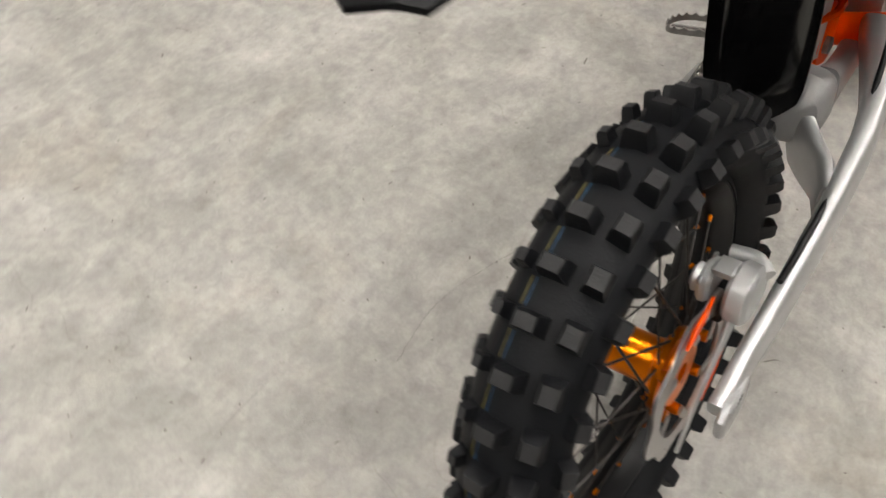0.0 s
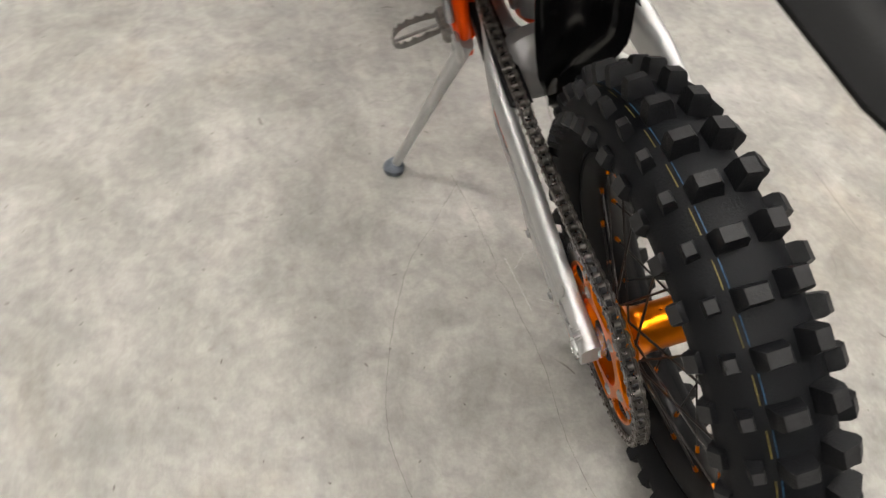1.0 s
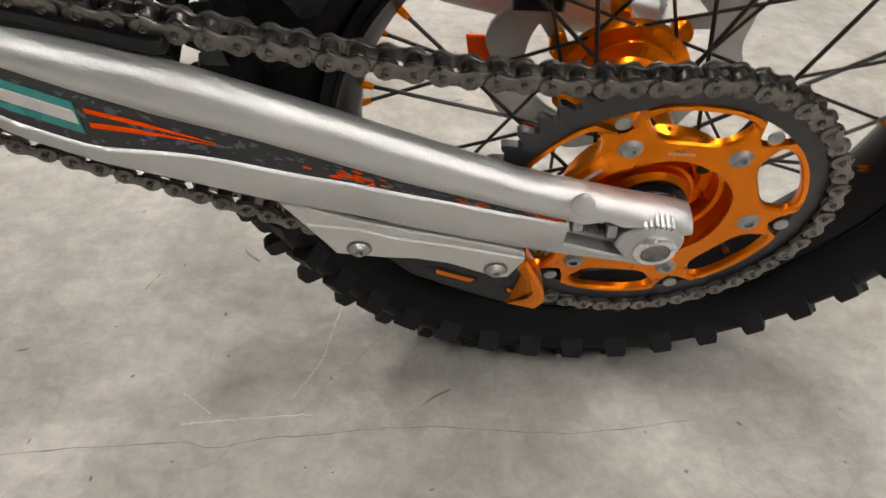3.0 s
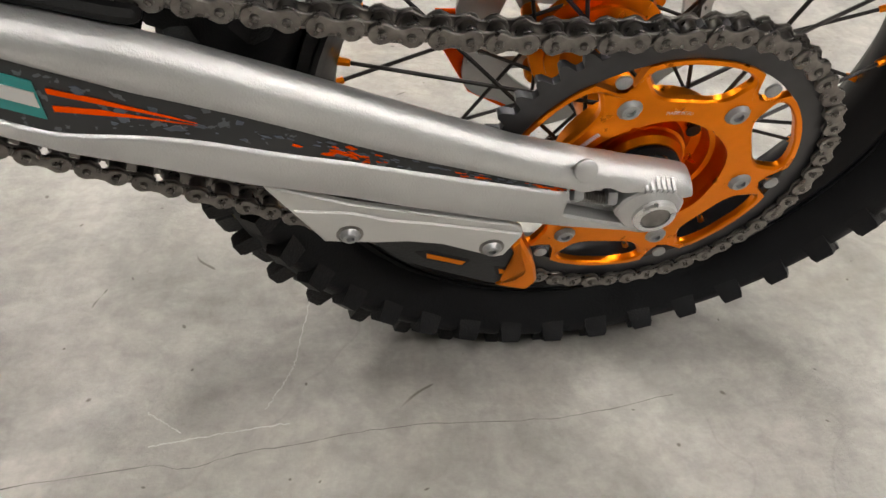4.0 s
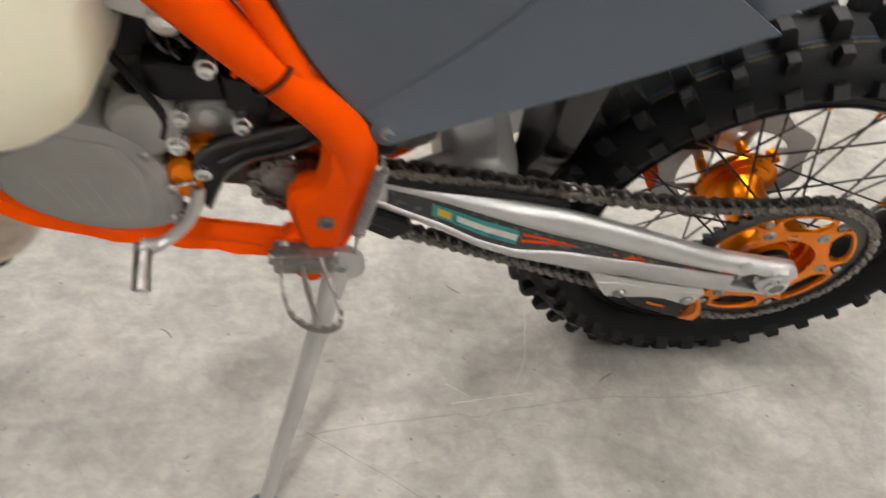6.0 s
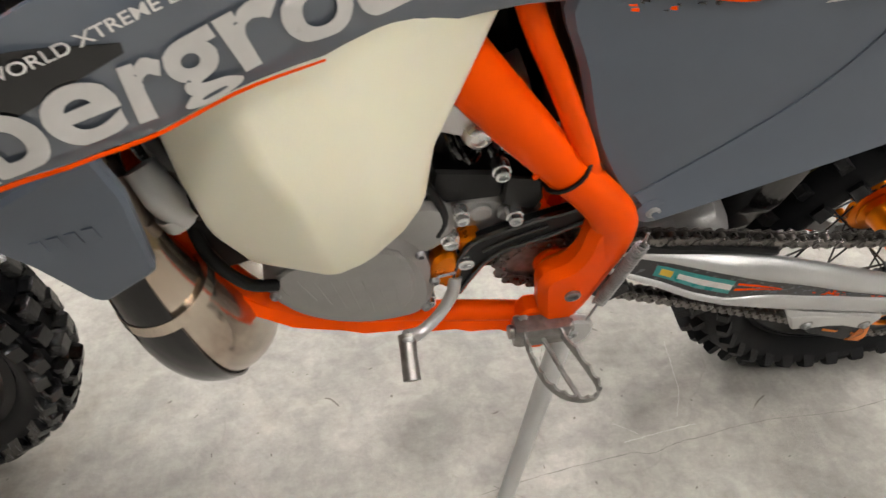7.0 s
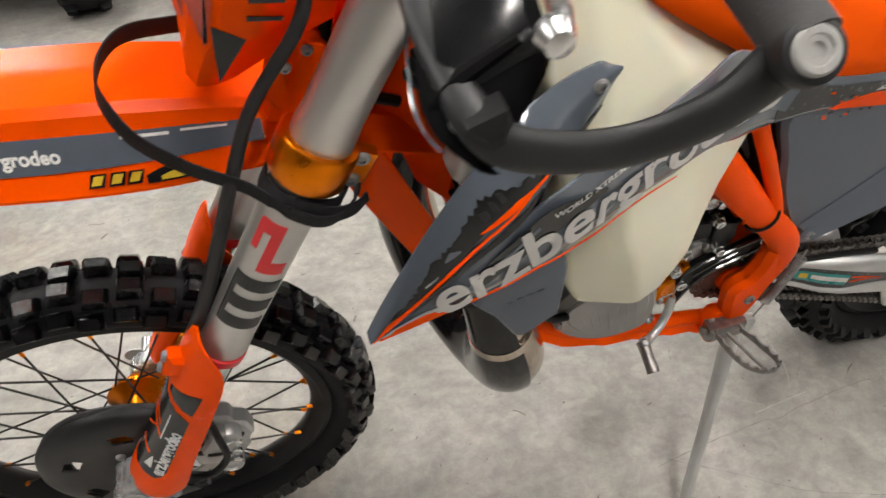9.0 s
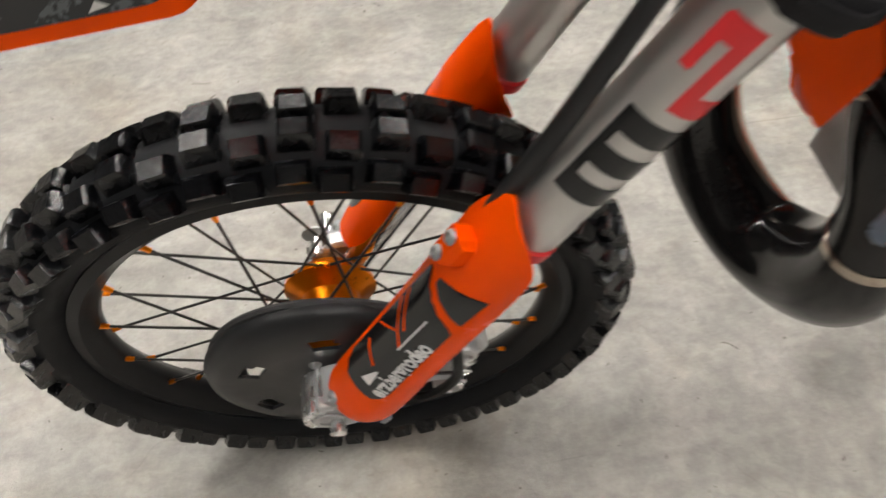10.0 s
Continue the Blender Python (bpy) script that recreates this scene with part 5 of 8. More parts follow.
# carburettor side: throttle body, black box and hoses
bm = bmesh.new()
prism(bm, rounded([(0.712, 0.325), (0.648, 0.3155), (0.646, 0.281), (0.700, 0.279), (0.715, 0.29)], 0.003), 0.060, 0.092, 0.003)
ecu = part("control_box", bm, BLACK, engine, "black electronics box")
bm = bmesh.new()
prism(bm, rounded([(0.647, 0.3145), (0.6135, 0.3075), (0.6075, 0.277), (0.6135, 0.262), (0.646, 0.275)], 0.003), 0.066, 0.096, 0.002)
part("box_lid", bm, BLACK, ecu)
for k, (x, z) in enumerate(((0.700, 0.342), (0.682, 0.348), (0.668, 0.338), (0.69, 0.333))):
    bm = bmesh.new()
    tube(bm, [(x, 0.07, z + 0.012), (x - 0.006, 0.086, z), (x - 0.014, 0.082, z - 0.012), (x - 0.026, 0.07, z - 0.004)], 0.0042 - 0.0004 * k, 8, 12)
    part("hose", bm, BLACK_GLOSS, engine, "short black hose")
bm = bmesh.new()
lathe(bm, [(0.010, 0), (0.010, 0.006), (0.007, 0.007), (0.007, 0.012), (0.002, 0.013)], 18, pose(0.645, 0.078, 0.343))
part("hose_end", bm, ALU_BRIGHT, engine, "bright hose end fitting")
bm = bmesh.new()
tube(bm, [(0.606, 0.03, 0.43), (0.590, 0.055, 0.40), (0.576, 0.06, 0.365)], [0.020, 0.022, 0.018], 18, 8)
part("shock_reservoir", bm, ALU, engine, "bright shock reservoir")
bm = bmesh.new()
tube(bm, [(0.78, 0.02, 0.31), (0.70, 0.03, 0.335), (0.62, 0.03, 0.36)], 0.032, 16)
tube(bm, [(0.735, 0.06, 0.275), (0.70, 0.068, 0.28), (0.665, 0.06, 0.272)], 0.015, 10, 8)
part("throttle_body", bm, ALU, engine)
for r, pts in ((0.006, [(0.74, 0.07, 0.36), (0.70, 0.085, 0.375), (0.65, 0.07, 0.35)]), (0.005, [(0.735, 0.08, 0.30), (0.715, 0.095, 0.285), (0.705, 0.09, 0.265), (0.697, 0.09, 0.245)]),
               (0.006, [(0.925, 0.05, 0.33), (0.915, 0.10, 0.27), (0.885, 0.117, 0.228), (0.855, 0.116, 0.215)]), (0.0045, [(0.585, 0.085, 0.318), (0.60, 0.09, 0.305), (0.625, 0.085, 0.295)])):
    bm = bmesh.new()
    tube(bm, pts, r, 10, 18)
    part("hose", bm, BLACK, engine, "black rubber hose")
bm = bmesh.new()
prism(bm, rounded([(0.735, 0.385), (0.722, 0.412), (0.697, 0.405), (0.678, 0.386), (0.6695, 0.370), (0.679, 0.3595), (0.694, 0.371)], 0.005), 0.088, 0.098, 0.002)
mount = part("head_bracket", bm, ALU, engine, "aluminium engine head bracket")
bm = bmesh.new()
lathe(bm, [(0.0125, -0.002), (0.0125, 0.004), (0.0105, 0.007), (0.0075, 0.008), (0.0068, 0.005), (0.0003, 0.005)], 20, pose(0.6805, 0.099, 0.3745))
part("flange_bolt", bm, ALU_BRIGHT, mount, "bright flange bolt")
bm = bmesh.new()
loft(bm, [((0.972, 0.105, 0.66), 0.018, 0.014, (1, 0, 0.2)), ((0.976, 0.105, 0.652), 0.026, 0.022, (1, 0, 0.2)), ((0.99, 0.105, 0.59), 0.027, 0.024, (1, 0, 0.2)), ((1.004, 0.105, 0.53), 0.027, 0.024, (1, 0, 0.2))], 20, 3.2)
part("end_tank", bm, ALU_FLAT, engine, "bright radiator end tank")
for k, pts in enumerate(([(1.075, 0.10, 0.74), (1.04, 0.12, 0.72), (0.99, 0.115, 0.685), (0.955, 0.10, 0.66)], [(1.08, 0.09, 0.72), (1.04, 0.11, 0.70), (1.0, 0.11, 0.672), (0.965, 0.10, 0.64)], [(1.07, 0.08, 0.69), (1.03, 0.1, 0.678), (0.985, 0.10, 0.668), (0.95, 0.09, 0.66)], [(0.955, 0.115, 0.64), (0.96, 0.12, 0.60), (0.97, 0.12, 0.56)])):
    bm = bmesh.new()
    tube(bm, pts, 0.0052 - 0.0006 * k, 10, 18)
    part("hose", bm, BLACK, engine, "black rubber hose")
# coolant elbow by the radiator, and hoses filling the gaps
bm = bmesh.new()
tube(bm, [(0.945, 0.085, 0.355), (0.93, 0.10, 0.33), (0.915, 0.104, 0.312)], [0.014, 0.0155, 0.013], 14, 8)
tube(bm, [(0.928, 0.1, 0.318), (0.922, 0.102, 0.306)], 0.0165, 14)
part("coolant_elbow", bm, ALU, engine, "silver coolant elbow")
for r, pts in ((0.013, [(0.915, 0.10, 0.315), (0.895, 0.09, 0.335), (0.88, 0.06, 0.36)]), (0.012, [(0.93, 0.07, 0.40), (0.91, 0.08, 0.34), (0.89, 0.085, 0.28), (0.87, 0.08, 0.24)]), (0.009, [(0.945, 0.08, 0.46), (0.93, 0.09, 0.40), (0.915, 0.09, 0.36)]),
               (0.004, [(0.735, 0.085, 0.33), (0.715, 0.1, 0.31), (0.70, 0.1, 0.27), (0.705, 0.1, 0.245)])):
    bm = bmesh.new()
    tube(bm, pts, r, 10, 18)
    part("hose", bm, BLACK, engine, "black rubber hose")
# dark bulk behind the details: added blocks that keep the floor from showing through
bm = bmesh.new()
box(bm, (0.10, 0.10, 0.20), pose(0.90, 0.03, 0.38, 0, 12, 0), 0.02)
box(bm, (0.075, 0.08, 0.11), pose(0.892, 0.055, 0.262, 0, 20, 0), 0.02)
box(bm, (0.07, 0.03, 0.05), pose(0.675, 0.04, 0.365, 0, 25, 0), 0.008)
box(bm, (0.06, 0.05, 0.09), pose(0.72, 0.045, 0.35, 0, 5, 0), 0.01)
box(bm, (0.20, 0.07, 0.22), pose(0.72, -0.02, 0.40, 0, 10, 0), 0.02)
box(bm, (0.16, 0.12, 0.20), pose(0.53, 0.0, 0.42, 0, 0, 0), 0.02)
part("gap_filler", bm, BLACK, engine, "black filler blocks added behind the engine details")

# gear lever
bm = bmesh.new()
tube(bm, [(0.684, 0.106, 0.180), (0.6865, 0.114, 0.166), (0.694, 0.121, 0.152), (0.705, 0.129, 0.142), (0.722, 0.138, 0.134), (0.737, 0.146, 0.139)], [0.007, 0.0066, 0.0062, 0.006, 0.0065, 0.009], 12, 24)
gear = part("gear_lever", bm, ALU, bike, "silver gear lever")
bm = bmesh.new()
tube(bm, [(0.737, 0.143, 0.139), (0.738, 0.16, 0.134), (0.738, 0.186, 0.124)], [0.0098, 0.0085, 0.009], 12)
tip = part("lever_tip", bm, STEEL, gear, "ribbed lever tip")
bolt(gear, 0.737, 0.15, 0.142)

# -- exhaust --
bm = bmesh.new()
EX = [(0.895, 0.0, 0.36), (0.955, 0.03, 0.385), (0.985, 0.075, 0.36), (0.966, 0.112, 0.285), (0.943, 0.12, 0.205), (0.928, 0.102, 0.138), (0.92, 0.06, 0.083), (0.935, 0.0, 0.058), (0.962, -0.06, 0.08),
      (0.988, -0.112, 0.13), (1.005, -0.142, 0.21), (1.0, -0.15, 0.30), (0.95, -0.15, 0.36), (0.8, -0.14, 0.39), (0.6, -0.14, 0.42)]
ER = [0.022, 0.025, 0.027, 0.032, 0.044, 0.052, 0.055, 0.053, 0.05, 0.047, 0.044, 0.039, 0.032, 0.025, 0.02]
tube(bm, EX, ER, 32, 100)
pipe = part("exhaust_pipe", bm, NICKEL, bike, "nickel expansion chamber with a carbon shield")
E8 = curve_pts([(*p, r) for p, r in zip(EX, ER)], 100)
bm = bmesh.new()
seg = E8[13:90]
g = []
for i, p in enumerate(seg):
    t = (Vector(seg[min(i + 1, len(seg) - 1)][:3]) - Vector(seg[max(i - 1, 0)][:3])).normalized()
    u = V(1, 0, 0) - t * t.x
    cut = -0.3
    half = math.acos(max(-0.95, min(0.4, cut / max(0.05, u.length)))) if u.length > 0.05 else 1.8
    half = min(half, 2.2)
    u.normalize()
    w = t.cross(u)
    c, rad = Vector(p[:3]), p[3] + 0.004
    g.append([c + (u * math.cos(half * (j / 14 - 1)) + w * math.sin(half * (j / 14 - 1))) * rad for j in range(29)])
mid = [Vector(p[:3]) for p in seg]
sheet(bm, g, 0.0025, lambda q: (Vector(q) - min(mid, key=lambda c: (c - Vector(q)).length)).normalized())
part("heat_shield", bm, CARBON, pipe, "glossy carbon heat shield")
bm = bmesh.new()
seg = E8[25:27]
tube(bm, [p[:3] for p in seg], [p[3] + 0.0052 for p in seg], 32)
part("clamp_band", bm, NICKEL, pipe, "wire clamp band")

# -- fuel tank: an outline with a rounded, tapering bulge --
TANK_LEVELS = [(0.289, 0.866, 0.130, 0.806, 0.145, 0.766, 0.105), (0.303, 0.878, 0.150, 0.804, 0.174, 0.757, 0.138), (0.318, 0.880, 0.156, 0.806, 0.180, 0.745, 0.146), (0.352, 0.899, 0.158, 0.816, 0.184, 0.731, 0.150), (0.410, 0.909, 0.156, 0.832, 0.184, 0.726, 0.145), (0.445, 0.914, 0.150, 0.847, 0.181, 0.706, 0.128),
               (0.515, 0.927, 0.149, 0.862, 0.169, 0.680, 0.116), (0.560, 0.933, 0.141, 0.870, 0.155, 0.674, 0.104), (0.612, 0.940, 0.120, 0.880, 0.130, 0.735, 0.092), (0.665, 0.949, 0.100, 0.890, 0.106, 0.800, 0.078), (0.735, 0.955, 0.080, 0.902, 0.086, 0.860, 0.062), (0.765, 0.940, 0.050, 0.904, 0.055, 0.876, 0.042)]
bm = bmesh.new()
rings = []
for z, xf, yf, xr, yr, xb, yb in TANK_LEVELS:
    half = [(xf + 0.006, 0.4 * yf), (xf - 0.006, yf), (xr, yr), (0.45 * xr + 0.55 * xb, 0.5 * yr + 0.5 * yb + 0.006), (xb, yb), (xb - 0.012, 0.4 * yb)]
    rings.append([bm.verts.new((x, y, z)) for x, y in half + [(x, -y) for x, y in half[::-1]]])
bridge(bm, rings)
tank = part("fuel_tank", bm, TANK, bike, "translucent cream plastic fuel tank", sharp=60)
soften = tank.modifiers.new("rounded edges", "BEVEL")
soften.width, soften.segments, soften.limit_method, soften.angle_limit = 0.011, 4, "ANGLE", radians(9)
bm = bmesh.new()
lathe(bm, [(0.034, 0), (0.036, 0.012), (0.03, 0.028), (0.012, 0.032)], 24, pose(0.90, 0, 0.765, 90, 0, 0))
part("tank_cap", bm, BLACK, tank, "black tank cap")

# -- shroud --
SX = [0.38, 0.5, 0.6, 0.67, 0.74, 0.8, 0.874, 0.946, 1.0, 1.14]
SY = [0.1165, 0.1165, 0.1168, 0.123, 0.140, 0.161, 0.184, 0.208, 0.217, 0.229]


def side_y(x):
    return float(np.interp(x, SX, SY))


LOW = [(1.138, 0.4515), (1.096, 0.4575), (1.052, 0.4655), (1.012, 0.473), (0.968, 0.484), (0.931, 0.489), (0.896, 0.492), (0.848, 0.506), (0.795, 0.512), (0.737, 0.511), (0.675, 0.511), (0.60, 0.509), (0.50, 0.508), (0.42, 0.535)]
HIGH = [(1.139, 0.4535), (1.10, 0.476), (1.050, 0.513), (0.998, 0.553), (0.943, 0.582), (0.895, 0.596), (0.848, 0.611), (0.802, 0.628), (0.760, 0.642), (0.700, 0.605), (0.615, 0.568), (0.565, 0.558), (0.50, 0.555), (0.42, 0.574)]
lo, hi = curve_pts(LOW, 60), curve_pts(HIGH, 60)
bm = bmesh.new()
g = []
for a, b in zip(lo, hi):
    row = []
    for j in range(7):
        f = j / 6
        p = a + (b - a) * f
        row.append((p[0], side_y(p[0]) - 0.006 * max(0, f - 0.7) / 0.3 - 0.004 * max(0, 0.12 - f) / 0.12, p[1]))
    g.append(row)
sheet(bm, g, 0.003, lambda p: (0, 1, 0))
shroud = part("tank_shroud", bm, GREY_GLOSS, bike, "slate grey shroud with white lettering and orange stripes")
UP = [(0.856, 0.631), (0.90, 0.643), (0.938, 0.645), (0.982, 0.638), (1.025, 0.613), (1.065, 0.568), (1.10, 0.520), (1.125, 0.483), (1.1395, 0.459)]
DN = [(0.8555, 0.628), (0.883, 0.605), (0.913, 0.588), (0.952, 0.582), (0.992, 0.561), (1.035, 0.527), (1.075, 0.498), (1.115, 0.471), (1.139, 0.4565)]
UPY = [0.111, 0.131, 0.148, 0.17, 0.191, 0.203, 0.214, 0.223, 0.2295]
DNY = [0.110, 0.130, 0.150, 0.182, 0.214, 0.220, 0.224, 0.228, 0.2305]
up3 = curve_pts([(p[0], y, p[1]) for p, y in zip(UP, UPY)], 40)
dn3 = curve_pts([(p[0], y, p[1]) for p, y in zip(DN, DNY)], 40)


def blade(s, f, out=0.0):
    """A place on the spiked front blade: s from its ear to its tip, f from the lower to the upper edge."""
    i = min(38.999, s * 39)
    k = int(i)
    a = dn3[k] + (dn3[k + 1] - dn3[k]) * (i - k)
    b = up3[k] + (up3[k + 1] - up3[k]) * (i - k)
    p = a + (b - a) * f
    return V(p[0] + out * 0.2, p[1] + 0.004 * math.sin(math.pi * min(1, f)) - 0.007 * max(0, f - 0.8) / 0.2 + out, p[2] + out * 0.2)


bm = bmesh.new()
sheet(bm, [[blade(i / 40, j / 8) for j in range(9)] for i in range(41)], 0.003, lambda p: (0, 1, 0.2))
part("shroud_blade", bm, GREY_GLOSS, shroud, "pointed grey blade with black and orange stripes")
screw = blade(0.13, 0.62, 0.0015)
bolt(shroud, screw.x, screw.y, screw.z, True)


def blade_field(rows, material, label, out=0.0016, n=30, ragged=0.0):
    """A sticker or painted shadow on the blade from rows of (s, lower f, upper f); ragged roughens its upper edge."""
    ss, f0, f1 = zip(*rows)
    bm = bmesh.new()
    g = []
    for i in range(n + 1):
        s_ = ss[0] + (ss[-1] - ss[0]) * i / n
        a, b = float(np.interp(s_, ss, f0)), float(np.interp(s_, ss, f1))
        b += ragged * random.uniform(-1.6, 1.0) * min(1, (b - a) * 6)
        g.append([blade(s_, a + (b - a) * j / 8, out) for j in range(9)])
    sheet(bm, g, 0.0006, lambda p: (0, 1, 0.2))
    part("decal", bm, material, shroud, label)


blade_field([(0.36, 0.06, 0.10), (0.45, 0.24, 0.46), (0.49, 0.34, 0.62), (0.51, 0.38, 0.76), (0.55, 0.40, 0.79), (0.58, 0.36, 0.70), (0.64, 0.34, 0.66), (0.68, 0.35, 0.74), (0.72, 0.36, 0.62), (0.80, 0.44, 0.56), (0.86, 0.60, 0.66)], BLACK_DECAL, "black sticker field with a ragged edge", n=64, ragged=0.05)
# shadow under the ear's lower edge, painted on as a black band
blade_field([(0.14, 0.0, 0.02), (0.22, 0.0, 0.10), (0.30, 0.0, 0.13), (0.36, 0.0, 0.03)], BLACK_DECAL, "painted black shadow along the blade's lower edge")
blade_field([(0.42, 0.02, 0.06), (0.52, 0.02, 0.15), (0.62, 0.04, 0.17), (0.72, 0.05, 0.16), (0.82, 0.02, 0.06)], BLACK_DECAL, "black stripe of the sticker", n=40, ragged=0.02)
blade_field([(0.36, 0.03, 0.05), (0.44, 0.16, 0.23), (0.48, 0.22, 0.34), (0.55, 0.345, 0.405), (0.575, 0.415, 0.425)], ORANGE, "orange stripe", 0.0024)
blade_field([(0.45, 0.17, 0.19), (0.57, 0.235, 0.29), (0.66, 0.225, 0.31), (0.74, 0.215, 0.32), (0.81, 0.20, 0.38), (0.87, 0.16, 0.58), (0.93, 0.08, 0.56), (0.98, 0.05, 0.5)], ORANGE, "orange stripe", 0.0024)
blade_field([(0.375, 0.11, 0.13), (0.40, 0.30, 0.34), (0.43, 0.52, 0.55)], SILVER_INK, "thin pale line", 0.0022, 8)
for s0, w0 in ((0.495, 0.012), (0.518, 0.010), (0.540, 0.016)):
    blade_field([(s0, 0.47, 0.62), (s0 + w0, 0.50, 0.68)], GUARD_GREY, "dark slanted block of a badge", 0.0022, 4)
blade_field([(0.625, 0.44, 0.47), (0.645, 0.47, 0.60), (0.665, 0.52, 0.56)], GREY_GLOSS, "grey slash", 0.0022, 6)
blade_field([(0.70, 0.40, 0.43), (0.735, 0.46, 0.50)], SILVER_INK, "thin pale line", 0.0022, 6)


def on_side(x, z, out):
    return V(x, side_y(x) + out, z)


def side_strip(name, pts_lo, pts_hi, material, label, parent, out=0.0014, n=30, rows=3):
    a, b = curve_pts(pts_lo, n), curve_pts(pts_hi, n)
    bm = bmesh.new()
    sheet(bm, [[on_side(*(p + (q - p) * j / rows), out) for j in range(rows + 1)] for p, q in zip(a, b)], 0.0006, lambda p: (0, 1, 0))
    return part(name, bm, material, parent, label)


side_strip("decal", [(1.13, 0.4525), (1.096, 0.4580), (1.052, 0.4660), (1.012, 0.4735), (0.968, 0.4845), (0.931, 0.4895), (0.896, 0.4925), (0.848, 0.5065), (0.80, 0.512)], [(1.128, 0.4560), (1.096, 0.4625), (1.052, 0.4705), (1.012, 0.4775), (0.968, 0.4880), (0.931, 0.4925), (0.896, 0.4955), (0.848, 0.5090), (0.80, 0.5135)], ORANGE, "orange edge stripe", shroud)
side_strip("decal", [(1.128, 0.4565), (1.09, 0.4635), (1.062, 0.4695)], [(1.118, 0.4635), (1.086, 0.4755), (1.066, 0.477)], SILVER_INK, "pale wedge", shroud, 0.0012, 10)
side_strip("decal", [(1.118, 0.4590), (1.09, 0.4635), (1.07, 0.4675)], [(1.113, 0.4640), (1.089, 0.4715), (1.074, 0.4725)], ORANGE, "orange wedge", shroud, 0.0017, 10)
side_strip("decal", [(1.03, 0.484), (1.0, 0.505), (0.955, 0.53), (0.90, 0.552)], [(1.04, 0.503), (0.995, 0.545), (0.955, 0.568), (0.90, 0.558)], BLACK_DECAL, "black sticker field", shroud, 0.001, 16)
side_strip("decal", [(1.045, 0.487), (1.0, 0.522), (0.972, 0.545)], [(1.048, 0.49), (1.003, 0.526), (0.975, 0.549)], GREY, "thin grey line", shroud, 0.0015, 8)
side_strip("decal", [(0.80, 0.60), (0.755, 0.596), (0.72, 0.585)], [(0.795, 0.618), (0.755, 0.618), (0.725, 0.601)], BLACK_DECAL, "black sticker field", shroud, 0.001, 10)
side_strip("decal", [(0.805, 0.606), (0.785, 0.612)], [(0.80, 0.613), (0.775, 0.628)], ORANGE, "orange fleck", shroud, 0.0015, 4)
side_strip("decal", [(0.665, 0.52), (0.60, 0.52), (0.53, 0.522)], [(0.672, 0.572), (0.60, 0.548), (0.53, 0.54)], DARK_DECAL, "charcoal sticker with grey flecks", shroud, 0.001, 14)
side_strip("decal", [(0.59, 0.514), (0.545, 0.507), (0.495, 0.503), (0.45, 0.528), (0.405, 0.552)], [(0.575, 0.520), (0.54, 0.525), (0.497, 0.526), (0.44, 0.557), (0.405, 0.566)], ORANGE, "torn orange sticker", shroud, 0.0016, 20)
side_strip("decal", [(0.535, 0.528), (0.50, 0.528), (0.478, 0.538)], [(0.53, 0.532), (0.498, 0.537), (0.475, 0.545)], SILVER_INK, "pale torn sticker", shroud, 0.0014, 8)
side_strip("decal", [(0.445, 0.497), (0.37, 0.505)], [(0.443, 0.499), (0.37, 0.528)], SILVER_INK, "pale grey wedge", shroud, 0.0014, 8)
for k in range(34):
    x0, u = random.uniform(0.42, 0.60), random.uniform(-0.018, 0.02)
    z0 = float(np.interp(x0, [0.405, 0.495, 0.59], [0.559, 0.514, 0.517])) + u
    w, h = random.uniform(0.0015, 0.007), random.uniform(0.001, 0.0035)
    side_strip("decal", [(x0, z0), (x0 + w, z0 + 0.001)], [(x0 + 0.001, z0 + h), (x0 + w, z0 + h)], random.choice((BLACK_DECAL, BLACK_DECAL, ORANGE, GREY)), "ink fleck", shroud, 0.0021, 2, 1)
for k in range(16):
    x0, z0 = random.uniform(0.69, 0.79), random.uniform(0.575, 0.618)
    w, h = random.uniform(0.003, 0.014), random.uniform(0.0015, 0.005)
    side_strip("decal", [(x0, z0), (x0 + w, z0 + 0.004)], [(x0, z0 + h), (x0 + w, z0 + h + 0.003)], random.choice((BLACK_DECAL, ORANGE, GREY)), "ink fleck", shroud, 0.0017, 2, 1)
side_strip("decal", [(0.69, 0.548), (0.655, 0.53)], [(0.675, 0.578), (0.648, 0.56)], GREY, "plain grey emblem", shroud, 0.0013, 4)

BASE = curve_pts([(1.067, 0.462), (1.003, 0.481), (0.953, 0.4975), (0.916, 0.505), (0.882, 0.509), (0.824, 0.527), (0.778, 0.532), (0.730, 0.542), (0.668, 0.549)], 80)


def along(base, scale, out):
    seg = [0.0]
    for a, b in zip(base, base[1:]):
        seg.append(seg[-1] + math.hypot(*(b - a)[:2]))
    total = seg[-1]

    def place_at(tx, ty):
        s = tx * total
        k = min(max(int(np.searchsorted(seg, s)) - 1, 0), len(base) - 2)
        u = (s - seg[k]) / (seg[k + 1] - seg[k])
        p = base[k] + (base[k + 1] - base[k]) * u
        d = (base[k + 1] - base[k]) / (seg[k + 1] - seg[k])
        nx, nz = d[1], -d[0]
        if nz < 0:
            nx, nz = -nx, -nz
        h = (ty if ty > 0 else ty * 0.35) * total * scale
        return on_side(p[0] + nx * h, p[1] + nz * h, out)

    return place_at


decal_letters("lettering", "erzbergrodeo", along(BASE, 1.12, 0.0022), SILVER_INK, shroud, "large silver grey lettering", 0.022)
BASE2 = curve_pts([(0.960, 0.553), (0.928, 0.559), (0.89, 0.569), (0.852, 0.578), (0.812, 0.586), (0.782, 0.593)], 60)
decal_letters("lettering", "WORLD XTREME ENDURO SUPREME", along(BASE2, 1.0, 0.0022), WHITE, shroud, "small white lettering", 0.012)

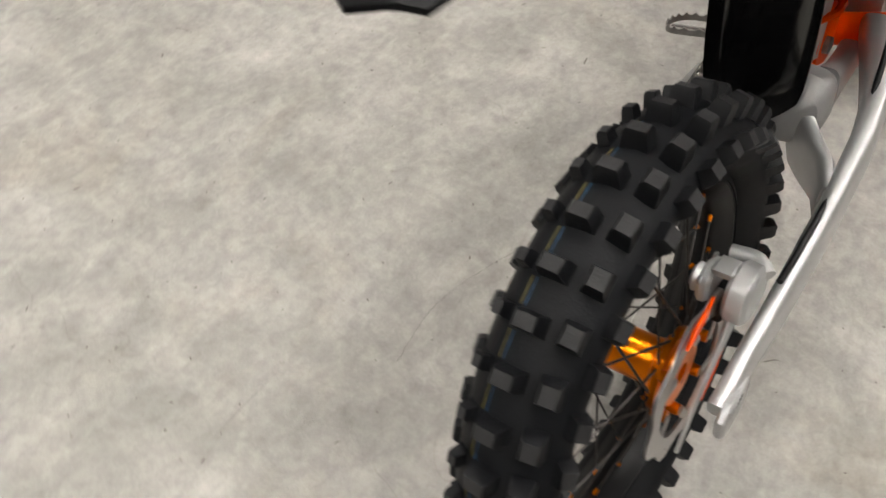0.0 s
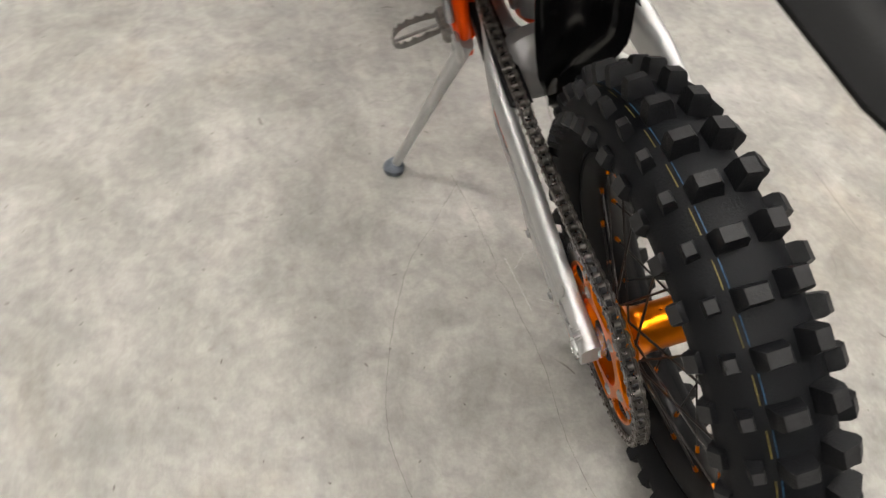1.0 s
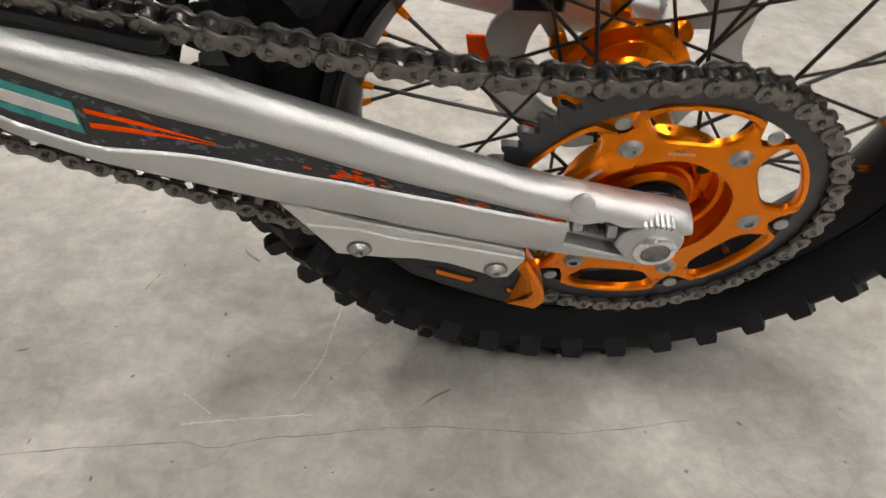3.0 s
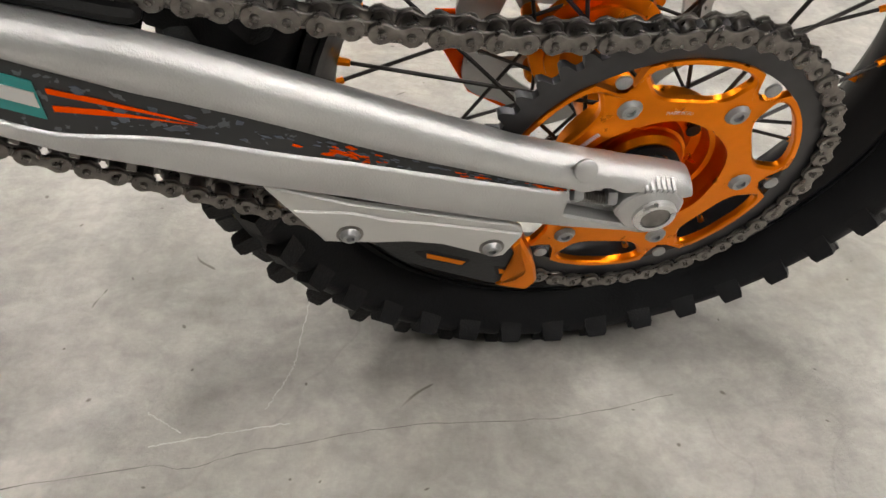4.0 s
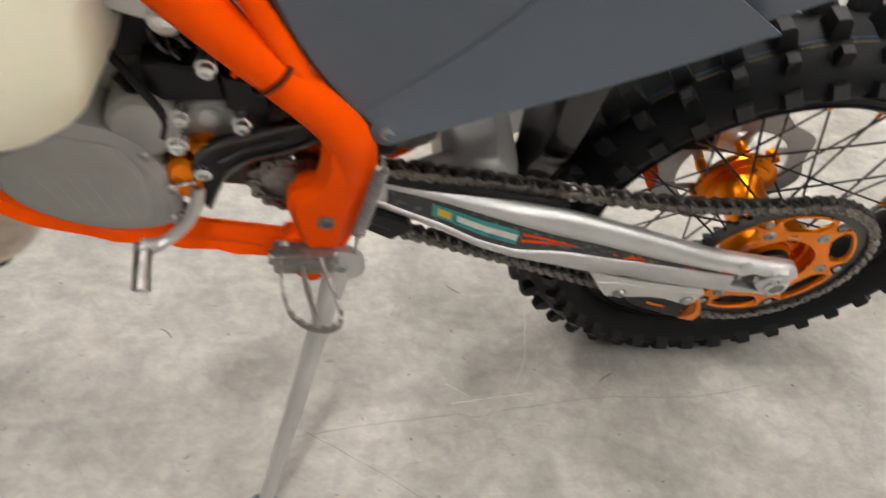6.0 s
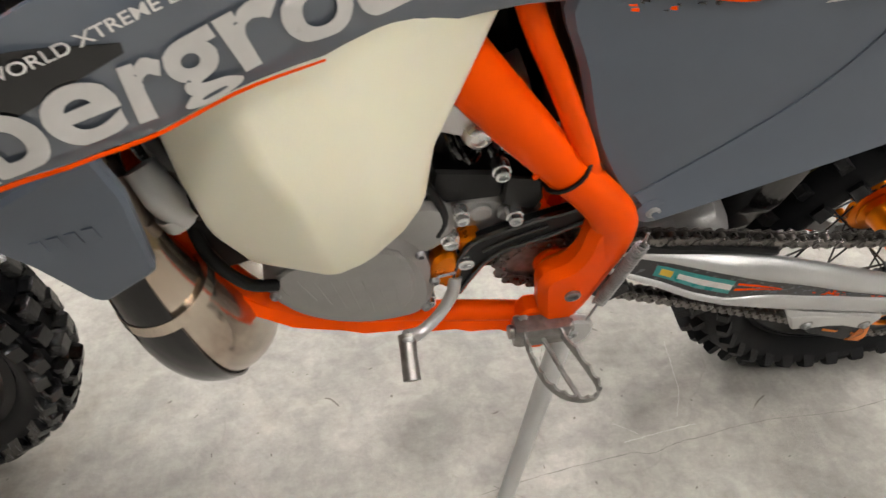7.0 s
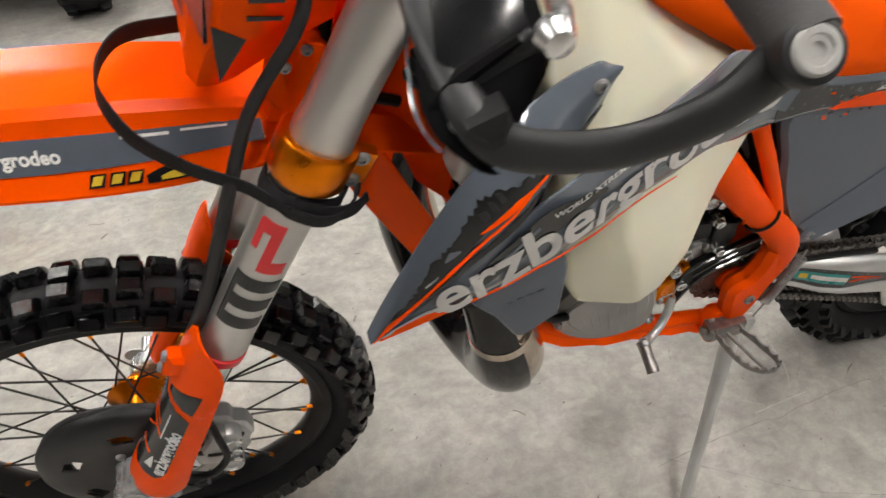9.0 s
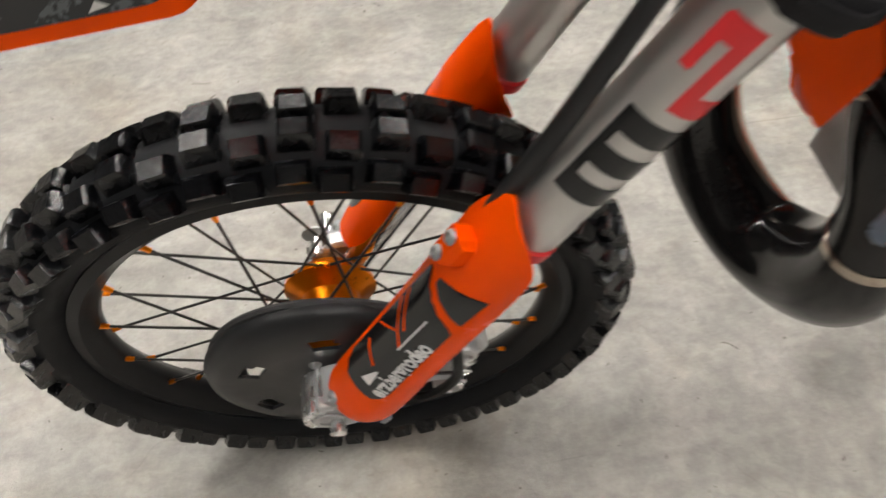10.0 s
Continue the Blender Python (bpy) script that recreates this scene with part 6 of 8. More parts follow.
# lower radiator wing and radiator
bm = bmesh.new()
prism(bm, rounded([(1.03, 0.432), (0.998, 0.392), (0.973, 0.346), (0.963, 0.342), (0.924, 0.372), (0.925, 0.45), (0.935, 0.49), (0.985, 0.46)], 0.006), 0.188, 0.2, 0.003)
wing = part("radiator_wing", bm, GREY, bike, "slate grey radiator wing")
for i in range(4):
    bm = bmesh.new()
    box(bm, (0.007, 0.001, 0.012), pose(0.985 - 0.011 * i, 0.2005, 0.412 + 0.003 * i, 0, 12, 0))
    part("raised_mark", bm, GREY, wing)
bm = bmesh.new()
box(bm, (0.035, 0.115, 0.21), pose(0.985, 0.125, 0.49, 0, -12, 0), 0.006)
rad = part("radiator", bm, BLACK, bike, "black radiator with aluminium end tanks")
for k in range(10):
    bm = bmesh.new()
    box(bm, (0.036, 0.1, 0.004), pose(0.994 - 0.0036 * (k - 5), 0.125, 0.40 + 0.018 * k, 0, 25, 0))
    part("fin", bm, BLACK, rad)
bm = bmesh.new()
prism(bm, rounded([(0.95, 0.50), (0.957, 0.60), (0.972, 0.628), (1.0, 0.622), (1.018, 0.54), (1.0, 0.45)], 0.012), 0.055, 0.10, 0.012)
part("end_tank", bm, ALU_BRIGHT, rad, "bright aluminium end tank")
# orange radiator guard: an outer wing and an inner plate on each side, with a gap between
def wing_plate(bm, pts, y, lean, s=1):
    """A thin moulded plate: its y grows by lean for each metre to the rear."""
    prism(bm, rounded(pts, 0.008), y, y + 0.006, 0.0015)
    for v in bm.verts:
        v.co.y = s * (v.co.y + lean * (1.06 - v.co.x))


OUTER = [(1.108, 0.565), (1.076, 0.520), (1.030, 0.424), (1.046, 0.352), (1.075, 0.398), (1.116, 0.468)]
INNER = [(1.082, 0.578), (1.062, 0.650), (1.020, 0.690), (0.985, 0.672), (0.990, 0.560), (1.006, 0.424), (1.040, 0.455)]
for s in (1, -1):
    bm = bmesh.new()
    wing_plate(bm, OUTER, 0.062, 0.5, s)
    if s > 0:
        louvre = part("radiator_louvre", bm, ORANGE, bike, "orange plastic radiator guard")
    else:
        part("guard_side", bm, ORANGE, louvre)
    bm = bmesh.new()
    wing_plate(bm, INNER, 0.030, 0.3, s)
    part("guard_inner", bm, ORANGE, louvre)
for x, z in ((1.030, 0.505), (1.018, 0.628), (1.046, 0.600)):
    bm = bmesh.new()
    lathe(bm, [(0.0058, 0), (0.0058, 0.0012)], 14, pose(x, 0.0358 + 0.3 * (1.06 - x), z))
    part("hole", bm, BLACK, louvre)
for r, pts in ((0.008, [(1.09, 0.03, 0.78), (1.05, 0.06, 0.68), (0.99, 0.075, 0.64), (0.95, 0.08, 0.60), (0.93, 0.09, 0.5)]), (0.006, [(1.1, 0.04, 0.76), (1.04, 0.08, 0.70), (0.98, 0.088, 0.66), (0.94, 0.09, 0.58)]),
               (0.011, [(1.03, 0.03, 0.60), (1.0, 0.065, 0.636), (0.975, 0.08, 0.632), (0.955, 0.085, 0.60)]), (0.004, [(1.11, 0.06, 0.80), (1.06, 0.09, 0.72), (1.0, 0.09, 0.67), (0.95, 0.085, 0.62)])):
    bm = bmesh.new()
    tube(bm, pts, r, 8, 20)
    part("cable", bm, BLACK, bike, "black control cable")

# -- seat, side panel, tail --
edge = curve_pts([(0.90, 0.74), (0.845, 0.685), (0.768, 0.633), (0.674, 0.58), (0.586, 0.548), (0.495, 0.542), (0.40, 0.568), (0.28, 0.60), (0.15, 0.61)], 40)
bm = bmesh.new()
rings = []
for i, p in enumerate(edge):
    u = i / 39
    w = 0.055 + 0.06 * math.sin(math.pi * min(1, 0.12 + u * 0.75)) ** 0.8
    top = 0.775 - 0.14 * min(1, u * 1.6) + 0.02 * max(0, u - 0.6)
    ring = [(w * 0.96, p[1]), (w, p[1] + 0.012), (w * 0.98, p[1] + 0.03), (w * 0.9, p[1] + (top - p[1]) * 0.75), (w * 0.66, top - 0.006), (w * 0.3, top), (-w * 0.3, top), (-w * 0.66, top - 0.006),
            (-w * 0.9, p[1] + (top - p[1]) * 0.75), (-w, p[1] + 0.02), (-w * 0.96, p[1])]
    rings.append([bm.verts.new((p[0], y, z)) for y, z in ring])
bridge(bm, rings)
seat = part("seat", bm, ORANGE_CLOTH, bike, "orange textured seat", sharp=60)
for k in range(4):
    i = 21 + 3 * k
    p = edge[i]
    u = i / 39
    w = 0.055 + 0.06 * math.sin(math.pi * min(1, 0.12 + u * 0.75)) ** 0.8
    top = 0.775 - 0.14 * min(1, u * 1.6) + 0.02 * max(0, u - 0.6)
    bm = bmesh.new()
    tube(bm, [(p[0], w * 0.93, p[1] + (top - p[1]) * 0.66), (p[0], w * 0.9, p[1] + (top - p[1]) * 0.75), (p[0], w * 0.66, top - 0.004), (p[0], w * 0.3, top + 0.001), (p[0], -w * 0.66, top - 0.004)], 0.005, 8)
    part("seat_rib", bm, ORANGE_CLOTH, seat, "sewn seat rib")
bm = bmesh.new()
prism(bm, closed_curve([(0.635, 0.512), (0.612, 0.44), (0.583, 0.362), (0.54, 0.29), (0.515, 0.268), (0.495, 0.272), (0.40, 0.312), (0.30, 0.352), (0.20, 0.40), (0.12, 0.45), (0.10, 0.54), (0.25, 0.57), (0.42, 0.56), (0.55, 0.53)], 4), 0.092, 0.114, 0.006)
panel = part("side_panel", bm, GREY, bike, "slate grey side panel")
bm = bmesh.new()
lo2 = curve_pts([(0.505, 0.268), (0.40, 0.31), (0.30, 0.352), (0.20, 0.40)], 16)
hi2 = curve_pts([(0.53, 0.295), (0.45, 0.365), (0.40, 0.42), (0.36, 0.50)], 16)
sheet(bm, [[(a[0] + (b[0] - a[0]) * j / 4, 0.1155 + 0.011 * (1 - j / 4), a[1] + (b[1] - a[1]) * j / 4) for j in range(5)] for a, b in zip(lo2, hi2)], 0.003, lambda p: (0, 1, 0))
part("lower_panel", bm, GREY, panel, "raised lower flank of the panel")
bm = bmesh.new()
lathe(bm, [(0.017, 0), (0.017, 0.006), (0.014, 0.008)], 20, pose(0.507, 0.114, 0.275))
part("boss", bm, GREY, panel)
bolt(panel, 0.507, 0.121, 0.275, True)
bm = bmesh.new()
prism(bm, closed_curve([(0.635, 0.512), (0.60, 0.40), (0.5, 0.28), (0.3, 0.35), (0.12, 0.45), (0.10, 0.54), (0.42, 0.545)], 4), -0.122, -0.10, 0.006)
part("right_panel", bm, GREY, panel)
bm = bmesh.new()
prism(bm, [(0.64, 0.50), (0.60, 0.36), (0.55, 0.31), (0.50, 0.40), (0.40, 0.40), (0.30, 0.45), (0.28, 0.52)], -0.098, 0.098, 0.01)
part("air_box", bm, BLACK, bike, "black air box")
# tail
bm = bmesh.new()
g = []
for x, w, z, drop in ((0.30, 0.084, 0.695, 0.03), (0.15, 0.083, 0.697, 0.02), (0.0, 0.082, 0.69, 0.015), (-0.117, 0.080, 0.675, 0.008), (-0.20, 0.059, 0.634, 0.006), (-0.255, 0.045, 0.611, 0.005), (-0.295, 0.034, 0.604, 0.005)):
    row = []
    for j in range(13):
        f = j / 6 - 1
        a = abs(f)
        row.append((x - 0.022 * (1 - a) * (1 if x < -0.28 else 0), w * f + 0.010 * max(0, -x) / 0.3, z - drop * max(0, a - 0.6) / 0.4 - (0.003 if a < 0.45 and x > -0.24 else 0)))
    g.append(row)
sheet(bm, g, 0.004, lambda p: (0, 0, 1))
tail = part("rear_mudguard", bm, TAIL_BLACK, bike, "matt black rear mudguard", sharp=25)
bm = bmesh.new()
box(bm, (0.06, 0.07, 0.02), pose(-0.06, 0, 0.664), 0.006)
part("tail_lamp", bm, BLACK_GLOSS, tail)

# -- front end: fork, wheel, brake --
front_tyre = tyre("front_tyre", FRONT_R, 0.040, 0.270, RUBBER, "black knobbly front tyre", WHEEL @ Matrix.Translation(AXLE_F))
KF = {k: knob_mesh(*v, RUBBER_NEW) for k, v in dict(pair=(0.0215, 0.029, 0.015), mid=(0.021, 0.029, 0.015), edge=(0.019, 0.028, 0.016)).items()}
knobs(front_tyre, 56, FRONT_R - 0.0165, [
    (2, 0, 0, 0.0115, 4, KF["pair"], 0.0), (2, 0, 0, -0.0115, -4, KF["pair"], 0.0), (2, 1, 0, 0.020, 18, KF["mid"], 0.004), (2, 1, 0, -0.020, -18, KF["mid"], 0.004),
    (2, 0, 0.1, 0.0335, 42, KF["edge"], 0.0155), (2, 0, 0.1, -0.0335, -42, KF["edge"], 0.0155), (2, 1, 0.2, 0.0365, 54, KF["edge"], 0.021), (2, 1, 0.2, -0.0365, -54, KF["edge"], 0.021)], RUBBER_NEW)
front_rim = rim("front_rim", 0.268, 0.046, RIM_BLACK, WHEEL @ Matrix.Translation(AXLE_F))
spokes(front_rim, 36, 0.248, ((0.039, 0.046), (-0.039, 0.046)))
bm = bmesh.new()
lathe(bm, [(0.011, 0.055), (0.034, 0.055), (0.040, 0.046), (0.053, 0.042), (0.054, 0.036), (0.044, 0.030), (0.034, 0.022), (0.032, 0.0), (0.034, -0.022), (0.044, -0.030), (0.054, -0.036), (0.053, -0.042), (0.038, -0.048), (0.032, -0.060), (0.011, -0.060)], 40,
      Matrix.Translation(AXLE_F), closed=True)
part("front_hub", bm, ORANGE_ANO, bike, "orange anodised front hub", WHEEL)
bm = bmesh.new()
lathe(bm, [(0.009, -0.14), (0.009, 0.14)], 16, Matrix.Translation(AXLE_F))
part("front_axle", bm, ALU_BRIGHT, bike, "", WHEEL)
bm = bmesh.new()
lathe(bm, [(0.011, 0.070), (0.020, 0.070), (0.022, 0.080), (0.026, 0.083), (0.026, 0.088), (0.022, 0.092), (0.011, 0.092)], 28, Matrix.Translation(AXLE_F), closed=True)
part("wheel_spacer", bm, ORANGE_ANO, bike, "orange anodised wheel spacer", WHEEL)
bm = bmesh.new()
lathe(bm, [(0.128, 0.058), (0.13, 0.06), (0.128, 0.063), (0.095, 0.063), (0.095, 0.058)], 64, Matrix.Translation(AXLE_F), closed=True)
front_disc = part("front_brake_disc", bm, DISC, bike, "steel front brake disc", WHEEL)


# disc guard: a dished dark cover with slots
def disc_guard():
    bm = bmesh.new()
    N = 96
    rad = [0.026, 0.05, 0.075, 0.082, 0.096, 0.104, 0.122, 0.134, 0.139]
    ys = [0.079, 0.079, 0.079, 0.08, 0.08, 0.08, 0.078, 0.072, 0.062]

    def is_open(i, j):
        if math.cos(2 * math.pi * (i + 0.5) / N) < -0.42:
            return True
        k = i / N * 6 % 1
        return j in (3, 4) and 0.30 < k < (0.62 if j == 3 else 0.52)
    top = {(i, j): bm.verts.new(AXLE_F + V(r * math.cos(2 * math.pi * i / N), ys[j], r * math.sin(2 * math.pi * i / N))) for i in range(N) for j, r in enumerate(rad)}
    bot = {(i, j): bm.verts.new(AXLE_F + V(r * math.cos(2 * math.pi * i / N), ys[j] - 0.004, r * math.sin(2 * math.pi * i / N))) for i in range(N) for j, r in enumerate(rad)}
    J = len(rad) - 1
    for i in range(N):
        k = (i + 1) % N
        for j in range(J):
            if is_open(i, j):
                continue
            bm.faces.new((top[i, j], top[k, j], top[k, j + 1], top[i, j + 1]))
            bm.faces.new((bot[i, j], bot[i, j + 1], bot[k, j + 1], bot[k, j]))
            for a, b, ni, nj in (((i, j), (k, j), i, j - 1), ((i, j + 1), (k, j + 1), i, j + 1), ((i, j), (i, j + 1), i - 1, j), ((k, j), (k, j + 1), i + 1, j)):
                if nj < 0 or nj >= J or is_open(ni % N, nj):
                    bm.faces.new((top[a], top[b], bot[b], bot[a]))
    return part("front_disc_guard", bm, GUARD_GREY, bike, "dark grey plastic disc guard with slots", WHEEL)


fdg = disc_guard()
bm = bmesh.new()
tube(bm, [AXLE_F + V(0.139 * math.cos(a), 0.066, 0.139 * math.sin(a)) for a in [radians(-114 + 228 * k / 50) for k in range(51)]], 0.0052, 8)
part("guard_rim", bm, GRIP, fdg, "", WHEEL)
for k in range(3):
    a = radians(70 + 120 * k)
    bolt(fdg, AXLE_F.x + 0.05 * math.cos(a), 0.079, AXLE_F.z + 0.05 * math.sin(a))
LEG_XS = {1: 0.022, -1: 0.004}
LEG_X = LEG_XS[1]
LEG_Y = {1: 0.105, -1: -0.078}


def fork_leg(s):
    """One upside-down fork leg in the steering head's own frame."""
    lx, y = LEG_XS[s], LEG_Y[s]
    H = TURN @ HEAD

    def turned(prof, mat_, name, parent, label=""):
        bm = bmesh.new()
        lathe(bm, prof, 36, pose(lx, y, 0, 90, 0, 0))
        return part(name, bm, mat_, parent, label)
    bm = bmesh.new()
    lathe(bm, [(0.0265, -0.297), (0.0278, -0.292), (0.0278, -0.268), (0.0268, -0.263), (0.0285, -0.06), (0.0295, 0.0), (0.0295, 0.03), (0.0275, 0.05), (0.0275, 0.235), (0.024, 0.245)], 40, pose(lx, y, 0, 90, 0, 0))
    leg = part("fork_leg", bm, FORK, bike, "silver upside-down fork leg with an orange guard", H)
    turned([(0.0275, -0.311), (0.0292, -0.309), (0.0292, -0.298), (0.0268, -0.296)], RED, "dust_seal", leg, "red dust seal ring")
    turned([(0.024, -0.63), (0.024, -0.311)], CHROME, "stanchion", leg, "polished inner fork tube")
    # axle lug
    bm = bmesh.new()
    ax_ = HEAD.inverted() @ AXLE_F
    prism(bm, closed_curve([(lx - 0.024, -0.592), (lx + 0.022, -0.598), (lx + 0.046, -0.618), (lx + 0.050, -0.648), (lx + 0.038, -0.674), (lx + 0.008, -0.672), (lx - 0.018, -0.645)], 3), y - (0.025 if s > 0 else 0.012), y + (0.025 if s > 0 else 0.012), 0.005)
    lug = part("axle_lug", bm, ALU, leg, "bright axle lug with pinch bolts")
    for k in range(5):
        bm = bmesh.new()
        box(bm, (0.016, 0.054 if s > 0 else 0.028, 0.0075), pose(lx + 0.047 - 0.0016 * (k - 2) ** 2, y, -0.619 - 0.0115 * k, 0, 20 - 14 * k, 0), 0.002)
        part("pinch_rib", bm, ALU_BRIGHT, lug)
    bm = bmesh.new()
    lathe(bm, [(0.016, 0.0), (0.016, 0.002), (0.013, 0.003), (0.010, 0.003), (0.010, 0.001), (0.0005, 0.001)], 24, pose(ax_.x, y + s * 0.026, ax_.z, 0, 0, 0 if s > 0 else 180))
    part("axle_nut", bm, ALU, lug)
    # guard: a shell round the front and outer side
    bm = bmesh.new()
    g = []
    prof = [(-0.262, 0.0400, 8, 16), (-0.272, 0.041, -4, 38), (-0.286, 0.042, -16, 66), (-0.304, 0.0425, -26, 88), (-0.325, 0.0425, -36, 98), (-0.365, 0.0415, -36, 106), (-0.445, 0.0405, -26, 115), (-0.515, 0.0415, -18, 120), (-0.575, 0.0435, -12, 130), (-0.602, 0.043, 0, 132), (-0.619, 0.038, 18, 124)]
    if s < 0:
        prof = [(-0.258, 0.040, -12, -2), (-0.275, 0.0405, -42, 8), (-0.300, 0.041, -82, 16), (-0.335, 0.0415, -132, 28), (-0.365, 0.0405, -128, 50), (-0.43, 0.040, -78, 80), (-0.50, 0.040, -62, 100), (-0.56, 0.040, -56, 100), (-0.59, 0.038, -40, 90)]
    prof = curve_pts(prof, 28)
    for z, r, a0, a1 in prof:
        row = []
        for j in range(15):
            a = radians(a0 + (a1 - a0) * j / 14)
            row.append((lx + r * math.cos(a), y + s * r * math.sin(a), z))
        g.append(row)
    cen = V(lx, y, 0)
    sheet(bm, g, 0.0025, lambda p: ((p[0] - cen.x) / 0.036, (p[1] - cen.y) / 0.036, 0))
    guard = part("fork_guard", bm, ORANGE, leg, "orange plastic fork guard")

    def on_guard(z, a, out=0.001):
        r = float(np.interp(-z, [-p[0] for p in prof], [p[1] for p in prof])) + out
        return V(lx + r * math.cos(a), y + s * r * math.sin(a), z)

    def guard_strip(z0, z1, a0, a1, m_, label, out=0.0012, skew=0.0):
        bm = bmesh.new()
        sheet(bm, [[on_guard(z0 + (z1 - z0) * i / 12 + skew * j / 6, radians(a0 + (a1 - a0) * j / 6), out) for j in range(7)] for i in range(13)], 0.0005, lambda p: ((p[0] - cen.x) / 0.036, (p[1] - cen.y) / 0.036, 0))
        part("decal", bm, m_, guard, label)

    def guard_poly(rows, m_, label, out=0.0012):
        bm = bmesh.new()
        sheet(bm, [[on_guard(z, radians(a0 + (a1 - a0) * j / 8), out) for j in range(9)] for z, a0, a1 in rows], 0.0005, lambda p: ((p[0] - cen.x) / 0.036, (p[1] - cen.y) / 0.036, 0))
        part("decal", bm, m_, guard, label)
    guard_poly([(-0.354, 72, 76), (-0.362, 42, 76), (-0.370, 16, 75), (-0.378, 18, 75), (-0.386, 34, 74), (-0.392, 56, 74), (-0.395, 70, 74)], BLACK_DECAL, "dark sticker corner")
    guard_poly([(-0.376, -6, -2), (-0.388, -8, 14), (-0.40, -9, 44), (-0.406, -9, 64), (-0.412, -9, 74), (-0.47, -10, 75), (-0.535, -6, 76), (-0.548, 2, 72), (-0.556, 14, 62)], BLACK_DECAL, "dark sticker field")
    for z0, z1, a0, a1, d in ((-0.415, -0.4185, -6, 30, -0.03), (-0.43, -0.433, -6, 40, -0.035), (-0.50, -0.503, 2, 34, -0.012), (-0.475, -0.478, -4, 22, 0.02)):
        guard_strip(z0, z1, a0, a1, ORANGE, "thin orange line", 0.0018, d)
    guard_strip(-0.415, -0.47, 40, 42.5, WHITE, "thin white line", 0.0018)
    if s > 0:
        decal_letters("lettering", "erzbergrodeo", lambda tx, ty: on_guard(-0.545 + tx * 0.105, radians(72) - ty * 0.105 * 1.25 / 0.041, 0.002), WHITE, guard, "small white lettering", 0.035)
        guard_poly([(-0.538, 33, 48), (-0.530, 36, 47), (-0.522, 39, 46), (-0.515, 42, 44)], WHITE, "small pale emblem", 0.002)
    for z, a in ((-0.607, 118), (-0.604, 24)):
        p = on_guard(z, radians(a), 0.0)
        q = V(p.x - cen.x, p.y - cen.y, 0).to_track_quat("Y", "Z").to_matrix().to_4x4()
        place("bolt", M_BOLT, guard, "", Matrix.Translation(p) @ q)
    # clip that holds the brake hose
    if s > 0:
        bm = bmesh.new()
        c = on_guard(-0.33, radians(8), 0.004)
        box(bm, (0.024, 0.026, 0.034), Matrix.Translation(c) @ pose(0, 0, 0, 0, 0, s * 8), 0.006)
        clip = part("hose_clip", bm, ORANGE, guard)
        for dz in (-0.011, 0.011):
            place("bolt", M_BOLT, clip, "", Matrix.Translation(c + V(0.012, s * 0.002, dz)) @ pose(0, 0, 0, 0, 0, -90))

    # tube stickers: three black bars and a red hooked shape
    def on_tube(z, a, out=0.0006):
        r = float(np.interp(-z, [0.0, 0.06, 0.28], [0.0295, 0.0285, 0.0268])) + out
        return V(lx + r * math.cos(a), y + s * r * math.sin(a), z)

    def tube_patch(z0, z1, a0, a1, m_, label):
        bm = bmesh.new()
        sheet(bm, [[on_tube(z0 + (z1 - z0) * i / 3, radians(a0 + (a1 - a0) * j / 10)) for j in range(11)] for i in range(4)], 0.0004, lambda p: ((p[0] - cen.x) / 0.03, (p[1] - cen.y) / 0.03, 0))
        part("decal", bm, m_, leg, label)
    for z in (-0.214, -0.1825, -0.151):
        tube_patch(z, z - 0.019, 28, 132, BLACK_DECAL, "black bar")
    tube_patch(-0.151, -0.233, 24, 38, BLACK_DECAL, "black bar")
    tube_patch(-0.122, -0.139, 76, 118, RED, "red bar")
    tube_patch(-0.075, -0.139, 62, 84, RED, "red bar")
    tube_patch(-0.070, -0.087, 34, 84, RED, "red bar")
    tube_patch(-0.072, -0.112, 30, 46, RED, "red bar")
    return leg


left_leg = fork_leg(1)
fork_leg(-1)
# lower clamp
H = TURN @ HEAD
bm = bmesh.new()
for s in (1, -1):
    lathe(bm, [(0.0296, -0.021), (0.036, -0.021), (0.038, -0.018), (0.038, 0.018), (0.036, 0.021), (0.0296, 0.021)], 36, pose(LEG_XS[s], LEG_Y[s], 0, 90, 0, 0), closed=True)
box(bm, (0.055, 0.14, 0.036), pose(0.005, 0, 0), 0.006)
clamp = part("lower_clamp", bm, ORANGE_ANO, bike, "orange anodised lower fork clamp", H)
for s in (1, -1):
    bm = bmesh.new()
    box(bm, (0.022, 0.02, 0.036), pose(LEG_XS[s] - 0.044, LEG_Y[s], 0), 0.003)
    part("pinch_block", bm, ORANGE_ANO, clamp)
    for z in (-0.011, 0.011):
        place("bolt", M_BOLT_BIG, clamp, "", pose(LEG_XS[s] - 0.040, LEG_Y[s] + s * 0.01, 1.2 * z, 0, 0, 0 if s > 0 else 180))
bm = bmesh.new()
for s in (1, -1):
    lathe(bm, [(0.0276, 0.19), (0.036, 0.19), (0.036, 0.222), (0.0276, 0.222)], 32, pose(LEG_XS[s], LEG_Y[s], 0, 90, 0, 0), closed=True)
box(bm, (0.055, 0.15, 0.03), pose(0.005, 0, 0.206), 0.006)
part("upper_clamp", bm, ORANGE_ANO, bike, "orange anodised upper fork clamp", H)
